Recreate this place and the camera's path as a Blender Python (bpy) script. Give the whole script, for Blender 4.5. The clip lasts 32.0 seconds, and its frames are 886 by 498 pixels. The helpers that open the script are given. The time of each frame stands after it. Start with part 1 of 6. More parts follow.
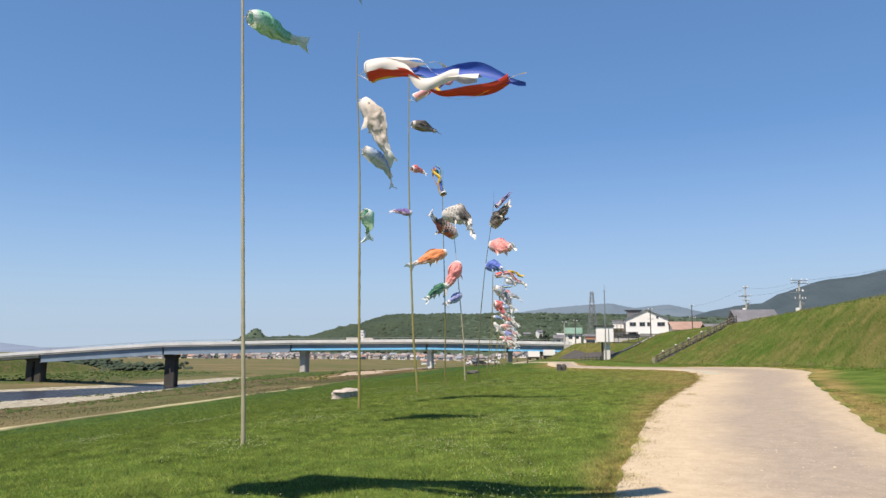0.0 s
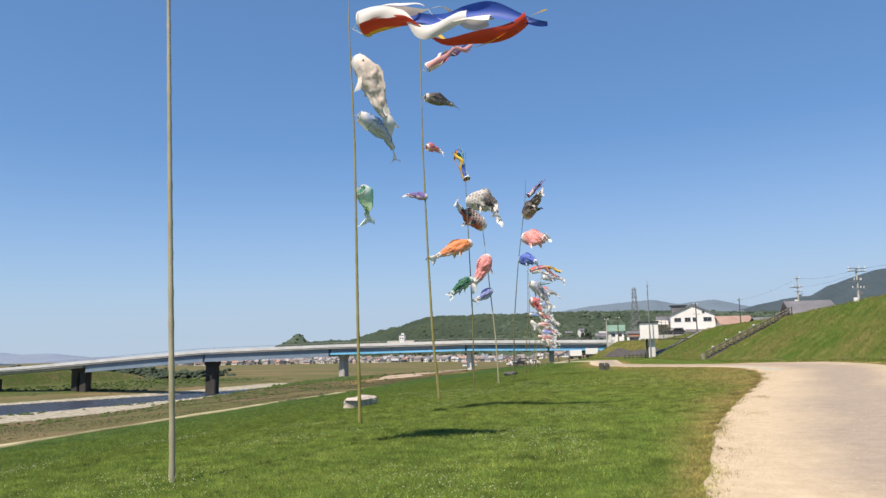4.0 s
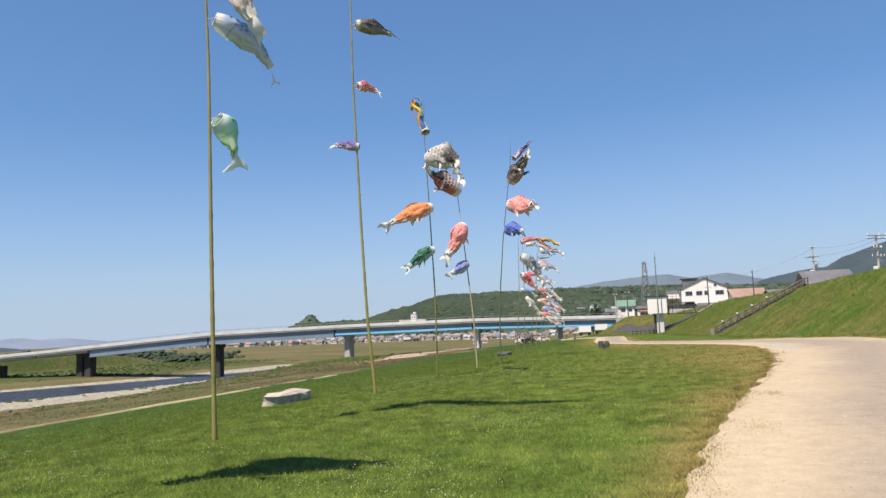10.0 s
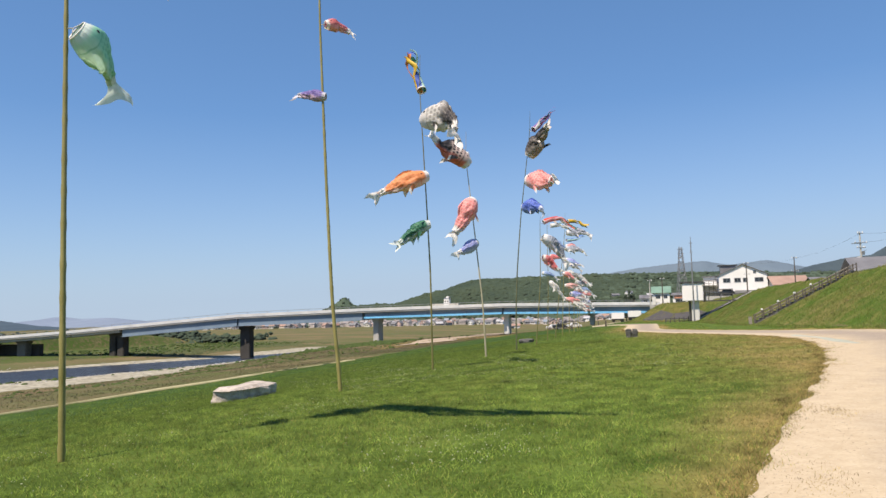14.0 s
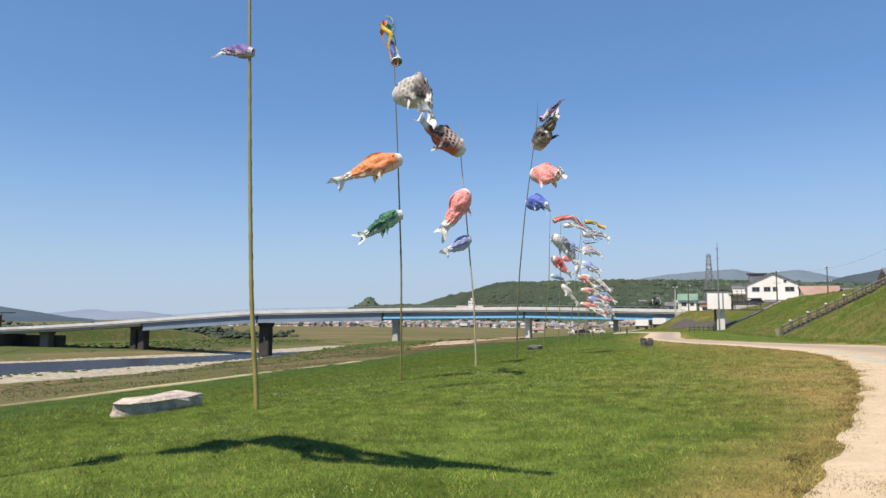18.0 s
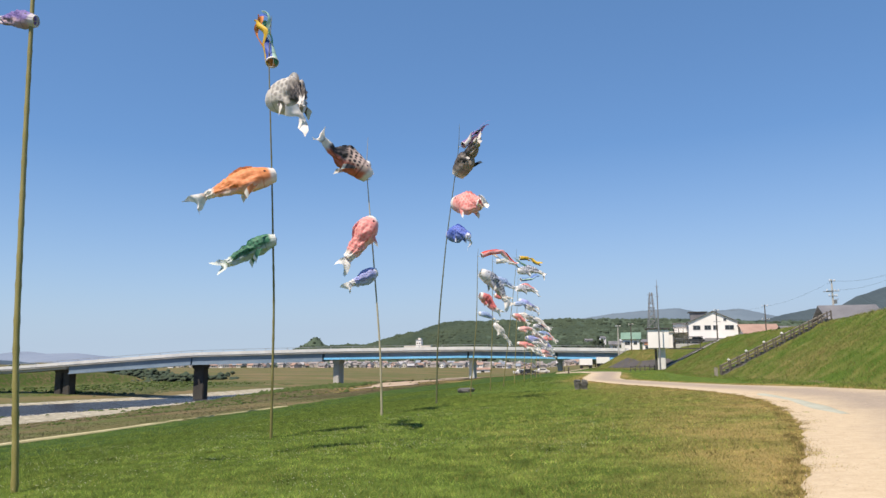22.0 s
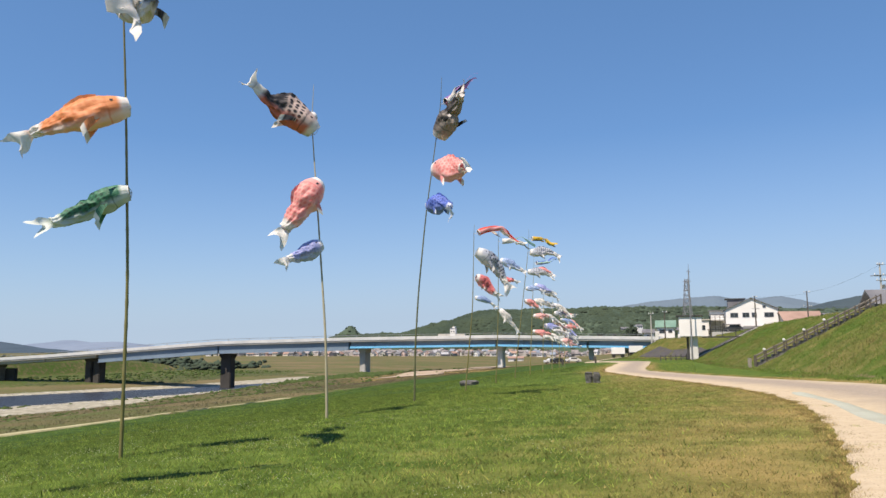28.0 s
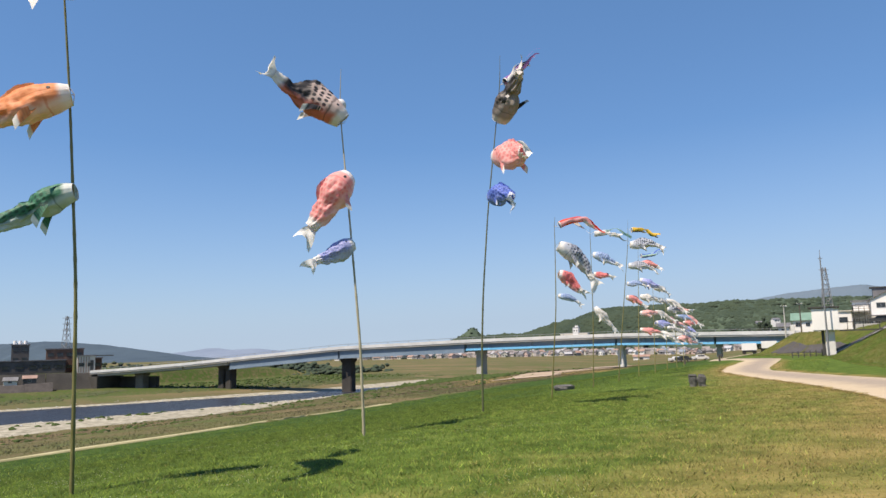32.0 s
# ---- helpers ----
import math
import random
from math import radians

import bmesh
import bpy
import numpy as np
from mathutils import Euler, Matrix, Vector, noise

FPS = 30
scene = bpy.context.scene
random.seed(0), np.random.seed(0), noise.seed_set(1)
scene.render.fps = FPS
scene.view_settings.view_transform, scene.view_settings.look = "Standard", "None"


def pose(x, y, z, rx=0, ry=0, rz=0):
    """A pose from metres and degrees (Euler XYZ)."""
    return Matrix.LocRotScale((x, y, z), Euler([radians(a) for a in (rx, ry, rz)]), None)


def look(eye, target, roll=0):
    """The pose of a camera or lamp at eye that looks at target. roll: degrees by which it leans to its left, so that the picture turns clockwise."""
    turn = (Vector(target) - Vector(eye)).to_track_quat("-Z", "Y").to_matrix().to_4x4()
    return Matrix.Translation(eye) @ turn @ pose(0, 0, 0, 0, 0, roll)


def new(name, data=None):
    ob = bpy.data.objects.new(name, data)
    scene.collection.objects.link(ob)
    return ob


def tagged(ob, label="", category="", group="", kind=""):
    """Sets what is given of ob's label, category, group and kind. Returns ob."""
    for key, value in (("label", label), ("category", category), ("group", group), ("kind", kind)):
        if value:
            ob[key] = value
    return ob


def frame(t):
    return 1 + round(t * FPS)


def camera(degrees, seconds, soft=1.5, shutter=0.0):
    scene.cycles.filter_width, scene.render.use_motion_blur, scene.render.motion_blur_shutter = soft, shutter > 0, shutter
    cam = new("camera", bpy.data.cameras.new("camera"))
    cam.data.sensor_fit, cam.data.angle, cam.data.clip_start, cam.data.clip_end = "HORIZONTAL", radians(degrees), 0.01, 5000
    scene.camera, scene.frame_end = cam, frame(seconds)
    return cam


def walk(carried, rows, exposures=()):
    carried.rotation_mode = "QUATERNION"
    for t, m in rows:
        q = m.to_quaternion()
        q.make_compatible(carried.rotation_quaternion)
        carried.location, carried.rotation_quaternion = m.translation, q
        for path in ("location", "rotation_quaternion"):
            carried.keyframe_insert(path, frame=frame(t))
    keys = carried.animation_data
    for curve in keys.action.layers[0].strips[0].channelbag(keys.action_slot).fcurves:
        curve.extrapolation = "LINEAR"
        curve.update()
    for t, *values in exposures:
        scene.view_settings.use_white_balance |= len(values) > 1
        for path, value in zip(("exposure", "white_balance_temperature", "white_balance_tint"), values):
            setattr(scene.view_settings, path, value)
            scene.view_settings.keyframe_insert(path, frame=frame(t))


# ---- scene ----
cam = camera(61.9, 32.0, soft=1.5)
PATH = [
    (0, (0.175, 1.375, 1.381), (-0.183, 3.323, 1.656), 0.2),
    (0.5, (0.222, 1.798, 1.373), (-0.278, 3.716, 1.641), 0.8),
    (1, (0.206, 2.176, 1.375), (-0.325, 4.083, 1.663), 1.5),
    (1.5, (0.229, 2.52, 1.366), (-0.334, 4.411, 1.693), 0.5),
    (2, (0.208, 2.868, 1.356), (-0.336, 4.764, 1.685), 2.2),
    (2.5, (0.167, 3.246, 1.357), (-0.255, 5.176, 1.671), 0.4),
    (3, (0.134, 3.687, 1.369), (-0.317, 5.612, 1.673), -0.7),
    (3.5, (0.104, 4.089, 1.361), (-0.325, 6.021, 1.646), -0.5),
    (4, (0.162, 4.527, 1.351), (-0.298, 6.453, 1.631), -1.1),
    (4.5, (0.227, 4.954, 1.348), (-0.218, 6.889, 1.588), 0.1),
    (6.5, (0.509, 6.565, 1.406), (0.015, 8.487, 1.659), -1.2),
    (7, (0.521, 6.961, 1.412), (0.038, 8.889, 1.632), -1.8),
    (7.5, (0.599, 7.363, 1.416), (0.063, 9.279, 1.623), -1.5),
    (8, (0.66, 7.757, 1.431), (0.161, 9.679, 1.669), 0.1),
    (9, (0.852, 8.513, 1.424), (0.318, 10.424, 1.673), -1.0),
    (9.5, (0.931, 8.885, 1.441), (0.477, 10.815, 1.705), -2.2),
    (10, (1.025, 9.262, 1.445), (0.531, 11.187, 1.668), -2.1),
    (10.5, (1.065, 9.664, 1.452), (0.601, 11.596, 1.685), -0.5),
    (11, (1.148, 10.078, 1.458), (0.624, 11.993, 1.695), -2.9),
    (11.5, (1.171, 10.499, 1.444), (0.631, 12.417, 1.62), -0.5),
    (12, (1.217, 10.911, 1.442), (0.701, 12.833, 1.638), -1.7),
    (12.5, (1.209, 11.365, 1.431), (0.603, 13.26, 1.639), -0.6),
    (13, (1.207, 11.81, 1.445), (0.672, 13.727, 1.632), -1.0),
    (13.5, (1.262, 12.239, 1.453), (0.68, 14.144, 1.63), -1.5),
    (15.5, (1.624, 13.792, 1.472), (1.049, 15.695, 1.694), -0.5),
    (16, (1.699, 14.191, 1.484), (1.145, 16.104, 1.664), 0.5),
    (16.5, (1.742, 14.574, 1.481), (1.294, 16.514, 1.67), -0.4),
    (17, (1.769, 15.004, 1.483), (1.17, 16.905, 1.651), 1.3),
    (17.5, (1.805, 15.437, 1.499), (1.241, 17.349, 1.659), 1.2),
    (18, (1.88, 15.863, 1.513), (1.225, 17.743, 1.702), 0.2),
    (18.5, (1.913, 16.282, 1.531), (1.354, 18.19, 1.751), 1.1),
    (19, (1.949, 16.713, 1.555), (1.374, 18.609, 1.823), 0.3),
    (19.5, (1.953, 17.132, 1.543), (1.335, 19.012, 1.832), 1.5),
    (20, (2.023, 17.567, 1.539), (1.403, 19.442, 1.854), -0.1),
    (20.5, (2.099, 17.992, 1.575), (1.505, 19.867, 1.939), -0.5),
    (21, (2.176, 18.358, 1.593), (1.655, 20.26, 1.93), -1.0),
    (21.5, (2.324, 18.71, 1.592), (1.778, 20.609, 1.901), -0.9),
    (22, (2.403, 19.095, 1.607), (1.884, 21.004, 1.902), -0.2),
    (22.5, (2.493, 19.514, 1.605), (1.927, 21.414, 1.866), -0.9),
    (23, (2.55, 19.934, 1.622), (2.036, 21.849, 1.89), -0.4),
    (23.5, (2.659, 20.32, 1.62), (2.121, 22.219, 1.945), -2.0),
    (24, (2.723, 20.7, 1.612), (2.138, 22.59, 1.904), 0.8),
    (24.5, (2.822, 21.115, 1.622), (2.247, 23.007, 1.925), 0.1),
    (26.5, (3.038, 22.711, 1.585), (2.375, 24.565, 1.938), 2.0),
    (27, (3.131, 23.153, 1.579), (2.537, 25.03, 1.932), 0.9),
    (27.5, (3.183, 23.631, 1.621), (2.524, 25.501, 1.881), 1.9),
    (28, (3.273, 24.066, 1.671), (2.661, 25.952, 1.936), -0.2),
    (28.5, (3.382, 24.475, 1.683), (2.683, 26.333, 1.924), 0.2),
    (29, (3.484, 24.858, 1.692), (2.816, 26.73, 1.912), 0.7),
    (29.5, (3.652, 25.219, 1.712), (2.884, 27.048, 1.966), -0.5),
    (30, (3.799, 25.555, 1.724), (2.958, 27.35, 1.989), 0.9),
    (30.5, (3.951, 25.919, 1.739), (3.139, 27.729, 1.99), -1.9),
    (31, (4.071, 26.282, 1.764), (3.27, 28.086, 2.089), -0.8),
    (31.5, (4.169, 26.668, 1.783), (3.367, 28.476, 2.082), -1.7),
    (32, (4.269, 27.078, 1.799), (3.36, 28.839, 2.071), -1.5),
]
walk(cam, [(t, look(eye, target, roll)) for t, eye, target, roll in PATH], exposures=[(0, 0.5, 6930, 14), (32, 0.5, 6930, 14)])

# ---- sky and sun ----
SUN_EL, SUN_AZ = radians(60.5), math.atan2(-0.36, -0.93)
world = bpy.data.worlds.new("sky")
scene.world = world
world.use_nodes = True
wn, wl = world.node_tree.nodes, world.node_tree.links
sky = wn.new("ShaderNodeTexSky")
sky.sky_type = 'NISHITA'
sky.sun_disc = False
sky.sun_elevation, sky.sun_rotation = SUN_EL, SUN_AZ
sky.air_density, sky.dust_density, sky.ozone_density, sky.altitude = 1.0, 0.05, 10.0, 50
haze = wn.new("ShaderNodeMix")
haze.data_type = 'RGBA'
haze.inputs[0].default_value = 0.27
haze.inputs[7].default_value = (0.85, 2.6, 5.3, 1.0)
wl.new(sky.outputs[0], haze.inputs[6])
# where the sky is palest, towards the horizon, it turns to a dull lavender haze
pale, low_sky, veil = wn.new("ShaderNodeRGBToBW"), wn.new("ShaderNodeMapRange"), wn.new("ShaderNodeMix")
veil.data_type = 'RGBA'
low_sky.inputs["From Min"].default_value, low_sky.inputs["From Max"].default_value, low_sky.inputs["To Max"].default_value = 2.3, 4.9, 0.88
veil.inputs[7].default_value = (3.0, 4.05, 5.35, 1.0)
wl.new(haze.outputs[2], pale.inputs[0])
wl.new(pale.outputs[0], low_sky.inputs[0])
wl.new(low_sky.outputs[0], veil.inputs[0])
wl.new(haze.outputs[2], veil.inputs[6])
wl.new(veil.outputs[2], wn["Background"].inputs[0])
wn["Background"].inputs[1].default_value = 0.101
sun = new("sun", bpy.data.lights.new("sun", 'SUN'))
sun.data.energy, sun.data.angle, sun.data.color = 4.95, radians(0.5), (1.0, 0.91, 0.78)
sun.matrix_world = look((math.sin(SUN_AZ) * 40 * math.cos(SUN_EL), math.cos(SUN_AZ) * 40 * math.cos(SUN_EL), 40 * math.sin(SUN_EL)), (0, 0, 0))


# ---- materials ----
def shader(name):
    m = bpy.data.materials.new(name)
    m.use_nodes = True
    return m, m.node_tree.nodes, m.node_tree.links, m.node_tree.nodes["Principled BSDF"]


COLOUR_SCALE = 0.87  # every base colour is scaled down, so shade reads deeper at the raised exposure


def rgb(c):
    return (*(COLOUR_SCALE * v for v in c), 1.0)


def surface(name, dark, light, rough=0.7, scale=4.0, fine=40.0, bump=0.2, metal=0.0, coords="Object", per_piece=0.0):
    """A plain surface: two tones mixed by coarse stains and fine grain, with relief."""
    m, n, l, b = shader(name)
    tc = n.new("ShaderNodeTexCoord")
    big, small = n.new("ShaderNodeTexNoise"), n.new("ShaderNodeTexNoise")
    for tex, s, d in ((big, scale, 5.0), (small, fine, 8.0)):
        tex.inputs["Scale"].default_value, tex.inputs["Detail"].default_value = s, d
        l.new(tc.outputs[coords], tex.inputs["Vector"])
    mix = n.new("ShaderNodeMath")
    mix.operation = 'MULTIPLY_ADD'
    l.new(big.outputs[0], mix.inputs[0])
    mix.inputs[1].default_value = 0.65
    half = n.new("ShaderNodeMath")
    half.operation = 'MULTIPLY'
    half.inputs[1].default_value = 0.35
    l.new(small.outputs[0], half.inputs[0])
    l.new(half.outputs[0], mix.inputs[2])
    ramp = n.new("ShaderNodeValToRGB")
    ramp.color_ramp.elements[0].position, ramp.color_ramp.elements[1].position = 0.32, 0.68
    ramp.color_ramp.elements[0].color, ramp.color_ramp.elements[1].color = rgb(dark), rgb(light)
    l.new(mix.outputs[0], ramp.inputs[0])
    out = ramp.outputs[0]
    if per_piece:
        info, hsv, span = n.new("ShaderNodeObjectInfo"), n.new("ShaderNodeHueSaturation"), n.new("ShaderNodeMapRange")
        span.inputs["To Min"].default_value, span.inputs["To Max"].default_value = 1 - per_piece, 1 + per_piece
        l.new(info.outputs["Random"], span.inputs[0])
        l.new(span.outputs[0], hsv.inputs["Value"])
        l.new(out, hsv.inputs["Color"])
        out = hsv.outputs[0]
    l.new(out, b.inputs["Base Color"])
    b.inputs["Roughness"].default_value, b.inputs["Metallic"].default_value = rough, metal
    if bump:
        bp = n.new("ShaderNodeBump")
        bp.inputs["Strength"].default_value, bp.inputs["Distance"].default_value = bump, 0.05
        l.new(small.outputs[0], bp.inputs["Height"])
        l.new(bp.outputs[0], b.inputs["Normal"])
    return m


def leafy(name, dark, light, scale, through_light=0.45, soft=False):
    """Foliage: a mottled surface that lets some light through."""
    m = surface(name, dark, light, 0.9, scale, scale * 10, 0.3)
    n, l = m.node_tree.nodes, m.node_tree.links
    b = n["Principled BSDF"]
    tr, ms = n.new("ShaderNodeBsdfTranslucent"), n.new("ShaderNodeMixShader")
    l.new(b.inputs["Base Color"].links[0].from_socket, tr.inputs["Color"])
    if soft:
        geo, lift = n.new("ShaderNodeNewGeometry"), n.new("ShaderNodeVectorMath")
        lift.operation = 'MULTIPLY_ADD'
        lift.inputs[1].default_value, lift.inputs[2].default_value = (0.34, 0.34, 0.34), (0.0, 0.0, 1.0)
        l.new(geo.outputs["Normal"], lift.inputs[0])
        l.new(lift.outputs[0], b.inputs["Normal"])
    ms.inputs[0].default_value = through_light
    l.new(b.outputs[0], ms.inputs[1])
    l.new(tr.outputs[0], ms.inputs[2])
    l.new(ms.outputs[0], n["Material Output"].inputs[0])
    return m


def math_node(n, l, op, a, b=None, c=None):
    k = n.new("ShaderNodeMath")
    k.operation = op
    for i, v in enumerate((a, b, c)):
        if v is None:
            continue
        if isinstance(v, (int, float)):
            k.inputs[i].default_value = v
        else:
            l.new(v, k.inputs[i])
    return k.outputs[0]


def mix_col(n, l, fac, a, b):
    k = n.new("ShaderNodeMix")
    k.data_type = 'RGBA'
    for i, v in ((0, fac), (6, a), (7, b)):
        if isinstance(v, tuple):
            k.inputs[i].default_value = rgb(v)
        elif isinstance(v, (int, float)):
            k.inputs[i].default_value = v
        else:
            l.new(v, k.inputs[i])
    return k.outputs[2]


def cloth(name, back, scale_dark, belly, head, rows=15.0, glow=0.28, bold=0.75, rear=None, dots=True):
    """Carp-streamer cloth. The map runs from mouth to tail (u) and round from the back over the belly (v)."""
    m, n, l, b = shader(name)
    uv, sep = n.new("ShaderNodeUVMap"), n.new("ShaderNodeSeparateXYZ")
    l.new(uv.outputs[0], sep.inputs[0])
    u, v = sep.outputs[0], sep.outputs[1]

    def ramp(val, lo, hi):
        k = n.new("ShaderNodeMapRange")
        k.inputs["From Min"].default_value, k.inputs["From Max"].default_value = lo, hi
        l.new(val, k.inputs[0])
        return k.outputs[0]

    noise_t = n.new("ShaderNodeTexNoise")
    noise_t.inputs["Scale"].default_value = 6.0
    l.new(uv.outputs[0], noise_t.inputs["Vector"])
    wob = math_node(n, l, 'MULTIPLY_ADD', noise_t.outputs[0], 0.2, -0.1)
    uw = math_node(n, l, 'ADD', u, math_node(n, l, 'MULTIPLY', wob, 0.5))
    side = math_node(n, l, 'ADD', math_node(n, l, 'ABSOLUTE', math_node(n, l, 'SUBTRACT', v, 0.5)), wob)
    col = back
    if rear:
        col = mix_col(n, l, ramp(uw, 0.4, 0.56), col, rear)
    if dots:
        a = math_node(n, l, 'MULTIPLY', u, rows)
        shift = math_node(n, l, 'MULTIPLY', math_node(n, l, 'MODULO', math_node(n, l, 'FLOOR', a), 2.0), 0.5)
        du = math_node(n, l, 'SUBTRACT', math_node(n, l, 'FRACT', a), 0.45)
        dv = math_node(n, l, 'SUBTRACT', math_node(n, l, 'FRACT', math_node(n, l, 'MULTIPLY_ADD', v, 18.0, shift)), 0.5)
        dist = math_node(n, l, 'SQRT', math_node(n, l, 'ADD', math_node(n, l, 'MULTIPLY', du, du), math_node(n, l, 'MULTIPLY', dv, dv)))
        on_body = math_node(n, l, 'MULTIPLY', ramp(u, 0.2, 0.26), ramp(u, 0.9, 0.84))
        dot = math_node(n, l, 'MULTIPLY', math_node(n, l, 'MULTIPLY', ramp(dist, 0.4, 0.28), on_body), bold)
        col = mix_col(n, l, dot, col, scale_dark)
    col = mix_col(n, l, ramp(side, 0.24, 0.15), col, belly)
    gill = math_node(n, l, 'MULTIPLY', ramp(math_node(n, l, 'ABSOLUTE', math_node(n, l, 'SUBTRACT', uw, 0.21)), 0.014, 0.006), 0.5)
    if dots:
        col = mix_col(n, l, gill, col, scale_dark)
    col = mix_col(n, l, math_node(n, l, 'MAXIMUM', ramp(uw, 0.11, 0.06), ramp(uw, 0.84, 0.9)), col, head)
    fade = n.new("ShaderNodeTexNoise")
    fade.inputs["Scale"].default_value, fade.inputs["Detail"].default_value = 2.5, 4.0
    tc = n.new("ShaderNodeTexCoord")
    l.new(tc.outputs["Object"], fade.inputs["Vector"])
    hsv = n.new("ShaderNodeHueSaturation")
    l.new(math_node(n, l, 'MULTIPLY_ADD', fade.outputs[0], 0.3, 0.9), hsv.inputs["Value"])
    l.new(col, hsv.inputs["Color"])
    l.new(hsv.outputs[0], b.inputs["Base Color"])
    b.inputs["Roughness"].default_value = 0.6
    pull = n.new("ShaderNodeMapping")
    pull.inputs["Scale"].default_value = (3.0, 22.0, 1.0)
    l.new(uv.outputs[0], pull.inputs[0])
    weave = n.new("ShaderNodeTexNoise")
    weave.inputs["Scale"].default_value, weave.inputs["Detail"].default_value = 1.0, 3.0
    l.new(pull.outputs[0], weave.inputs["Vector"])
    bp = n.new("ShaderNodeBump")
    bp.inputs["Strength"].default_value, bp.inputs["Distance"].default_value = 0.5, 0.03
    l.new(weave.outputs[0], bp.inputs["Height"])
    l.new(bp.outputs[0], b.inputs["Normal"])
    tr, ms = n.new("ShaderNodeBsdfTranslucent"), n.new("ShaderNodeMixShader")
    l.new(hsv.outputs[0], tr.inputs["Color"])
    ms.inputs[0].default_value = glow
    l.new(b.outputs[0], ms.inputs[1])
    l.new(tr.outputs[0], ms.inputs[2])
    l.new(ms.outputs[0], n["Material Output"].inputs[0])
    return m


def plain_cloth(name, c, glow=0.28):
    return cloth(name, c, c, c, c, glow=glow, dots=False)


WHITE_C, BLACK_C = (0.78, 0.76, 0.72), (0.03, 0.03, 0.035)
PALE_C = (0.88, 0.86, 0.83)
CLOTH = {
    "white": cloth("white_cloth", WHITE_C, (0.6, 0.55, 0.5), WHITE_C, PALE_C, bold=0.3),
    "cream": cloth("cream_cloth", (0.82, 0.74, 0.66), (0.7, 0.58, 0.5), (0.84, 0.8, 0.76), PALE_C, bold=0.4),
    "magoi": cloth("black_gold_cloth", (0.13, 0.11, 0.1), (0.02, 0.02, 0.02), (0.3, 0.26, 0.23), (0.6, 0.56, 0.52), bold=0.9, rear=(0.04, 0.035, 0.035), glow=0.12),
    "tan": cloth("tan_black_cloth", (0.7, 0.55, 0.5), BLACK_C, (0.74, 0.22, 0.16), PALE_C, rows=12.0, bold=1.0, rear=(0.05, 0.045, 0.05)),
    "grey": cloth("grey_cloth", (0.72, 0.69, 0.65), (0.2, 0.18, 0.17), (0.78, 0.75, 0.7), (0.84, 0.81, 0.78), bold=0.6, rear=(0.05, 0.045, 0.045)),
    "silver": cloth("silver_cloth", (0.7, 0.7, 0.71), (0.06, 0.06, 0.08), (0.78, 0.77, 0.76), PALE_C, bold=0.8),
    "pink": cloth("pink_cloth", (0.9, 0.42, 0.39), (0.76, 0.14, 0.15), (0.92, 0.66, 0.62), PALE_C, bold=0.6),
    "blush": cloth("blush_cloth", (0.9, 0.56, 0.52), (0.84, 0.28, 0.28), (0.9, 0.76, 0.73), PALE_C, bold=0.5),
    "steel": cloth("blue_grey_cloth", (0.5, 0.54, 0.62), (0.05, 0.06, 0.11), (0.8, 0.8, 0.82), PALE_C, bold=0.95),
    "rose": cloth("rose_cloth", (0.82, 0.26, 0.26), (0.6, 0.08, 0.1), (0.86, 0.46, 0.43), PALE_C),
    "red": cloth("red_cloth", (0.78, 0.08, 0.05), (0.5, 0.03, 0.02), (0.84, 0.45, 0.4), PALE_C, bold=0.4),
    "orange": cloth("orange_cloth", (0.86, 0.33, 0.13), (0.7, 0.2, 0.06), (0.88, 0.74, 0.66), PALE_C, bold=0.5),
    "blue": cloth("blue_cloth", (0.13, 0.22, 0.68), (0.03, 0.06, 0.34), (0.32, 0.42, 0.8), (0.66, 0.72, 0.84)),
    "sky": cloth("pale_blue_cloth", (0.4, 0.54, 0.8), (0.08, 0.14, 0.36), (0.68, 0.76, 0.86), PALE_C),
    "navy": cloth("navy_cloth", (0.07, 0.13, 0.32), (0.02, 0.04, 0.12), (0.48, 0.6, 0.78), (0.5, 0.6, 0.76)),
    "lavender": cloth("lavender_cloth", (0.46, 0.5, 0.84), (0.26, 0.3, 0.66), (0.64, 0.68, 0.86), PALE_C),
    "mint": cloth("mint_cloth", (0.32, 0.7, 0.52), (0.12, 0.45, 0.28), (0.6, 0.84, 0.72), (0.78, 0.88, 0.84), bold=0.5),
    "green": cloth("green_cloth", (0.06, 0.24, 0.14), (0.02, 0.08, 0.05), (0.64, 0.72, 0.68), (0.74, 0.8, 0.76), bold=0.8),
    "violet": cloth("violet_cloth", (0.24, 0.18, 0.5), (0.1, 0.07, 0.25), (0.64, 0.46, 0.55), (0.72, 0.68, 0.76)),
}
RIBBON = {
    "white": plain_cloth("white_ribbon", (0.8, 0.78, 0.74)), "red": plain_cloth("red_ribbon", (0.78, 0.07, 0.03)),
    "blue": plain_cloth("blue_ribbon", (0.03, 0.1, 0.48)), "yellow": plain_cloth("yellow_ribbon", (0.78, 0.5, 0.05)),
    "orange": plain_cloth("orange_ribbon", (0.8, 0.26, 0.06)), "green": plain_cloth("green_ribbon", (0.08, 0.36, 0.2)),
    "mint": plain_cloth("mint_ribbon", (0.5, 0.76, 0.66)), "black": plain_cloth("black_ribbon", (0.05, 0.05, 0.055)),
    "violet": plain_cloth("violet_ribbon", (0.28, 0.14, 0.4)), "pink": plain_cloth("pink_ribbon", (0.82, 0.4, 0.4)),
    "grey": plain_cloth("grey_ribbon", (0.5, 0.5, 0.5)),
}
EYE_BLACK = surface("eye_black", (0.015, 0.015, 0.02), (0.03, 0.03, 0.03), 0.6, bump=0)
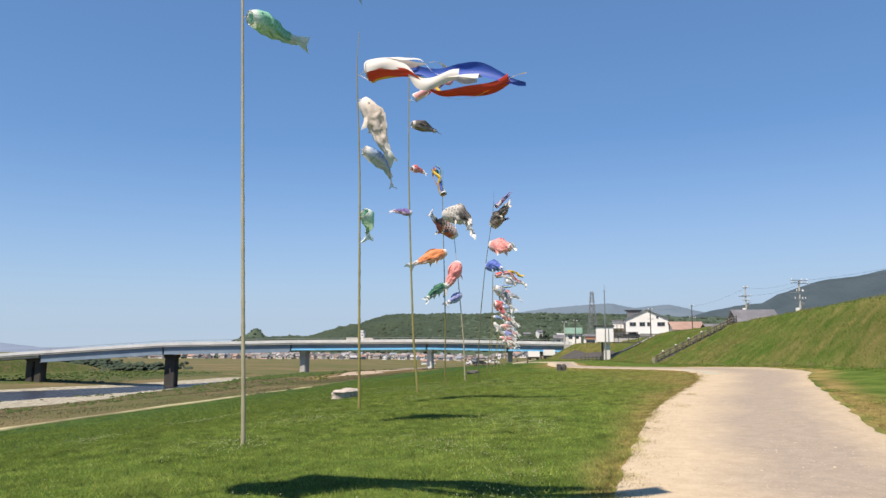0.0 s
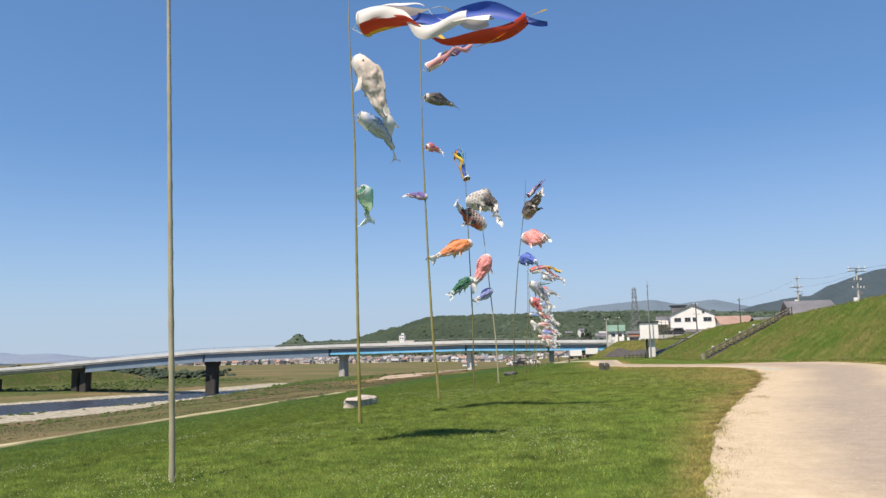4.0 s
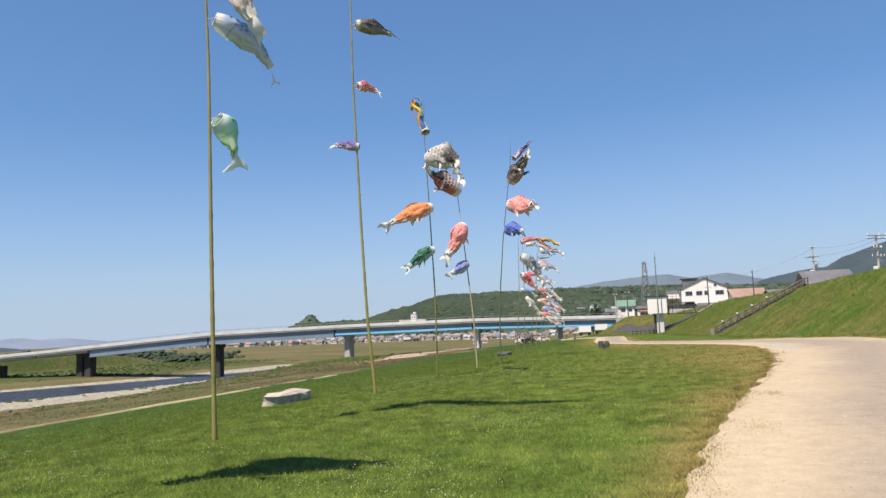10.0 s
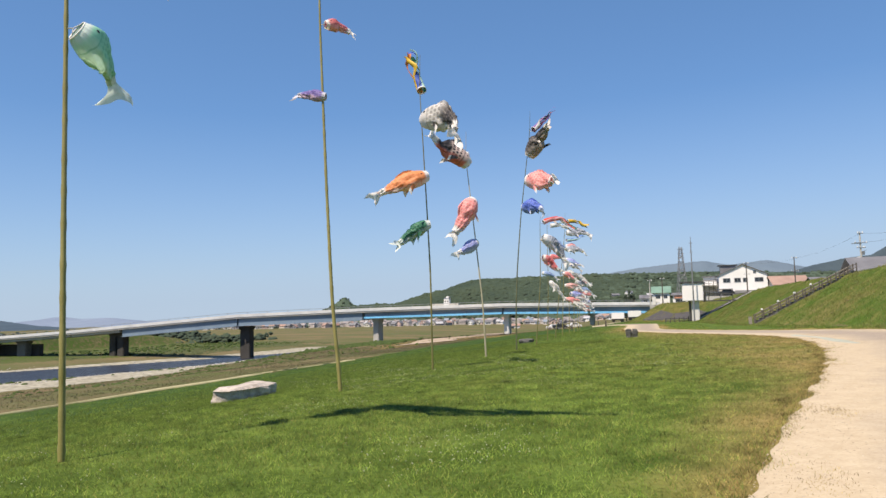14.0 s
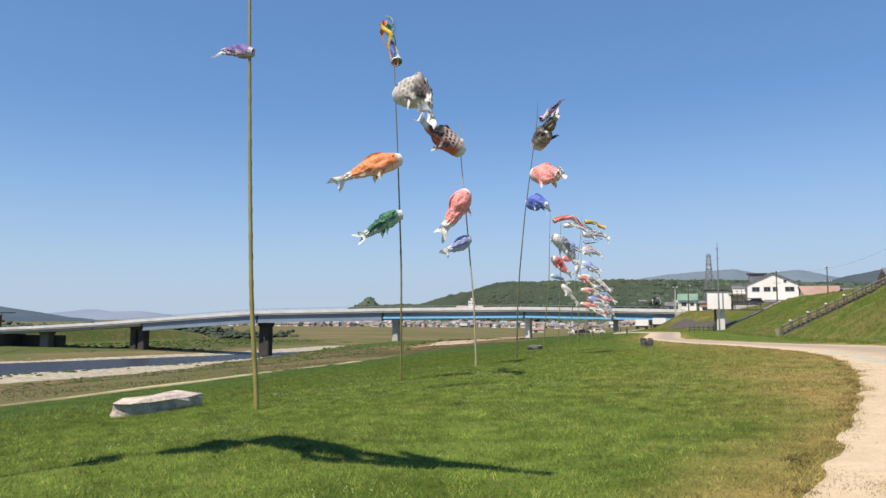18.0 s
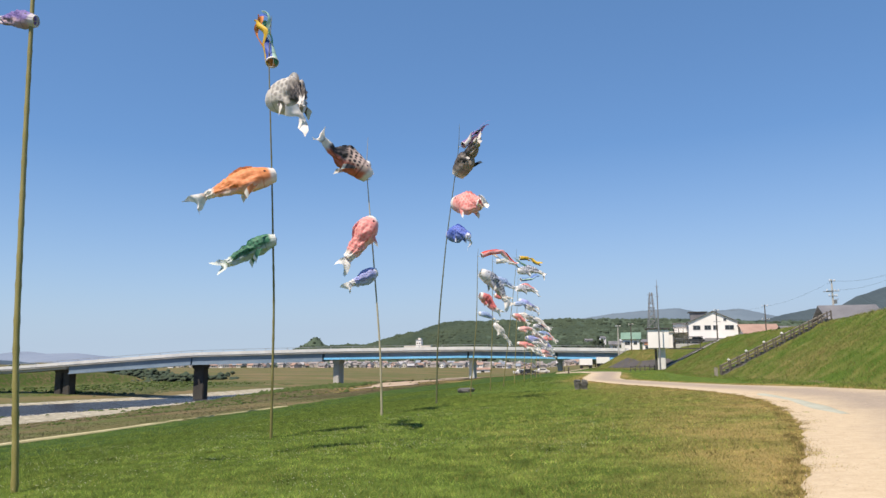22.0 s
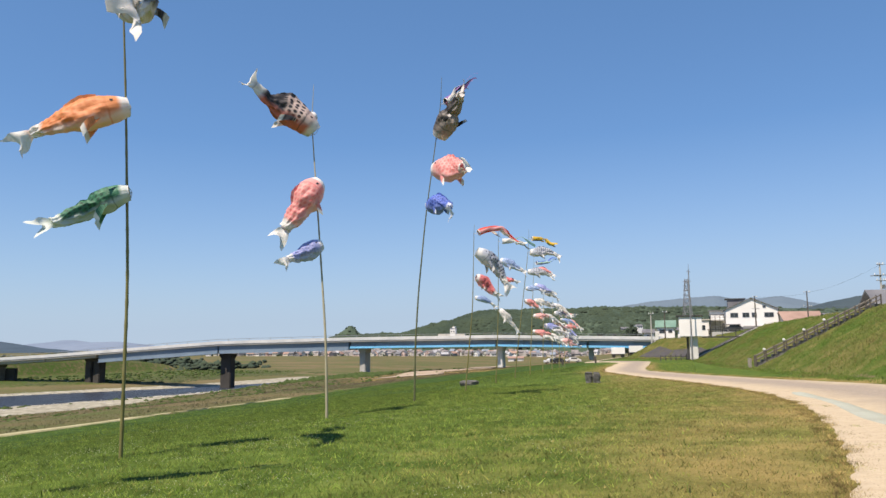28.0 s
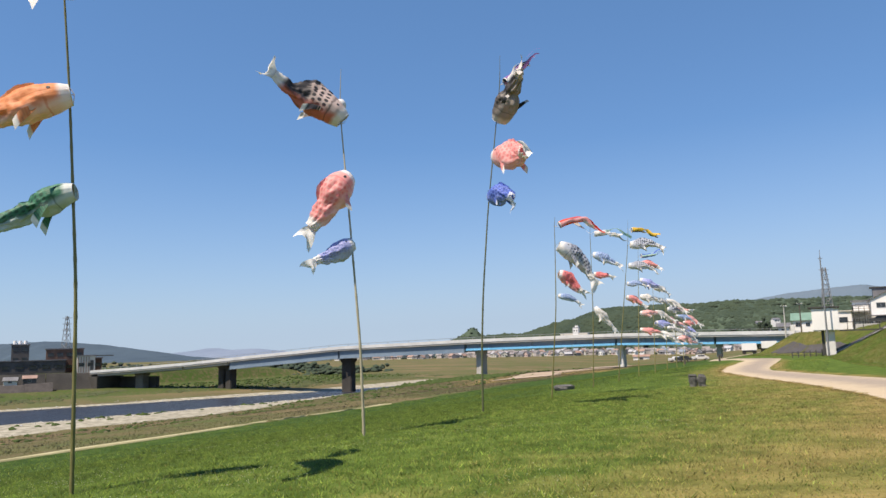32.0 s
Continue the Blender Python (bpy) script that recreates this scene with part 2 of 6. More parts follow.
CORD = surface("cord", (0.5, 0.48, 0.44), (0.66, 0.64, 0.6), 0.9, bump=0)
RIM = surface("mouth_ring_white", (0.7, 0.68, 0.64), (0.82, 0.8, 0.77), 0.6, bump=0)
BAMBOO = surface("bamboo", (0.2, 0.18, 0.05), (0.38, 0.33, 0.12), 0.45, 1.5, 60, 0.08)
BAMBOO_OLD = surface("weathered_bamboo", (0.3, 0.27, 0.17), (0.5, 0.46, 0.33), 0.6, 1.5, 60, 0.08)
BAMBOO_OLIVE = surface("olive_bamboo", (0.13, 0.125, 0.04), (0.27, 0.24, 0.09), 0.45, 1.5, 60, 0.08)
REVET = surface("dark_stone_facing", (0.04, 0.036, 0.035), (0.1, 0.088, 0.082), 0.9, 0.8, 8, 0.4)
BAMBOO_DARK = surface("dark_bamboo", (0.07, 0.085, 0.04), (0.17, 0.17, 0.08), 0.5, 1.5, 60, 0.08)
STONE = surface("granite", (0.27, 0.22, 0.18), (0.7, 0.63, 0.55), 0.85, 3.0, 16, 0.7)
STONE_DARK = surface("dark_stone", (0.06, 0.06, 0.057), (0.18, 0.175, 0.165), 0.85, 2.5, 18, 0.5)
STONE_GREY = surface("weathered_pier", (0.1, 0.092, 0.085), (0.24, 0.22, 0.2), 0.85, 2.5, 18, 0.5)
CONCRETE = surface("concrete", (0.36, 0.35, 0.33), (0.56, 0.55, 0.52), 0.85, 0.25, 4, 0.2)
CONCRETE_PALE = surface("pale_concrete", (0.6, 0.6, 0.58), (0.78, 0.77, 0.74), 0.8, 0.2, 3, 0.15)
PARAPET = surface("weathered_parapet", (0.52, 0.54, 0.55), (0.74, 0.75, 0.74), 0.8, 0.35, 3, 0.15)
# stained piers, and the painted shade at the far bridge end
CONCRETE_DARK = surface("stained_shaded_concrete", (0.03, 0.028, 0.026), (0.075, 0.07, 0.062), 0.9, 0.3, 3, 0.2)
# grey of the left spans, and the shaded tone of the blue ones
STEEL_GREY_SHADE = surface("grey_and_shaded_blue_steel", (0.15, 0.215, 0.29), (0.25, 0.325, 0.4), 0.5, 0.15, 2, 0.05)
STEEL_BLUE_LIT = surface("blue_paint_lit_tone", (0.14, 0.44, 0.68), (0.22, 0.54, 0.78), 0.45, 0.2, 2, 0.05)
STEEL_DARK = surface("dark_steel", (0.035, 0.035, 0.035), (0.08, 0.078, 0.07), 0.6, 1.0, 12, 0.1)
TOWER = surface("dull_tower_steel", (0.17, 0.18, 0.19), (0.27, 0.28, 0.3), 0.6, 2, 30, 0.05, 0.2)
GALV = surface("galvanised_steel", (0.3, 0.31, 0.32), (0.45, 0.46, 0.47), 0.45, 2, 30, 0.05, 0.6)
PLASTER = surface("white_plaster", (0.8, 0.79, 0.77), (0.9, 0.89, 0.87), 0.8, 0.4, 6, 0.1)
CREAM_WALL = surface("cream_wall", (0.56, 0.53, 0.46), (0.7, 0.67, 0.6), 0.8, 0.4, 6, 0.1)
GREY_WALL = surface("grey_wall", (0.2, 0.2, 0.21), (0.34, 0.33, 0.33), 0.8, 0.4, 6, 0.1)
BROWN_WALL = surface("brown_wall", (0.26, 0.15, 0.1), (0.4, 0.25, 0.18), 0.8, 0.4, 6, 0.1)
ROOF_GREY = surface("grey_roof_tiles", (0.1, 0.1, 0.11), (0.22, 0.22, 0.23), 0.6, 0.5, 9, 0.3)
ROOF_GREEN = surface("green_roof", (0.12, 0.22, 0.17), (0.2, 0.32, 0.25), 0.5, 0.5, 9, 0.2)
# walls of the far-bank town, near-black grey in two mixed tones
TOWN_DARK = surface("dark_town_wall", (0.05, 0.047, 0.045), (0.13, 0.12, 0.11), 0.85, 0.4, 6, 0.1)
TOWN_BRICK = surface("dark_brick", (0.09, 0.05, 0.035), (0.2, 0.12, 0.085), 0.85, 0.4, 6, 0.1)
ROOF_BROWN = surface("brown_roof_tiles", (0.26, 0.165, 0.13), (0.4, 0.27, 0.215), 0.7, 0.5, 9, 0.3)
PANE = surface("dark_window_glass", (0.02, 0.025, 0.03), (0.05, 0.06, 0.07), 0.08, 1, 5, 0)
WOOD_DARK = surface("dark_timber", (0.05, 0.042, 0.035), (0.14, 0.12, 0.1), 0.8, 3, 25, 0.3)
WOOD_GREY = surface("grey_timber", (0.2, 0.18, 0.15), (0.36, 0.33, 0.28), 0.85, 3, 25, 0.3)
CAR_WHITE = surface("white_car_paint", (0.7, 0.71, 0.72), (0.8, 0.8, 0.8), 0.25, 1, 8, 0)
CAR_DARK = surface("dark_car_paint", (0.03, 0.035, 0.045), (0.06, 0.065, 0.075), 0.25, 1, 8, 0)
RUBBER = surface("tyre_rubber", (0.015, 0.015, 0.015), (0.03, 0.03, 0.03), 0.85, 4, 30, 0.1)


# ---- shared builders ----
def smooth(a, b, v):
    u = np.clip((np.asarray(v, float) - a) / (b - a), 0, 1)
    return u * u * (3 - 2 * u)


def mesh_ob(name, verts, faces, mat, parent=None, label="", shade=True, uvs=None):
    me = bpy.data.meshes.new(name)
    me.from_pydata([tuple(v) for v in verts], [], [tuple(f) for f in faces])
    if uvs is not None:
        lay = me.uv_layers.new(name="UVMap")
        idx = np.zeros(len(me.loops), dtype=np.int32)
        me.loops.foreach_get("vertex_index", idx)
        lay.data.foreach_set("uv", np.asarray(uvs, dtype=np.float32)[idx].ravel())
    me.materials.append(mat)
    if shade:
        me.polygons.foreach_set("use_smooth", np.ones(len(me.polygons), dtype=bool))
    me.update()
    ob = new(name, me)
    if parent:
        ob.parent = parent
    if label:
        ob["label"] = label
    return ob


def part(name, bm, mat, parent, label="", shade=False):
    me = bpy.data.meshes.new(name)
    bm.to_mesh(me)
    bm.free()
    me.materials.append(mat)
    if shade:
        me.polygons.foreach_set("use_smooth", np.ones(len(me.polygons), dtype=bool))
    ob = new(name, me)
    ob.parent = parent
    if label:
        ob["label"] = label
    return ob


def box_bm(x0, x1, y0, y1, z0, z1, bevel=0.0, bm=None):
    own = bmesh.new() if bm is None else bm
    made = bmesh.ops.create_cube(own, size=1.0)
    for v in made["verts"]:
        v.co = Vector(((x0 + x1) / 2 + v.co.x * (x1 - x0), (y0 + y1) / 2 + v.co.y * (y1 - y0), (z0 + z1) / 2 + v.co.z * (z1 - z0)))
    if bevel:
        es = {e for v in made["verts"] for e in v.link_edges}
        bmesh.ops.bevel(own, geom=list(es), offset=bevel, segments=2, affect='EDGES')
    return own


def rod_bm(a, b, r0, r1=None, sides=8, bm=None):
    own = bmesh.new() if bm is None else bm
    a, b = Vector(a), Vector(b)
    m = Matrix.Translation((a + b) / 2) @ (b - a).to_track_quat('Z', 'Y').to_matrix().to_4x4()
    bmesh.ops.create_cone(own, cap_ends=True, segments=sides, radius1=r0, radius2=r0 if r1 is None else r1, depth=(b - a).length, matrix=m)
    return own


def empty(name, at=(0, 0, 0), turn=0.0, **tags):
    ob = new(name)
    ob.matrix_world = pose(*at, 0, 0, turn)
    ob.empty_display_size = 0.2
    return tagged(ob, **tags)


def curve_x(ys, xs):
    """A smoothed line x(y) through a few stations."""
    dense = np.arange(min(ys), max(ys) + 0.5, 0.5)
    raw = np.interp(dense, ys, xs)
    k = np.hanning(13)
    k /= k.sum()
    soft = np.convolve(np.pad(raw, 6, mode="edge"), k, mode="valid")
    return lambda y: np.interp(y, dense, soft)


# ---- the lie of the land ----
path_left = curve_x((-60, 0, 9, 13, 16.5, 20.4, 24.5, 28, 31, 35, 40, 44, 48, 52, 58, 66, 76, 84, 95, 122, 132, 150, 170, 215, 250),
                    (-4, -0.3, 0.45, 0.95, 1.42, 2.16, 3.15, 3.98, 4.54, 5.2, 5.66, 5.8, 5.55, 5.02, 3.85, 1.75, -1.0, -3.0, -3.9, -4.9, -7.5, -13, -15, -14, -14))
path_right = curve_x((-60, 0, 13.4, 18, 30, 36, 45, 51, 59, 64, 75, 81, 88, 110, 122, 132, 150, 170, 215, 250),
                     (0, 2.8, 4.5, 5.5, 8.1, 10.1, 10.3, 9.2, 7.4, 5.9, 2.5, 0.7, 0.05, -0.5, -0.9, -4.0, -10.3, -12.5, -11.5, -11.5))
foot_x = curve_x((-400, 30, 45, 56, 72, 85, 118, 135, 160, 190, 215, 900), (12.6, 12.4, 11.5, 9.8, 8.1, 6.5, 4.6, 0, -7, -7, -5.5, -5.5))
crest_x = curve_x((-400, 80, 118, 135, 160, 190, 215, 900), (14.6, 14.6, 11.8, 7, -1, -1.5, -1, -1))
CREST = 4.1


def crest_z(y):
    return float(np.interp(y, (116, 138), (CREST, 3.0)))


def lawn_z(x, y):
    k = 0.015 + 0.03 * smooth(0, 35, y)
    fall = np.interp(y, (0, 12.4, 19.4, 27, 34.4, 42.7, 50, 58, 68), (-0.08, -0.075, -0.055, -0.055, -0.13, -0.17, -0.24, -0.31, -0.364))
    bank = 0.05 * np.clip(-5.5 - x, 0, 20) * (1 - smooth(45, 70, y))
    return fall + k * (x + 5.5) - bank + 0.01 * np.sin(x * 0.5 + 1) * np.sin(y * 0.33)


def river_edges(y):
    yc = np.clip(y, -120, 235)
    xn = -137 + 0.14 * yc + 2.0 * np.sin(y * 0.05)
    xf = np.minimum(-203 + 0.36 * yc, xn - 17) + 2.0 * np.sin(y * 0.031 + 1)
    xg = np.interp(y, (60, 100, 140, 171, 190, 215), (-98, -97, -96, -101, -107, -107)) + 1.2 * np.sin(y * 0.11)
    return xf, xn, xg


def land_row(x, y):
    """Heights along one line of constant y."""
    xf, xn, xg = (float(v) for v in river_edges(y))
    fx, cx = float(foot_x(y)), float(crest_x(y))
    far = -7.3 + 5.1 * (1 - float(smooth(250, 330, y)))
    lev = -204 + 0.67 * min(y - 190, 0)
    bench = float(np.interp(y, (130, 200), (-6.9, -4.9)))
    px = [-9000, lev - 4, lev, xf - 30, xf - 11, xf, xf + 3, xn - 3, xn, xg, xg + 13, -74, -45, -29.5, -26, -14, -8]
    pz = [far, far, -7.3, -7.8, -8.55, -9.02, -9.8, -9.8, -9.02, -8.55, -7.75 + 0.5 * (bench + 6.9), bench, -3.75, -2.68, -2.55, -1.05, float(lawn_z(-8.0, y))]
    z = np.interp(x, px, pz)
    inside = x > -8
    z = np.where(inside, lawn_z(np.minimum(x, fx), y), z)
    fz = float(lawn_z(fx, y)) + 0.12
    top = crest_z(y) - fz
    up = np.interp(x, [fx - 2.2, fx, cx, cx + 0.6, cx + 4.5, cx + 10, 9000], [0, 0.12, top + 0.1, top + 0.22, top + 0.2, 2.9 - fz, 2.9 - fz])
    z = z + np.where(inside, up, 0)
    return z - 0.6 * float(smooth(450, 800, y))


def afar(x, y, z):
    """Far places are laid out at two thirds of their distance from a point on the walk, and pushed out here."""
    return 2 + 1.5 * (x - 2), 14 + 1.5 * (y - 14), 1.5 + 1.5 * (z - 1.5)


def land(x, y):
    return float(land_row(np.array([float(x)]), float(y))[0])


def spread(start, stop, first, grow):
    out, step = [start], first
    sign = 1 if stop > start else -1
    while abs(out[-1] - start) < abs(stop - start):
        out.append(out[-1] + sign * step)
        step *= grow
    return out


xs = sorted(set(spread(-32, -215, 2.5, 1.0)[1:] + spread(-217, -4900, 12, 1.25) + list(np.arange(-32, 20.01, 0.5)) + spread(20, 4900, 2, 1.25)[1:]))
ys = sorted(set(list(np.arange(-20, 100.01, 0.75)) + spread(100, 330, 2.5, 1.01)[1:] + spread(336, 4900, 14, 1.2) + spread(-20, -900, 4, 1.3)[1:]))
GX, GY = np.array(xs), np.array(ys)
Z = np.array([land_row(GX, y) for y in GY])
nx, ny = len(GX), len(GY)
XX, YY = np.meshgrid(GX, GY)
jig = np.random.RandomState(4).normal(0, 1, Z.shape)
wild = (XX < -30) | (XX > foot_x(YY) + 0.5)
on_path = (XX > path_left(YY) - 0.3) & (XX < path_right(YY) + 0.3)
Z = Z + np.where(wild, 0.05, np.where(on_path, 0.001, 0.008)) * jig
ground_v = np.stack([XX, YY, Z], -1).reshape(-1, 3)
ii = np.arange(ny * nx).reshape(ny, nx)
ground_f = np.stack([ii[:-1, :-1], ii[:-1, 1:], ii[1:, 1:], ii[1:, :-1]], -1).reshape(-1, 4)

xfE, xnE, xgE = river_edges(YY)
lawn_edge = np.where(YY < 90, -28.0 - 0.035 * YY, np.interp(YY, (90, 140), (-31, -38)))
lawn_m = smooth(-2.5, 2.5, XX - lawn_edge) * (1 - smooth(-0.6, 0.4, XX - foot_x(YY))) * (1 - smooth(190, 260, YY))
lawn_m = lawn_m + 0.55 * smooth(3, 12, xfE - 14 - XX) * (1 - smooth(260, 420, YY))
levee_m = smooth(-0.6, 0.4, XX - foot_x(YY)) * (1 - smooth(330, 500, YY))
grav_m = smooth(-2, 1.5, xgE - XX) * smooth(-2, 2, XX - (xfE - np.interp(YY, (150, 200, 240), (3.5, 8, 11)))) * (1 - smooth(250, 290, YY)) * (1 - smooth(188, 212, YY) * (XX > (xfE + xnE) / 2))
reach = np.interp(YY, (-60, 8, 16, 26, 34, 56, 70, 95), (0.3, 0.3, 0.45, 1.6, 4.7, 5.2, 2.8, 2.0))
gap_l, gap_r = path_left(YY) - XX, XX - path_right(YY)
dry_m = np.where(gap_l > -1, 1 - smooth(-0.5 * reach, 1.7 * reach, gap_l), 0) + np.where(gap_r > 0, 1 - smooth(0.2, 1.5, gap_r), 0)
dry_m = np.clip(dry_m * (0.82 + 0.3 * np.sin(XX * 1.7 + 2 * np.sin(YY * 0.6)) * np.sin(YY * 0.8)), 0, 1) * (1 - smooth(100, 130, YY))
bare = ((XX + 50) / 16) ** 2 + ((YY - 178) / 32) ** 2
dry_m = np.maximum(dry_m, 1 - smooth(0.5, 1.2, bare))
dry_m = np.maximum(dry_m, 0.3 * levee_m * smooth(122, 136, YY))


def ground_material():
    m, n, l, b = shader("ground_cover")
    zone, dry = n.new("ShaderNodeAttribute"), n.new("ShaderNodeAttribute")
    zone.attribute_name, dry.attribute_name = "zone", "dry"
    sep = n.new("ShaderNodeSeparateColor")
    l.new(zone.outputs["Color"], sep.inputs[0])
    geo = n.new("ShaderNodeNewGeometry")

    def noise_of(s, detail=5.0):
        t = n.new("ShaderNodeTexNoise")
        t.inputs["Scale"].default_value, t.inputs["Detail"].default_value = s, detail
        l.new(geo.outputs["Position"], t.inputs["Vector"])
        return t.outputs[0]

    def tone(fac, lo, hi, c0, c1):
        r = n.new("ShaderNodeValToRGB")
        r.color_ramp.elements[0].position, r.color_ramp.elements[1].position = lo, hi
        r.color_ramp.elements[0].color, r.color_ramp.elements[1].color = rgb(c0), rgb(c1)
        l.new(fac, r.inputs[0])
        return r.outputs[0]

    wide, mid, fine = noise_of(0.09), noise_of(0.9), noise_of(14.0, 8.0)
    blend = math_node(n, l, 'MULTIPLY_ADD', mid, 0.55, math_node(n, l, 'MULTIPLY', fine, 0.45))
    far_tone = math_node(n, l, 'MULTIPLY_ADD', wide, 0.6, math_node(n, l, 'MULTIPLY', mid, 0.4))
    stretch = n.new("ShaderNodeMapping")
    stretch.inputs["Scale"].default_value = (0.016, 0.03, 0.0)
    l.new(geo.outputs["Position"], stretch.inputs[0])
    bands = n.new("ShaderNodeTexNoise")
    bands.inputs["Scale"].default_value, bands.inputs["Detail"].default_value = 1.0, 6.0
    l.new(stretch.outputs[0], bands.inputs["Vector"])
    scrub = tone(far_tone, 0.4, 0.6, (0.13, 0.112, 0.055), (0.095, 0.118, 0.04))
    scrub = mix_col(n, l, tone(bands.outputs[0], 0.45, 0.58, (0, 0, 0), (1, 1, 1)), scrub, tone(far_tone, 0.4, 0.6, (0.2, 0.152, 0.086), (0.145, 0.122, 0.058)))
    lawn = tone(blend, 0.42, 0.6, (0.053, 0.09, 0.012), (0.114, 0.172, 0.031))
    place = n.new("ShaderNodeSeparateXYZ")
    l.new(geo.outputs["Position"], place.inputs[0])
    lush = n.new("ShaderNodeMapRange")
    lush.inputs["From Min"].default_value, lush.inputs["From Max"].default_value = -4.0, -11.0
    l.new(math_node(n, l, 'MULTIPLY_ADD', mid, 4.0, place.outputs[0]), lush.inputs[0])
    lawn = mix_col(n, l, lush.outputs[0], lawn, tone(blend, 0.42, 0.6, (0.028, 0.057, 0.009), (0.06, 0.11, 0.021)))
    levee = mix_col(n, l, tone(far_tone, 0.42, 0.6, (0, 0, 0), (1, 1, 1)), tone(blend, 0.36, 0.66, (0.05, 0.095, 0.012), (0.105, 0.165, 0.028)), tone(blend, 0.36, 0.66, (0.12, 0.106, 0.032), (0.2, 0.172, 0.062)))
    dry_c = tone(blend, 0.34, 0.66, (0.19, 0.14, 0.046), (0.35, 0.258, 0.098))
    stones = n.new("ShaderNodeTexVoronoi")
    stones.inputs["Scale"].default_value = 0.8
    l.new(geo.outputs["Position"], stones.inputs["Vector"])
    grav = tone(math_node(n, l, 'MULTIPLY_ADD', stones.outputs["Distance"], 0.5, math_node(n, l, 'MULTIPLY', mid, 0.6)), 0.3, 0.75, (0.18, 0.167, 0.122), (0.45, 0.423, 0.338))
    ragged = math_node(n, l, 'MULTIPLY_ADD', mid, 0.9, -0.45)

    def mask(v, lo=0.35, hi=0.65):
        k = n.new("ShaderNodeMapRange")
        k.inputs["From Min"].default_value, k.inputs["From Max"].default_value = lo, hi
        l.new(math_node(n, l, 'ADD', v, ragged), k.inputs[0])
        return k.outputs[0]

    col = mix_col(n, l, mask(sep.outputs[0]), scrub, lawn)
    col = mix_col(n, l, mask(sep.outputs[1]), col, levee)
    col = mix_col(n, l, mask(sep.outputs[2]), col, grav)
    col = mix_col(n, l, math_node(n, l, 'MULTIPLY', mask(dry.outputs["Fac"], 0.1, 0.85), 0.9), col, dry_c)
    l.new(col, b.inputs["Base Color"])
    b.inputs["Roughness"].default_value = 0.95
    b.inputs["Specular IOR Level"].default_value = 0.1
    bp = n.new("ShaderNodeBump")
    bp.inputs["Strength"].default_value, bp.inputs["Distance"].default_value = 0.7, 0.12
    l.new(blend, bp.inputs["Height"])
    l.new(bp.outputs[0], b.inputs["Normal"])
    return m


ground = tagged(mesh_ob("ground", ground_v, ground_f, ground_material()), "mown riverside lawn, scrub, gravel banks and grassy levee", "ground", kind="structure")
zone_a = ground.data.color_attributes.new("zone", 'FLOAT_COLOR', 'POINT')
zone_a.data.foreach_set("color", np.stack([lawn_m, levee_m, grav_m, np.ones_like(lawn_m)], -1).astype(np.float32).ravel())
dry_a = ground.data.attributes.new("dry", 'FLOAT', 'POINT')
dry_a.data.foreach_set("value", dry_m.astype(np.float32).ravel())


# ---- river ----
def water_material():
    m, n, l, b = shader("river_water")
    geo, t1 = n.new("ShaderNodeNewGeometry"), n.new("ShaderNodeTexNoise")
    t1.inputs["Scale"].default_value, t1.inputs["Detail"].default_value = 0.7, 6.0
    l.new(geo.outputs["Position"], t1.inputs["Vector"])
    bp = n.new("ShaderNodeBump")
    bp.inputs["Strength"].default_value, bp.inputs["Distance"].default_value = 1.0, 1.2
    l.new(t1.outputs[0], bp.inputs["Height"])
    l.new(bp.outputs[0], b.inputs["Normal"])
    b.inputs["Base Color"].default_value = (0.028, 0.031, 0.04, 1)
    b.inputs["Roughness"].default_value = 0.3
    b.inputs["IOR"].default_value = 1.15
    return m


wy = np.concatenate([np.arange(-300, 420, 10.0)])
wxf, wxn, _ = river_edges(wy)
wv = [p for y, a, c in zip(wy, wxf - 1.5, wxn + 1.5) for p in ((a, y, -9.1), ((a + c) / 2, y, -9.1), (c, y, -9.1))]
wf = [(3 * i + j, 3 * i + j + 1, 3 * i + j + 4, 3 * i + j + 3) for i in range(len(wy) - 1) for j in range(2)]
tagged(mesh_ob("water", wv, wf, water_material()), "dark rippled river water between gravel banks", "river", kind="structure")


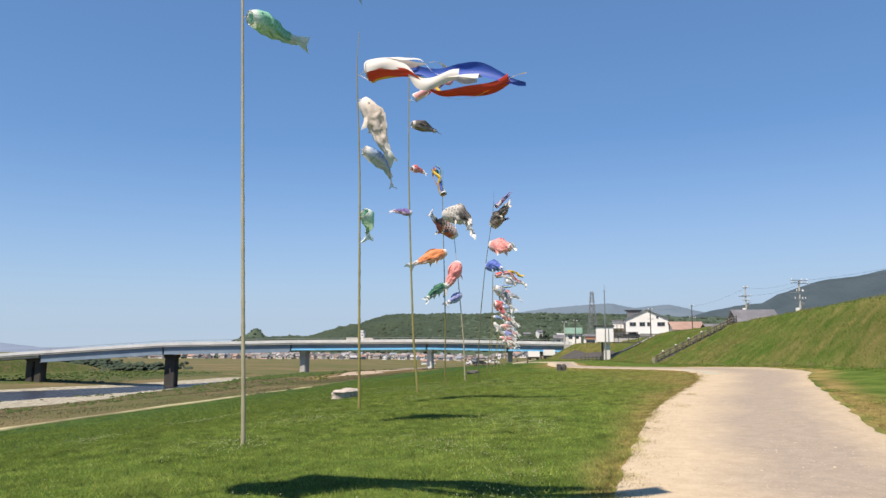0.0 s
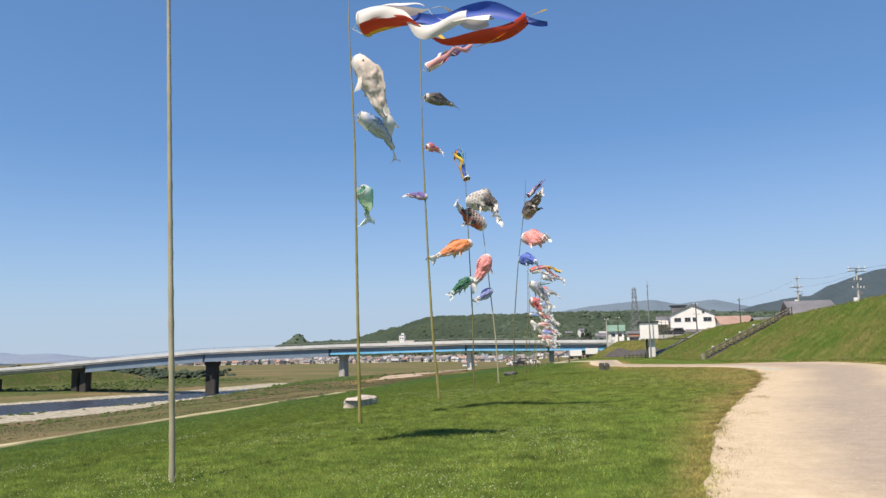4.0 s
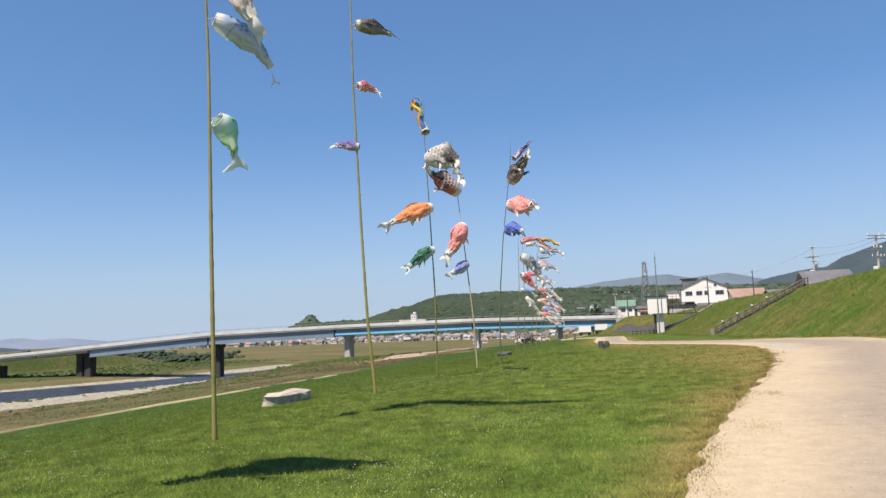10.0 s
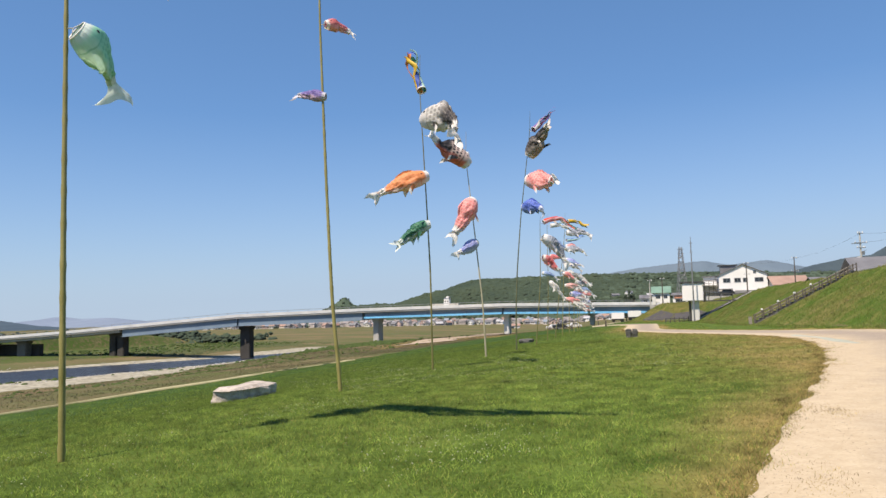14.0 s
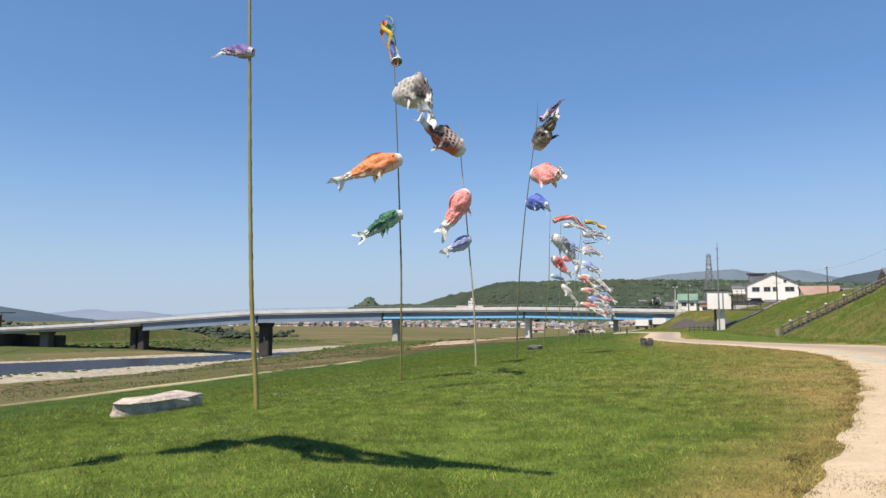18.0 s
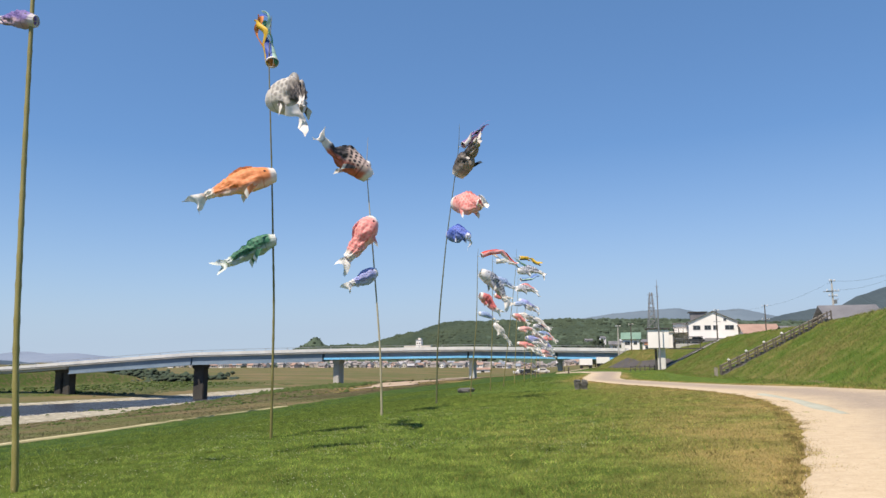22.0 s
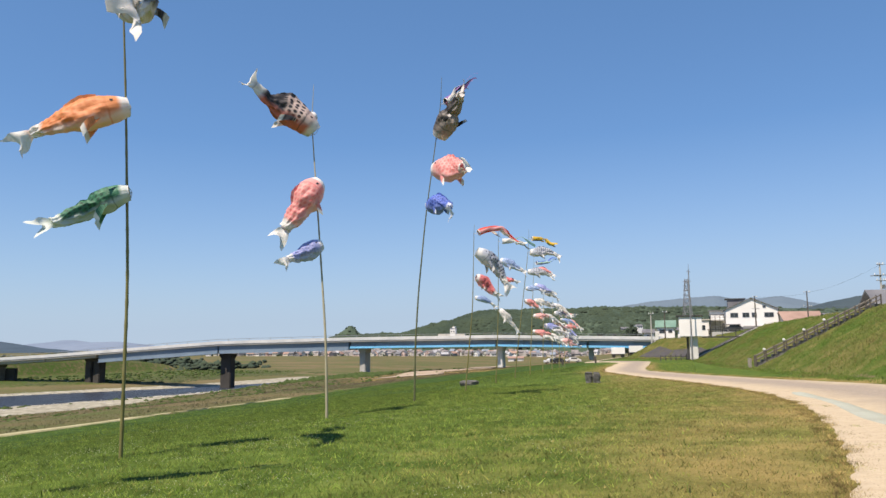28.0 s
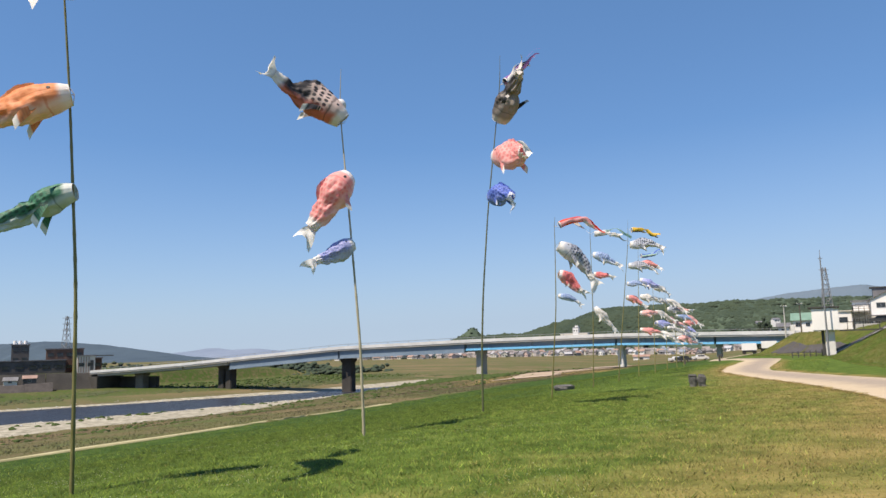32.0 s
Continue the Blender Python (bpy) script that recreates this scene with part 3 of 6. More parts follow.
# ---- paths ----
def path_material():
    m, n, l, b = shader("worn_path")
    uv, sep, geo = n.new("ShaderNodeUVMap"), n.new("ShaderNodeSeparateXYZ"), n.new("ShaderNodeNewGeometry")
    l.new(uv.outputs[0], sep.inputs[0])
    big, mid, fine = (n.new("ShaderNodeTexNoise") for _ in range(3))
    for t, s in ((big, 0.5), (mid, 5.0), (fine, 30.0)):
        t.inputs["Scale"].default_value, t.inputs["Detail"].default_value = s, 7.0
        l.new(geo.outputs["Position"], t.inputs["Vector"])

    def tone(fac, lo, hi, c0, c1):
        r = n.new("ShaderNodeValToRGB")
        r.color_ramp.elements[0].position, r.color_ramp.elements[1].position = lo, hi
        r.color_ramp.elements[0].color, r.color_ramp.elements[1].color = rgb(c0), rgb(c1)
        l.new(fac, r.inputs[0])
        return r.outputs[0]

    grain = math_node(n, l, 'MULTIPLY_ADD', mid.outputs[0], 0.5, math_node(n, l, 'MULTIPLY', fine.outputs[0], 0.5))
    sand = tone(grain, 0.36, 0.64, (0.45, 0.36, 0.243), (0.55, 0.455, 0.32))
    worn = tone(grain, 0.36, 0.64, (0.285, 0.237, 0.188), (0.38, 0.318, 0.252))
    off = math_node(n, l, 'ABSOLUTE', math_node(n, l, 'SUBTRACT', sep.outputs[0], 0.62))
    core = n.new("ShaderNodeMapRange")
    core.inputs["From Min"].default_value, core.inputs["From Max"].default_value = 0.42, 0.12
    l.new(math_node(n, l, 'ADD', off, math_node(n, l, 'MULTIPLY_ADD', big.outputs[0], 0.4, -0.2)), core.inputs[0])
    l.new(mix_col(n, l, core.outputs[0], sand, worn), b.inputs["Base Color"])
    b.inputs["Roughness"].default_value = 0.92
    b.inputs["Specular IOR Level"].default_value = 0.2
    bp = n.new("ShaderNodeBump")
    bp.inputs["Strength"].default_value, bp.inputs["Distance"].default_value = 0.4, 0.006
    l.new(grain, bp.inputs["Height"])
    l.new(bp.outputs[0], b.inputs["Normal"])
    return m


def strip(name, ys_, left, right, lift, mat, cols, edge, label, category, seed):
    """A strip of ground between two edge lines, with ragged edges, its rim tucked into the soil."""
    rs = np.random.RandomState(seed)
    rag = [2.2 * np.convolve(rs.normal(0, 1, len(ys_) + 16), np.hanning(9) / 4, mode="same")[:len(ys_)] for _ in range(2)]
    v, uv = [], []
    for i, y in enumerate(ys_):
        a, c = float(left(y)) + edge * rag[0][i], float(right(y)) + edge * rag[1][i]
        rim = 0.04 / max(c - a, 0.2)
        us = np.concatenate(([0], np.linspace(rim, 1 - rim, cols - 2), [1]))
        x = a + (c - a) * us
        z = land_row(x, y) + lift
        z[0] -= lift + 0.03
        z[-1] -= lift + 0.03
        v += list(zip(x, [y] * cols, z))
        uv += [(u, y * 0.1) for u in us]
    f = [(i * cols + j, i * cols + j + 1, (i + 1) * cols + j + 1, (i + 1) * cols + j) for i in range(len(ys_) - 1) for j in range(cols - 1)]
    return tagged(mesh_ob(name, v, f, mat, uvs=uv), label, category, kind="structure")


PATH_MAT = path_material()
strip("path", np.concatenate([np.arange(-60, 4, 1.0), np.arange(4, 44, 0.11), np.arange(44, 100, 0.3), np.arange(100, 246, 1.5)]), path_left, path_right, 0.016, PATH_MAT, 26, 0.034, "sandy worn path curving through the lawn", "path", 3)
strip("track", np.arange(-60, 84, 1.0), lambda y: -28.25 - 0.035 * y + 0.25 * np.sin(y * 0.2), lambda y: -27.65 - 0.035 * y + 0.3 * np.sin(y * 0.23 + 1), 0.08, surface("pale_track", (0.27, 0.245, 0.12), (0.52, 0.47, 0.27), 0.95, 0.5, 9, 0.3, coords="Object"), 6, 0.2, "narrow pale dirt track below the lawn", "track", 5)

strip("paint_mark", np.arange(37, 48.6, 0.4), lambda y: 6.3 + 0.08 * np.sin(y * 0.9), lambda y: 6.36 + 0.4 * np.sin(np.clip((y - 35.5) / 13.4, 0, 1) * np.pi) ** 0.5, 0.021, surface("faded_mint_paint", (0.34, 0.345, 0.275), (0.43, 0.45, 0.37), 0.9, 1.2, 30, 0.2), 5, 0.03, "faded mint-green paint mark on the path", "paint mark", 12)

strip("dirt_bank", np.arange(164, 238, 1.0), lambda y: -60 + 0.04 * (y - 164) + 3 * np.sin(y * 0.12), lambda y: -47 - 3 * np.sin(y * 0.1 + 1), 0.16, surface("bare_earth", (0.28, 0.2, 0.135), (0.52, 0.42, 0.31), 0.95, 0.15, 2.0, 0.4), 12, 0.5, "bare reddish-tan earth between the lawn and the bridge", "bare earth", 14)


# ---- hills and mountains ----
def hill_material(name, dark, light, scale):
    return surface(name, dark, light, 0.95, scale, scale * 9, 0.15)


# distance haze is mixed into these colours: bluer ridges, the farthest ones paler
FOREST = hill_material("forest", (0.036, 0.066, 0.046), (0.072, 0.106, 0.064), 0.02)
FOREST_FAR = hill_material("far_forest_hazed", (0.1, 0.145, 0.19), (0.125, 0.172, 0.215), 0.006)
FOREST_MID = hill_material("mid_forest_hazed", (0.028, 0.05, 0.064), (0.048, 0.074, 0.086), 0.02)
FOREST_TOWN = hill_material("town_mountain_hazed", (0.034, 0.062, 0.092), (0.05, 0.084, 0.116), 0.012)
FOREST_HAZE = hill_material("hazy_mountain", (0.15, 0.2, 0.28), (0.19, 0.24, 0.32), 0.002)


def ridge(name, stations, depth, base, mat, rough, seed, label, lean=0.0, cat="hill"):
    """A ridge whose crest runs through stations of x, y and height."""
    sx, sy, sz = (np.array(c, float) for c in zip(*stations))
    u = np.linspace(0, len(sx) - 1, 40 * (len(sx) - 1) + 1)
    k = np.arange(len(sx))
    cx_, cy_, cz_ = np.interp(u, k, sx), np.interp(u, k, sy), np.interp(u, k, sz)
    w = np.hanning(23)
    w /= w.sum()
    cz_ = np.convolve(np.pad(cz_, 11, mode="edge"), w, mode="valid")
    rs = np.random.RandomState(seed)
    rows = 14
    v = []
    for j in range(rows):
        s = (j / (rows - 1)) * 2 - 1
        h = math.cos(s * math.pi / 2) ** 0.8
        for i in range(len(u)):
            lump = 0.5 + 0.5 * noise.noise(Vector((cx_[i] * 0.012, s * 2.1, seed)))
            fold = noise.noise(Vector((cx_[i] * 0.03, s * 7, seed))) + 0.5 * noise.noise(Vector((cx_[i] * 0.11, s * 20, seed)))
            v.append((cx_[i], cy_[i] + s * depth * (0.8 + 0.4 * lump), base + (cz_[i] - base) * h * (0.82 + 0.18 * lump if abs(s) > 0.15 else 1) + rough * (1.6 * fold + rs.normal(0, 0.25))))
    n = len(u)
    f = [(j * n + i, j * n + i + 1, (j + 1) * n + i + 1, (j + 1) * n + i) for j in range(rows - 1) for i in range(n - 1)]
    return tagged(mesh_ob(name, v, f, mat), label, cat, kind="structure"), np.array(v).reshape(rows, n, 3)


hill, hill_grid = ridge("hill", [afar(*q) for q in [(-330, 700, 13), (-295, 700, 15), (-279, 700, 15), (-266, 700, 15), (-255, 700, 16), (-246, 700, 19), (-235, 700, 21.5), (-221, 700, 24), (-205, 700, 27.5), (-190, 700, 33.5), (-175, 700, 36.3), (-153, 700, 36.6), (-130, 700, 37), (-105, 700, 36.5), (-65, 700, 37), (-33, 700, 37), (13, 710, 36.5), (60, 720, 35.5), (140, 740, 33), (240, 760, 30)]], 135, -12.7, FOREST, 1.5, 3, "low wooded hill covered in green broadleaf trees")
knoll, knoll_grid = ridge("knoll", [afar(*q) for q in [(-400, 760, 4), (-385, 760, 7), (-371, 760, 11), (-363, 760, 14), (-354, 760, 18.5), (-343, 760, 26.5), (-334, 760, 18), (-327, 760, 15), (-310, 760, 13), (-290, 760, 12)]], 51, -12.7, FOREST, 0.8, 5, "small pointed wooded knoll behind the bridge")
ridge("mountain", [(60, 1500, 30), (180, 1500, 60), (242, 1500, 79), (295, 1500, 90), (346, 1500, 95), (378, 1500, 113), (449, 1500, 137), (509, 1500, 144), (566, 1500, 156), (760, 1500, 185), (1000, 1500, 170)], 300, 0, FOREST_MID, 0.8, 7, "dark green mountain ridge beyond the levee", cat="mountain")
ridge("mountain", [(-500, 2600, 90), (-124, 2600, 150), (30, 2600, 162), (107, 2600, 167), (180, 2600, 150), (293, 2600, 162), (402, 2600, 136), (700, 2600, 100)], 400, 0, FOREST_FAR, 1.0, 8, "distant mountain ridge, tinted bluish with painted haze", cat="mountain")
ridge("mountain", [(-3800, 3300, 5), (-3445, 3300, 28), (-3236, 3300, 52), (-3123, 3300, 36), (-2904, 3300, 40), (-2725, 3300, 14), (-2500, 3300, 16), (-2200, 3300, 12), (-2000, 3300, -5)], 400, -10, FOREST_HAZE, 0.8, 9, "mountains on the horizon in pale blue painted haze", cat="mountain")
ridge("mountain", [(-3000, 1500, 50), (-2374, 1500, 58), (-2120, 1500, 61), (-1913, 1500, 46), (-1768, 1500, 30), (-1610, 1500, 6), (-1550, 1500, -8)], 200, -10, FOREST_TOWN, 0.8, 10, "mountain behind the riverside town, tinted blue-green with painted haze", cat="mountain")


def clumps(name, centres, sizes, mat, seed, label, category="trees", sink=0.4, flat=0.75):
    """Many small uneven leafy clumps in one mesh."""
    rs = np.random.RandomState(seed)
    bm = bmesh.new()
    bmesh.ops.create_icosphere(bm, subdivisions=1, radius=1.0)
    bm.verts.ensure_lookup_table()
    bv = np.array([v.co[:] for v in bm.verts])
    bf = np.array([[v.index for v in f.verts] for f in bm.faces])
    bm.free()
    vs, fs = [], []
    for k, (c, s) in enumerate(zip(centres, sizes)):
        lump = bv * (1 + rs.normal(0, 0.2, (len(bv), 1))) * np.array([1.15, 1.15, flat]) * s
        vs.append(lump + np.asarray(c) - np.array([0, 0, sink * flat / 0.75 * s]))
        fs.append(bf + k * len(bv))
    return tagged(mesh_ob(name, np.concatenate(vs), np.concatenate(fs), mat, shade=True), label, category, kind="stuff")


rsF = np.random.RandomState(11)
# leaf colour pushed towards teal to carry the hill's distance haze
LEAVES = leafy("tree_leaves_hazed", (0.036, 0.066, 0.044), (0.07, 0.105, 0.06), 0.022, 0.3, soft=True)
between = rsF.uniform(0, 1, (60000, 1))
row, col = rsF.randint(0, 7, 60000), rsF.randint(0, hill_grid.shape[1], 60000)
pts = hill_grid[row, col] * (1 - between) + hill_grid[row + 1, col] * between
pts = pts[pts[:, 2] > 2]
pick = pts[rsF.randint(0, len(pts), 14000)] + rsF.normal(0, 1.2, (14000, 3)) * np.array([1, 1, 0.3])
clumps("tree_crowns", pick, rsF.uniform(0.5, 1.0, 14000) * np.where(rsF.uniform(0, 1, 14000) > 0.9, 5.5, 4.4), LEAVES, 1, "dense green tree crowns covering the hill", sink=0.5)
pts = knoll_grid[:8].reshape(-1, 3)
pts = pts[pts[:, 2] > 1]
pick = pts[rsF.randint(0, len(pts), 420)] + rsF.normal(0, 2, (420, 3)) * np.array([1, 1, 0.12])
clumps("tree_crowns", pick, rsF.uniform(0.8, 1.9, 420), LEAVES, 2, "dense tree crowns on the pointed knoll", sink=0.75)
# belts of trees on the far bank, and shrubs on the near one
belt = [(x + rsF.normal(0, 3), y + rsF.normal(0, 4)) for x, y in zip(rsF.uniform(-430, -188, 2600), rsF.uniform(290, 345, 2600))]
clumps("riverside_trees", [(x, y, land(x, y) + rsF.uniform(0.2, 2.2) * (1.2 + math.sin(x * 0.13) + 0.6 * math.sin(x * 0.41))) for x, y in belt], rsF.uniform(0.7, 1.6, 2600), LEAVES, 3, "dark belt of riverside trees beyond the bridge")
SHRUB = leafy("shrub_leaves", (0.06, 0.1, 0.022), (0.12, 0.18, 0.045), 0.4)
brush = [(x, y) for x, y in zip(rsF.uniform(-96, -50, 500), rsF.uniform(60, 240, 500)) if rsF.rand() < 0.75]
brush += [(rsF.uniform(-91, -66), rsF.uniform(184, 203)) for _ in range(380)]
clumps("riverside_scrub", [(x, y, land(x, y) + 0.15) for x, y in brush], np.where(np.arange(len(brush)) >= len(brush) - 380, rsF.uniform(0.6, 1.35, len(brush)), rsF.uniform(0.15, 0.5, len(brush))), SHRUB, 4, "low olive scrub between lawn and river", "shrubs")
bank_brush = []
for y, u in zip(rsF.uniform(120, 300, 3500), rsF.uniform(0, 1, 3500)):
    lo, hi = -204 + 0.67 * min(y - 190, 0) - 14, float(river_edges(y)[0]) - 15
    x = lo + (hi - lo) * (0.55 + 0.45 * u)
    if noise.noise(Vector((x * 0.05, y * 0.05, 3.0))) > 0.05:
        bank_brush.append((x, y))
clumps("bank_undergrowth", [(x, y, land(x, y) + 0.12) for x, y in bank_brush], rsF.uniform(0.15, 0.75, len(bank_brush)), leafy("bank_leaves", (0.075, 0.1, 0.035), (0.13, 0.15, 0.06), 0.06, 0.35, soft=True), 16, "dark green undergrowth on the far river bank", "shrubs")
far_brush = [(x, y) for x, y in zip(rsF.uniform(-196, -150, 500), rsF.uniform(200, 300, 500))]
clumps("far_bank_scrub", [(x, y, land(x, y) + 0.3) for x, y in far_brush], rsF.uniform(0.2, 0.75, 500), SHRUB, 6, "green scrub on the far river bank", "shrubs")
rock = [(x, y) for y in np.arange(60, 240, 0.5) for x in [float(river_edges(y)[1]) + abs(rsF.normal(0, 5))]] + [(float(river_edges(y)[0]) - abs(rsF.normal(0, 4)), y) for y in np.arange(100, 240, 0.7)]
clumps("river_stones", [(x, y, land(x, y) + 0.05) for x, y in rock], rsF.uniform(0.07, 0.22, len(rock)), CONCRETE, 7, "pale rounded river stones along the water", "stones")

# tufts and bushes scattered in patches over the gravel, and dry tall grass behind it
rsG = np.random.RandomState(77)
patches = [(float(river_edges(y)[1]) + rsG.uniform(3, 22), y) for y in rsG.uniform(70, 225, 12)]
tufts = [(x + rsG.normal(0, 2.2), y + rsG.normal(0, 3.5)) for x, y in patches for _ in range(12)]
clumps("gravel_bushes", [(x, y, land(x, y) + 0.12) for x, y in tufts], rsG.uniform(0.2, 0.75, len(tufts)), SHRUB, 21, "green bushes scattered over the gravel banks", "shrubs")
DRY_SCRUB = leafy("dry_scrub_leaves", (0.16, 0.14, 0.078), (0.23, 0.195, 0.115), 0.04, soft=True)
tall = [(x, y) for x, y in zip(rsG.uniform(-94, -44, 1100), rsG.uniform(45, 235, 1100)) if math.sin(x * 0.21 + 2 * math.sin(y * 0.05)) + rsG.normal(0, 0.5) > -0.1]
clumps("dry_riverside_grass", [(x, y, land(x, y) + 0.05) for x, y in tall], rsG.uniform(0.1, 0.3, len(tall)), DRY_SCRUB, 22, "dry brown tall grass between the lawn and the gravel", "grass")


vill = [afar(x, y, 0)[:2] for x, y in zip(rsF.uniform(-390, 0, 700), rsF.uniform(560, 700, 700))]
clumps("village_trees", [(x, y, land(x, y) + rsF.uniform(0.3, 2.8)) for x, y in vill], rsF.uniform(0.6, 1.6, 700), LEAVES, 9, "trees and hedges between the village houses")


# ---- bridge ----
def bridge_y(x):
    return 222 + 0.15 * x


def deck_z(x):
    return float(np.interp(x, (-206, -190, -170, -143, -119, -82, -43, -2), (-1.7, -1.0, 0.1, 2.0, 3.6, 4.45, 4.85, 4.2)))


def sweep(x0, x1, near, far, top, bottom, step=2.5):
    """A beam that follows the deck: offsets near/far across the bridge, top/bottom below its crown."""
    n = max(2, int((x1 - x0) / step) + 1)
    v, f = [], []
    for x in np.linspace(x0, x1, n):
        y, z = bridge_y(x), deck_z(x)
        v += [(x, y + near, z + top), (x, y + far, z + top), (x, y + far, z + bottom), (x, y + near, z + bottom)]
    for i in range(n - 1):
        for j in range(4):
            f.append((4 * i + j, 4 * i + (j + 1) % 4, 4 * i + 4 + (j + 1) % 4, 4 * i + 4 + j))
    f += [(3, 2, 1, 0), tuple(4 * (n - 1) + j for j in range(4))]
    return v, f


bridge = empty("road_bridge", (-84, bridge_y(-84), -9), label="long road bridge with blue steel girders on concrete piers", category="bridge")


def on_bridge(name, geo, mat, label=""):
    ob = mesh_ob(name, geo[0], geo[1], mat, shade=False)
    ob.parent, ob.matrix_parent_inverse = bridge, bridge.matrix_world.inverted()
    if label:
        ob["label"] = label
    return ob


on_bridge("deck", sweep(-206, -2, -4.2, 4.2, -0.75, -1.15), CONCRETE, "grey concrete road deck")
for side, k in ((-4.35, 1), (4.1, 1)):
    on_bridge("parapet", sweep(-206, -2, side, side + 0.25, 0.05, -0.72), PARAPET, "pale concrete parapet")
for a, c in ((-204, -172), (-171.5, -156)):
    on_bridge("girder", sweep(a, c, -3.4, 3.4, -1.16, -1.9), CONCRETE)
for a, c in ((-155, -119.5), (-119, -82.5)):
    for o in (-3.6, 1.8):
        on_bridge("girder", sweep(a, c, o, o + 1.6, -1.16, -3.2), STEEL_GREY_SHADE, "grey-blue steel girder")
    on_bridge("flange", sweep(a, c, -3.9, -1.7, -3.2, -3.35), STEEL_GREY_SHADE)
# one blue paint: grey webs stand for deck shade, lower girders for sunlit
for a, c in ((-82, -43.5), (-43, -20.5), (-20, -3)):
    for o in (-3.2, 1.8):
        on_bridge("girder", sweep(a, c, o, o + 1.6, -1.16, -2.35), STEEL_GREY_SHADE, "blue steel girder web, greyed to stand for deck shade")
        on_bridge("lower_girder", sweep(a, c, o - 0.5, o + 1.6, -2.352, -2.75), STEEL_BLUE_LIT, "blue painted steel girder, brightened as sunlit")
    on_bridge("flange", sweep(a, c, -3.95, -1.7, -2.75, -2.9), STEEL_BLUE_LIT)
    for x in np.arange(a + 6, c - 2, 11.0):
        on_bridge("stiffener", sweep(x, x + 0.5, -3.62, -3.22, -1.2, -2.9), STEEL_GREY_SHADE)
for x in np.arange(-200, -4, 6.0):
    on_bridge("rail_post", sweep(x, x + 0.12, -4.3, -4.18, 0.55, 0.04), GALV)
on_bridge("handrail", sweep(-202, -4, -4.3, -4.2, 0.6, 0.5), GALV, "thin steel handrail")


def pier(x, wide, deep, mat, bottom, cap, label, columns=1):
    top = deck_z(x) - (3.36 if -156 < x < -81 else 2.91 if x > -82 else 1.92)
    y = bridge_y(x)
    th = empty("pier", (x, y, bottom), label=label, category="bridge pier", group="piers of the bridge")
    h = top - bottom
    w = wide / columns
    for c in range(columns):
        o = (c - (columns - 1) / 2) * w * 1.08
        bm = box_bm(o - w * 0.42, o + w * 0.42, -deep / 2, deep / 2, 0, h - cap, 0.18)
        part("column", bm, mat, th)
    bm = box_bm(-wide * 0.56, wide * 0.56, -deep * 0.53, deep * 0.53, h - cap, h, 0.12)
    for v in bm.verts:
        if v.co.z < h - cap * 0.6:
            v.co.x *= 0.82
    part("cap", bm, mat, th)
    part("bearing", box_bm(-wide * 0.4, -wide * 0.25, -0.4, 0.4, h, h + 0.03), STEEL_DARK, th)
    return th


pier(-190, 4.2, 2.4, STONE_GREY, -8.6, 0.8, "weathered concrete bridge pier on the far bank")
pier(-158.7, 5.4, 2.6, CONCRETE_DARK, -9.0, 1.0, "dark stained twin-column bridge pier on the gravel", 2)
pier(-118.5, 3.9, 2.4, CONCRETE_DARK, -9.6, 1.2, "dark stained bridge pier standing in the water")
pier(-79.4, 2.0, 3.6, CONCRETE, -5.6, 1.2, "grey concrete bridge pier among shrubs")
pier(-42.8, 1.7, 3.2, CONCRETE_PALE, -3.6, 0.9, "pale concrete bridge pier at the lawn's far end")
pier(-19.8, 1.5, 1.8, CONCRETE, -1.6, 0.8, "slim concrete bridge pier near the levee")
ab = empty("abutment", (-2.5, bridge_y(-2.5), -0.6), label="concrete bridge abutment built into the levee", category="abutment", kind="structure")
part("wall", box_bm(-1.6, 4.5, -4.8, 4.8, 0, 4.0, 0.08), CONCRETE, ab)
part("parapet_end", box_bm(-1.2, -0.3, -4.9, -4.2, 4.0, 6.2, 0.05), CONCRETE_PALE, ab)
ab = empty("abutment", (-204, bridge_y(-204), -8.2), label="concrete abutment on the far bank, darkened for deck shade", category="abutment", kind="structure")
# near-black colour carries the shade below the deck
part("wall", box_bm(-6, 2, -5, 5, 0, 4.6, 0.1), CONCRETE_DARK, ab)
# added dark wall in place of the deck's shade on the embankment
part("deck_shade_wall", box_bm(2.05, 19, 3.4, 4.6, -0.4, 4.3, 0.1), CONCRETE_DARK, ab)


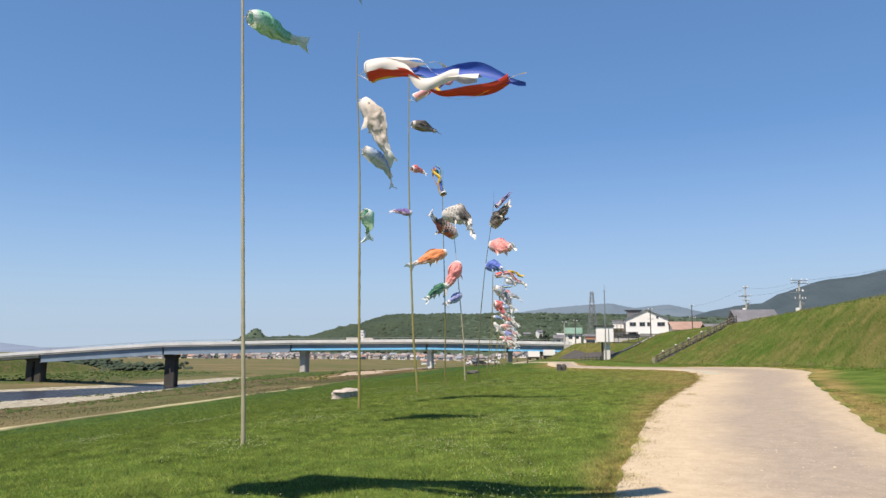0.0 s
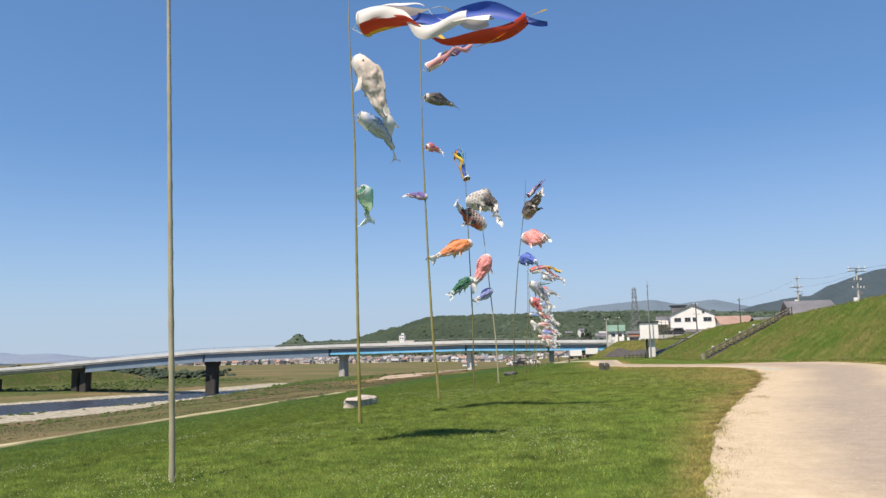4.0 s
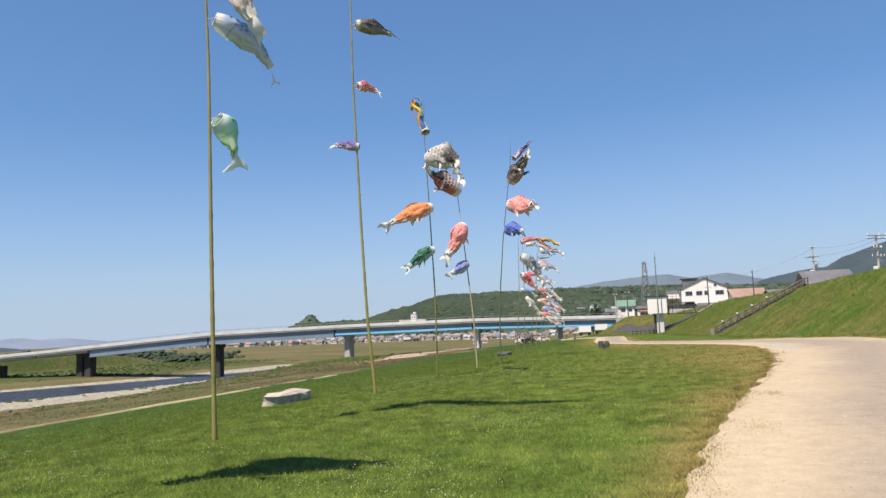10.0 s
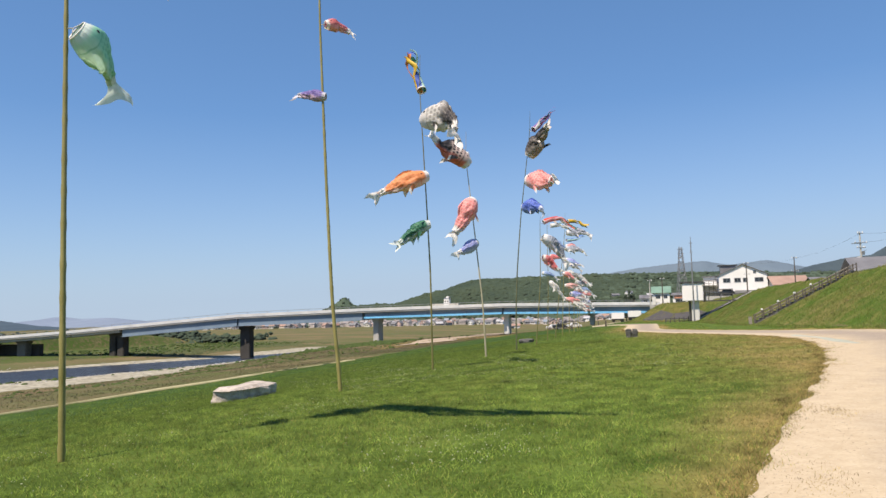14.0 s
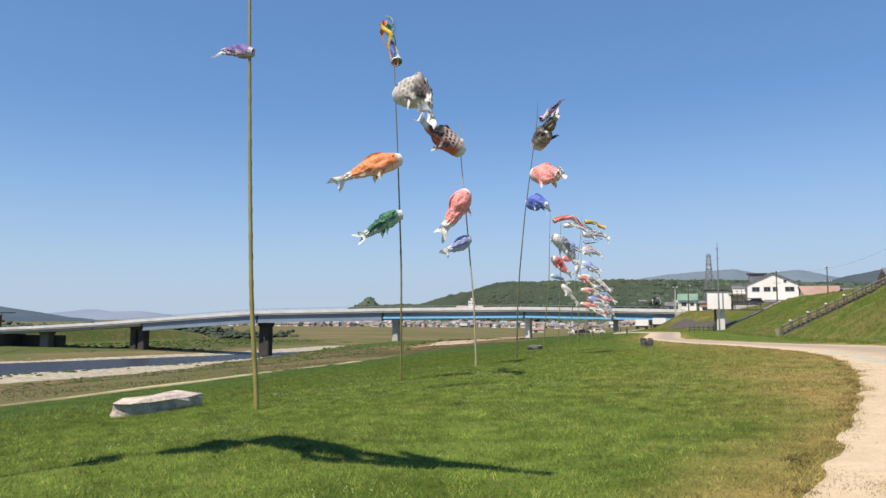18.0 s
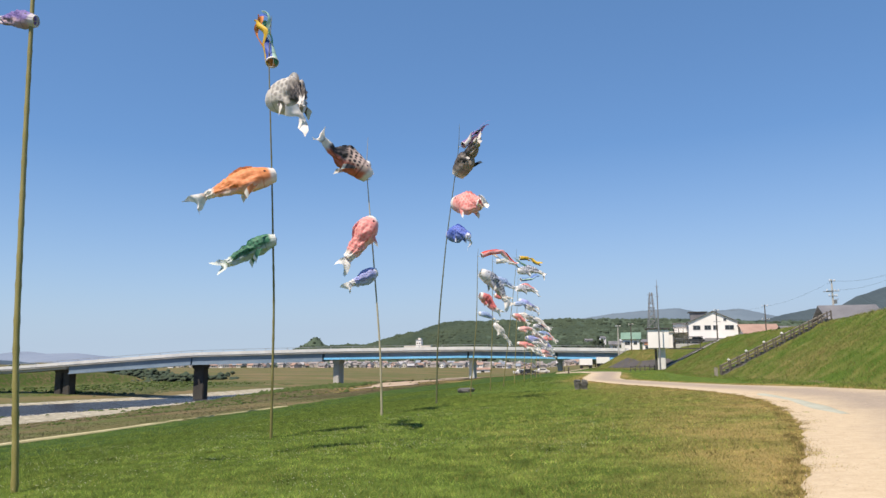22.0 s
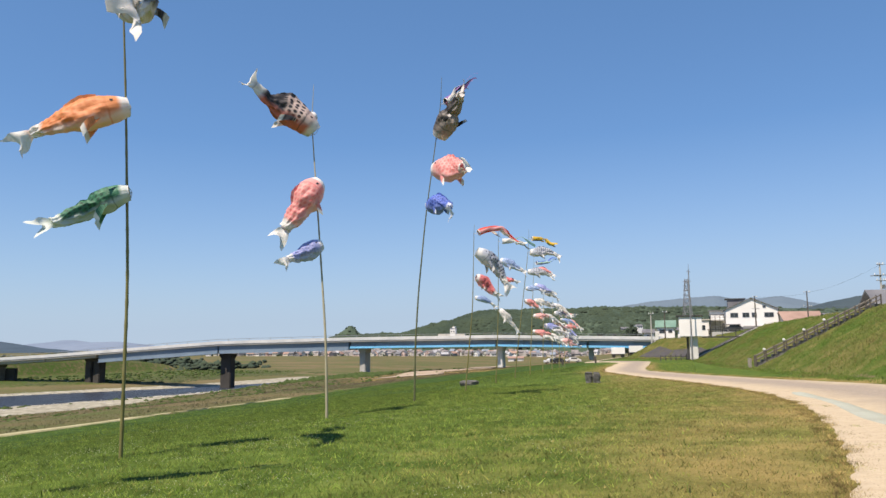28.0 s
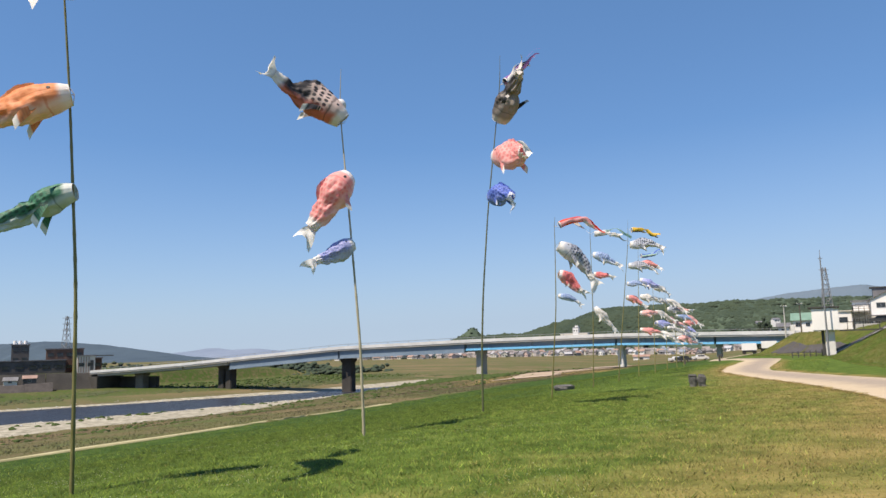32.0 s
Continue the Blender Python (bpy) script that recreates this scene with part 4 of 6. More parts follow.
# ---- buildings ----
def house(at, turn, w, d, h, roof_h, wall, roof, windows, label, gable="x", eave=0.5, base=-1.3, category="house", group=""):
    """A gabled house; its front faces -y before turning. windows: (x, z, width, height) on the front."""
    th = empty("house", at, turn, label=label, category=category, group=group)
    bm = box_bm(-w / 2, w / 2, -d / 2, d / 2, base, h)
    if gable == "x":
        for s in (-1, 1):
            a, b2, c = (bm.verts.new(p) for p in ((-w / 2, s * d / 2, h), (w / 2, s * d / 2, h), (0, s * d / 2, h + roof_h)))
            bm.faces.new((a, b2, c) if s < 0 else (b2, a, c))
    else:
        for s in (-1, 1):
            a, b2, c = (bm.verts.new(p) for p in ((s * w / 2, -d / 2, h), (s * w / 2, d / 2, h), (s * w / 2, 0, h + roof_h)))
            bm.faces.new((a, b2, c) if s > 0 else (b2, a, c))
    part("wall", bm, wall, th)
    span = w if gable == "x" else d
    other = d if gable == "x" else w
    for s in (-1, 1):
        run = span / 2 + eave
        drop = roof_h * run / (span / 2)
        pts_ = [(0, -other / 2 - eave, h + roof_h + 0.14), (0, other / 2 + eave, h + roof_h + 0.14), (s * run, other / 2 + eave, h + roof_h - drop + 0.14), (s * run, -other / 2 - eave, h + roof_h - drop + 0.14)]
        if gable != "x":
            pts_ = [(-b2, a, c) for a, b2, c in pts_]
        lo = [(a, b2, c - 0.13) for a, b2, c in pts_]
        mesh_ob("roof", pts_ + lo, [(0, 1, 2, 3), (7, 6, 5, 4), (0, 4, 5, 1), (1, 5, 6, 2), (2, 6, 7, 3), (3, 7, 4, 0)], roof, th, shade=False)
    for x, z, ww, wh in windows:
        win = part("window", box_bm(x - ww / 2 - 0.07, x + ww / 2 + 0.07, -d / 2 - 0.06, -d / 2 - 0.004, z - wh / 2 - 0.07, z + wh / 2 + 0.07), GALV, th)
        part("pane", box_bm(x - ww / 2, x - 0.03, -d / 2 - 0.075, -d / 2 - 0.062, z - wh / 2, z + wh / 2), PANE, win)
        part("pane", box_bm(x + 0.03, x + ww / 2, -d / 2 - 0.075, -d / 2 - 0.062, z - wh / 2, z + wh / 2), PANE, win)
    return th


big = house((17.5, 206, 3.9), 0, 10.7, 12, 6.0, 2.4, PLASTER, ROOF_GREY, [(-3.6, 4.7, 1.5, 0.9), (-1.2, 4.7, 1.3, 0.9), (0.5, 4.7, 0.9, 0.9), (3.5, 4.7, 1.8, 0.9), (2.6, 6.5, 0.5, 0.5)], "large white gabled building above the levee with dark windows", eave=0.35)
part("balcony", box_bm(-8.6, -5.5, -4.2, 2.0, 3.6, 3.85), CONCRETE, big)
for z in (4.2, 4.6):
    part("balcony_rail", box_bm(-8.6, -8.5, -4.2, 2.0, z, z + 0.08), STEEL_DARK, big)
    part("front_rail", box_bm(-8.6, -5.5, -4.3, -4.22, z, z + 0.08), STEEL_DARK, big)
for y in (-4.2, -2.2, -0.2, 1.9):
    part("balcony_post", box_bm(-8.6, -8.48, y, y + 0.12, 0.0, 4.7), STEEL_DARK, big)
for x in (-7.6, -6.6, -5.7):
    part("front_post", box_bm(x, x + 0.12, -4.3, -4.2, 0.0, 4.65), STEEL_DARK, big)
part("rooftop_room", box_bm(-4.4, -0.8, 2.5, 5.4, 6.6, 8.7), ROOF_GREY, big)
part("rooftop_eave", box_bm(-4.9, -0.4, 2.2, 5.7, 8.7, 8.9), STEEL_DARK, big)
part("annex", box_bm(-11.8, -8.8, 0, 5, 0, 3.9), PLASTER, big)
part("annex_roof", box_bm(-12.0, -8.6, -0.3, 5.2, 3.9, 4.1), CREAM_WALL, big)
part("annex_window", box_bm(-11.2, -9.6, -0.06, -0.01, 1.6, 2.7), PANE, big)
part("side_wing", box_bm(-8.4, -5.4, 2.1, 5.6, 0, 6.0), PLASTER, big)
part("side_wing_roof", box_bm(-8.7, -5.37, 1.7, 5.8, 6.0, 6.2), ROOF_GREY, big)
part("carport_roof", box_bm(-6.4, -2.6, -9.0, -6.2, 2.5, 2.65), ROOF_GREY, big, "dark flat carport roof")
for x in (-6.3, -2.75):
    part("carport_post", box_bm(x, x + 0.1, -8.9, -8.8, 0, 2.5), STEEL_DARK, big)
part("awning", box_bm(-8.9, -5.4, -5.4, -4.3, 2.2, 2.32), ROOF_GREY, big, "grey awning over the side entrance")
part("upper_awning", box_bm(-9.0, -5.5, -4.6, -2.0, 4.9, 5.02), ROOF_GREY, big, "grey awning over the balcony")
terrace = empty("terrace", (16.5, 198.1, 2.2), label="grey concrete parking terrace below the white building", category="terrace", kind="structure")
part("slab", box_bm(-7.5, 7.5, -1.75, 1.75, 0, 2.7, 0.05), CONCRETE, terrace)
part("parapet", box_bm(-1.2, 7.4, -1.7, -1.5, 2.7, 3.9, 0.03), GREY_WALL, terrace)
for k in range(6):
    part("rail_post", box_bm(-7.3 + 1.1 * k, -7.24 + 1.1 * k, -1.7, -1.64, 2.7, 3.6), STEEL_DARK, terrace)
part("rail", box_bm(-7.35, -1.7, -1.7, -1.64, 3.55, 3.62), STEEL_DARK, terrace)
house((-1.7, 243, CREST), 0, 4.7, 6, 3.2, 1.7, PLASTER, ROOF_GREEN, [(-1.0, 1.9, 1.3, 0.9), (1.2, 1.9, 0.9, 0.8)], "white house with a green roof on the levee road", gable="y")
shop = house((3.6, 241, CREST), 0, 4.2, 5, 2.2, 0.6, PLASTER, ROOF_GREY, [(0, 0.6, 2.6, 0.7)], "low white shop beside the green-roofed house", gable="y")
part("sign_board", box_bm(-1.6, 1.6, -2.75, -2.6, 1.3, 2.1), surface("orange_sign", (0.6, 0.26, 0.16), (0.72, 0.36, 0.24), 0.6, 1, 5, 0), shop, "faded orange sign board")
house((-6.2, 240, CREST - 0.6), 0, 2.6, 4, 2.2, 0.8, PLASTER, ROOF_GREY, [(0, 1.2, 1.0, 0.8)], "small white shed by the bridge end", gable="y")
house((9.0, 236, CREST - 0.3), 0, 3.4, 5, 2.4, 0.9, GREY_WALL, ROOF_GREY, [(0, 1.4, 1.8, 0.8)], "small grey house between the shop and the white building", gable="y")
house((26.9, 200, 3.2), 8, 7.4, 7, 4.0, 1.9, CREAM_WALL, ROOF_BROWN, [(0, 1.3, 2, 0.8)], "low house with a reddish-brown tiled roof behind the levee", gable="y")
house((31, 168, 2.9), 12, 9, 7, 2.6, 1.8, GREY_WALL, ROOF_GREY, [(-1, 1.4, 2, 0.8)], "grey-roofed house among trees behind the levee", gable="y")
hall = house((21.2, 98, 2.9), 0, 3.9, 9, 1.7, 1.9, GREY_WALL, ROOF_GREY, [(0, 1.0, 2, 0.6)], "dark house with a grey tiled roof behind the levee", gable="y", eave=0.6)
part("side_roof", box_bm(-4.3, -2.4, -2.5, 2.0, 1.5, 1.65), PLASTER, hall, "pale corrugated side roof")
part("post", box_bm(-4.2, -4.1, -2.3, -2.2, 0, 1.5), STEEL_DARK, hall)

# river gauge hut on its column
hut = empty("gauge_hut", (4.3, 118, land(4.3, 118) - 0.05), label="white river gauge cabin raised on a concrete column", category="gauge hut")
part("column", box_bm(-0.5, 0.45, -0.55, 0.55, 0, 2.75, 0.05), CONCRETE_PALE, hut, "pale concrete column")
part("back_column", box_bm(-0.84, -0.56, -0.4, 0.4, 0, 2.75, 0.03), STEEL_DARK, hut, "dark steel duct")
part("cabin", box_bm(-1.62, 0.98, -1.2, 1.2, 2.75, 5.1, 0.04), PLASTER, hut, "white cabin")
part("roof", box_bm(-1.95, 1.12, -1.38, 1.38, 5.1, 5.28, 0.03), STEEL_DARK, hut)
part("walkway", box_bm(0.98, 7.6, -0.5, 0.5, 2.62, 2.76), STEEL_DARK, hut, "dark steel walkway to the levee")
for y in (-0.48, 0.42):
    part("walkway_rail", box_bm(1.6, 7.6, y, y + 0.05, 3.55, 3.61), STEEL_DARK, hut)
    for x in (1.7, 3.2, 4.7, 6.2, 7.4):
        part("rail_post", box_bm(x, x + 0.05, y, y + 0.05, 2.76, 3.56), STEEL_DARK, hut)
mast = empty("antenna_mast", (4.02, 115.4, land(4.02, 115.4) - 0.05), label="thin steel antenna mast beside the gauge hut", category="mast")
part("pole", rod_bm((0, 0, 0), (0, 0, 10.6), 0.11, 0.06), TOWER, mast)
part("whip", rod_bm((0, 0, 10.6), (0.02, 0, 11.3), 0.03, 0.02, 6), TOWER, mast)
for z in (9.2, 10.4):
    part("cross_arm", rod_bm((-0.22, 0, z), (0.22, 0, z), 0.03, None, 6), TOWER, mast)
fence = empty("fence", (0, 0, 0), label="dark low fence along the far foot of the levee", category="fence")
for i, x in enumerate(np.arange(0.3, 4.0, 0.6)):
    part("post", box_bm(x, x + 0.1, 119.5, 119.6, land(x, 119.5), land(x, 119.5) + 0.75), STEEL_DARK, fence)
for z in (0.3, 0.62):
    part("rail", box_bm(0.3, 3.8, 119.52, 119.58, land(0, 119.5) + z, land(0, 119.5) + z + 0.07), STEEL_DARK, fence)


def slope_band(name, y0, y1, mat, lift, label):
    """A narrow band laid straight up the levee from foot to crest."""
    v = []
    for i in range(15):
        u = i / 14
        for y in (y0, y1):
            x = float(foot_x(y)) + 0.3 + u * (float(crest_x(y)) - float(foot_x(y)) - 0.4)
            v += [(x, y, land(x, y) + lift), (x, y, land(x, y) - 0.2)]
    f = []
    for i in range(14):
        a, b_ = 4 * i, 4 * i + 4
        f += [(a, a + 2, b_ + 2, b_), (a + 1, a, b_, b_ + 1), (a + 2, a + 3, b_ + 3, b_ + 2)]
    return tagged(mesh_ob(name, v, f, mat, shade=False), label, "drain", kind="structure")


slope_band("drain_edge", 118.6, 119.2, CONCRETE, 0.1, "pale concrete edge of a drain up the levee")
slope_band("drain", 119.3, 120.3, REVET, 0.14, "dark concrete drain running up the levee")


strip("revetment", np.arange(121, 152, 1.0), lambda y: foot_x(y) + 0.4, lambda y: foot_x(y) + np.interp(y, (121, 126, 140, 152), (0.3, 0.42, 0.4, 0.62)) * (crest_x(y) - foot_x(y)), 0.09, REVET, 14, 0.05, "dark stone facing on the levee slope beyond the gauge hut", "revetment", 8)


# ---- masts, pylons and cables ----
def utility_pole(at, h, arms, label, gear=False, mat=None):
    th = empty("utility_pole", at, 25, label=label, category="utility pole", group="utility poles behind the levee")
    part("pole", rod_bm((0, 0, 0), (0, 0, h), 0.17, 0.1, 10), mat or CONCRETE, th)
    for z, half in arms:
        part("cross_arm", box_bm(-half, half, -0.16, -0.08, h - z, h - z + 0.1), GALV, th)
        for x in (-half + 0.1, 0.35, half - 0.1):
            part("insulator", rod_bm((x, -0.12, h - z + 0.1), (x, -0.12, h - z + 0.32), 0.06, 0.04, 6), PLASTER, th)
    if gear:
        part("transformer", rod_bm((-0.46, -0.1, h - 4.5), (-0.46, -0.1, h - 3.7), 0.3, 0.3, 12), PLASTER, th, "pale cylindrical transformer")
        part("bracket", box_bm(-0.5, 0.1, -0.2, -0.12, h - 4.0, h - 3.9), GALV, th)
        part("switch_box", box_bm(0.12, 0.5, -0.25, 0.1, h - 3.4, h - 2.9, 0.03), GALV, th)
        part("side_arm", rod_bm((-1.5, -0.1, h - 1.75), (0.1, -0.1, h - 1.75), 0.05, None, 6), GALV, th)
        part("lamp_arm", rod_bm((0, 0, h - 3.0), (0.9, 0, h - 2.7), 0.04, None, 6), GALV, th)
    return th


utility_pole((27.9, 133, 2.8), 9.7, ((0.3, 0.5), (1.7, 1.0), (2.4, 0.7)), "concrete utility pole with cross arms behind the levee", True)
utility_pole((28.7, 105, 2.8), 8.1, ((0.15, 1.3), (0.5, 1.3), (1.6, 0.6), (2.6, 0.9)), "concrete utility pole with transformer behind the levee", True)
utility_pole((27.3, 190, 2.8), 10.1, ((0.3, 0.7), (3.2, 0.9)), "thin dark utility pole among the houses", False, WOOD_DARK)
utility_pole((17.0, 185, 2.8), 9.0, ((0.3, 0.6), (2.6, 0.8)), "slim dark utility pole before the white building", False, WOOD_DARK)
utility_pole((-3.5, 190, 2.2), 6.8, ((0.3, 0.6),), "slim utility pole by the bridge")
utility_pole((-0.8, 196, 2.2), 7.4, ((0.3, 0.6),), "slim utility pole beside the green-roofed house", False, WOOD_DARK)


def pylon(at, h, label, arms=3, thin=0.12):
    th = empty("pylon", at, 15, label=label, category="pylon")
    w = h * 0.09
    legs = [(sx, sy) for sx in (-1, 1) for sy in (-1, 1)]
    for sx, sy in legs:
        part("leg", rod_bm((sx * w, sy * w, 0), (sx * w * 0.22, sy * w * 0.22, h), thin * 1.8, thin * 1.25, 5), TOWER, th)
    for k in range(9):
        z0, z1 = h * k / 9, h * (k + 1) / 9
        r0, r1 = w * (1 - 0.78 * k / 9), w * (1 - 0.78 * (k + 1) / 9)
        for (ax, ay), (bx, by) in (((-1, -1), (1, -1)), ((1, -1), (1, 1)), ((1, 1), (-1, 1)), ((-1, 1), (-1, -1))):
            part("brace", rod_bm((ax * r0, ay * r0, z0), (bx * r1, by * r1, z1), thin, None, 4), TOWER, th)
            part("brace", rod_bm((bx * r0, by * r0, z0), (ax * r1, ay * r1, z1), thin, None, 4), TOWER, th)
    for z in np.linspace(0.72 if arms == 3 else 0.4, 0.96, arms):
        half = h * (0.11 if arms == 3 else 0.055)
        part("cross_arm", rod_bm((-half, 0, h * z), (half, 0, h * z), thin * 1.6, None, 5), TOWER, th)
    return th


pylon((4.35, 242, 2.8), 17.8, "tall steel lattice tower behind the levee houses", 9, 0.05)
pylon((-483, 377, -2.5), 36, "steel lattice pylon above the riverside town")


def cable(a, b, sag, r=0.011):
    """One sagging wire, a single bent tube."""
    p = [Vector(a).lerp(Vector(b), i / 14) - Vector((0, 0, sag * 4 * (i / 14) * (1 - i / 14))) for i in range(15)]
    v = [(q.x + r * math.cos(t), q.y, q.z + r * math.sin(t)) for q in p for t in (0.0, 1.57, 3.14, 4.71)]
    f = [(4 * i + j, 4 * i + (j + 1) % 4, 4 * i + 4 + (j + 1) % 4, 4 * i + 4 + j) for i in range(14) for j in range(4)]
    tagged(mesh_ob("power_line", v, f, STEEL_DARK), "thin black overhead cable", "cable", "overhead cables")


cable((27.9, 133, 12.3), (28.7, 105, 10.7), 0.5)
cable((27.9, 133, 11.0), (28.7, 105, 10.3), 0.5)
cable((28.7, 105, 10.7), (40, 66, 11.4), 0.5)
cable((28.7, 105, 10.3), (40, 66, 10.9), 0.5)
cable((27.3, 190, 12.6), (27.9, 133, 12.2), 0.6)
cable((17.0, 185, 11.6), (27.3, 190, 12.4), 0.3)
cable((27.3, 190, 9.9), (46, 188, 10.2), 0.5)

# ---- garden trees by the bridge end ----
def garden_tree(at, h, spread_, seed, label):
    """A small dense evergreen: bent trunk, limbs and a ragged crown of leafy clumps."""
    rs = np.random.RandomState(seed)
    th = empty("tree", at, label=label, category="tree", group="evergreens by the bridge end")
    part("trunk", rod_bm((0, 0, -0.3), (0.1, 0, h * 0.8), 0.16, 0.05, 8), WOOD_DARK, th)
    for k in range(5):
        a, z = rs.uniform(0, 6.28), h * (0.25 + 0.11 * k)
        part("limb", rod_bm((0.03, 0, z), (math.cos(a) * spread_ * 0.7, math.sin(a) * spread_ * 0.7, z + 0.5), 0.05, 0.02, 5), WOOD_DARK, th)
    n = 170
    z = rs.uniform(0.12, 1.0, n)
    a, r = rs.uniform(0, 6.28, n), spread_ * (1.05 - z) ** 0.7 * rs.uniform(0.5, 1.1, n)
    crown = clumps("crown", [(x, y, q) for x, y, q in zip(r * np.cos(a), r * np.sin(a), z * h)], rs.uniform(0.18, 0.42, n), LEAVES, seed, "", "", 0.0)
    crown.parent = th
    del crown["kind"]
    return th


for k, (x, y, h) in enumerate(((-10.6, 235, 5.6), (-9.6, 236.4, 4.8), (-11.7, 236, 4.4))):
    garden_tree((x, y, land(x, y)), h + 3.4 - land(x, y) - 1.0, 1.2, 60 + k, "dark dense evergreen tree by the bridge end")

# ---- stairs on the levee ----
stairs = empty("levee_stairs", (7.6, 77, land(7.6, 77)), label="dark concrete stairs with timber handrails up the grassy levee", category="stairs")
sx0, sx1 = 7.6, 15.0
steps = 22
for i in range(steps):
    x = sx0 + (sx1 - sx0) * i / steps
    z = 0.5 + (CREST + 0.2 - 0.5) * (i + 1) / steps
    ob = part("step", box_bm(x, x + (sx1 - sx0) / steps + 0.05, 76.35, 77.35, z - 0.5, z, 0), STONE_DARK, stairs)
    ob.matrix_parent_inverse = stairs.matrix_world.inverted()
for x, y in ((sx0 - 0.35, 76.1), (sx0 - 0.35, 76.85), (sx0 - 0.35, 77.6)):
    ob = part("foot_post", box_bm(x - 0.06, x + 0.06, y - 0.06, y + 0.06, land(x, y) - 0.1, land(x, y) + 0.62, 0.02), WOOD_GREY, stairs, "pale weathered post")
    ob.matrix_parent_inverse = stairs.matrix_world.inverted()
for y in (76.25, 77.45):
    for i in range(13):
        x = sx0 + (sx1 - sx0) * i / 12
        z = 0.52 + (CREST + 0.2 - 0.52) * i / 12
        ob = part("post", box_bm(x - 0.042, x + 0.042, y - 0.042, y + 0.042, z - 0.3, z + 0.6, 0.012), WOOD_DARK, stairs)
        ob.matrix_parent_inverse = stairs.matrix_world.inverted()
        if y > 77 and i % 2 == 1 and i < 9:
            ob = part("post_cap", box_bm(x - 0.09, x + 0.09, y - 0.09, y + 0.09, z + 0.6, z + 0.74, 0.04), PLASTER, stairs, "white post cap")
            ob.matrix_parent_inverse = stairs.matrix_world.inverted()
    for up in (0.28, 0.54):
        v = []
        for x, z in ((sx0, 0.52), (sx1, CREST + 0.2)):
            v += [(x, y - 0.03, z + up - 0.028), (x, y + 0.03, z + up - 0.028), (x, y + 0.03, z + up + 0.028), (x, y - 0.03, z + up + 0.028)]
        ob = mesh_ob("rail", v, [(0, 1, 5, 4), (1, 2, 6, 5), (2, 3, 7, 6), (3, 0, 4, 7), (0, 3, 2, 1), (4, 5, 6, 7)], WOOD_DARK if y < 77 else WOOD_GREY, stairs, shade=False)
        ob.matrix_parent_inverse = stairs.matrix_world.inverted()
    v = []
    for x, z in ((sx0, 0.3), (sx1, CREST)):
        v += [(x, y - 0.12, z - 0.3), (x, y + 0.12, z - 0.3), (x, y + 0.12, z + 0.1), (x, y - 0.12, z + 0.1)]
    ob = mesh_ob("side_wall", v, [(0, 1, 5, 4), (1, 2, 6, 5), (2, 3, 7, 6), (3, 0, 4, 7), (0, 3, 2, 1), (4, 5, 6, 7)], STONE_DARK, stairs, shade=False)
    ob.matrix_parent_inverse = stairs.matrix_world.inverted()


# ---- far village and riverside town ----
rsV = np.random.RandomState(21)
ROOFS = [ROOF_GREY, ROOF_GREY, surface("pale_roof", (0.34, 0.35, 0.37), (0.5, 0.5, 0.52), 0.6, 0.5, 9, 0.2), ROOF_BROWN, surface("blue_grey_roof", (0.16, 0.2, 0.26), (0.26, 0.3, 0.36), 0.6, 0.5, 9, 0.2)]
WALLS = [CREAM_WALL, GREY_WALL, PLASTER, surface("rosy_wall", (0.5, 0.38, 0.34), (0.66, 0.5, 0.45), 0.8, 0.4, 6, 0.1), CREAM_WALL]
for i in range(250):
    x = -385 + 1.55 * i + rsV.uniform(-4, 4)
    y = 600 + rsV.uniform(-45, 45)
    up_z = max(0, y - 560) * 0.045
    x, y, _ = afar(x, y, 0)
    house((x, y, land(x, y) - 0.2 + up_z), rsV.uniform(-40, 40), rsV.uniform(4, 9), rsV.uniform(4.5, 7), rsV.uniform(2.0, 3.8), rsV.uniform(1.6, 2.8), WALLS[rsV.randint(5)], ROOFS[rsV.randint(5)],
          [(-1.4, 1.7, 1.6, 1.1), (1.3, 1.7, 1.2, 1.1)], "small tiled-roof house in the far village", gable="xy"[rsV.randint(2)], base=-6, group="houses of the far village")
hv, hf, hm = [], [], []
for i in range(420):
    x, y = rsV.uniform(-390, 60), rsV.uniform(575, 700)
    up_z = max(0, y - 560) * 0.045
    x, y, _ = afar(x, y, 0)
    w, d, h, r, a = rsV.uniform(2, 4.5), rsV.uniform(2, 3.5), rsV.uniform(2.2, 4.2), rsV.uniform(1.4, 2.6), rsV.uniform(0, 3.14)
    z, c, q, k = land(x, y) - 0.2 + up_z, math.cos(a), math.sin(a), len(hv)
    tops = [(-w, -d), (w, -d), (w, d), (-w, d)]
    wide = [(1.1 * u, 1.2 * v) for u, v in tops]
    for (u, v), dz in [(p, -6) for p in tops] + [(p, h) for p in tops] + [(p, h - 0.2) for p in wide] + [((-1.1 * w, 0), h + r), ((1.1 * w, 0), h + r)]:
        hv.append((x + c * u - q * v, y + q * u + c * v, z + dz))
    for f, m_ in (((0, 1, 5, 4), 0), ((1, 2, 6, 5), 0), ((2, 3, 7, 6), 0), ((3, 0, 4, 7), 0), ((8, 9, 13, 12), 1), ((10, 11, 12, 13), 1), ((9, 10, 13), 0), ((11, 8, 12), 0)):
        hf.append(tuple(k + e for e in f))
        hm.append(m_)
row_ob = tagged(mesh_ob("village_houses", hv, hf, surface("village_walls", (0.2, 0.18, 0.17), (0.74, 0.68, 0.64), 0.8, 0.06, 0.4, 0), shade=False), "crowded small houses with grey and brown roofs at the hill's foot", "houses", kind="stuff")
row_ob.data.materials.append(surface("village_roofs", (0.08, 0.075, 0.08), (0.4, 0.36, 0.35), 0.7, 0.06, 0.4, 0))
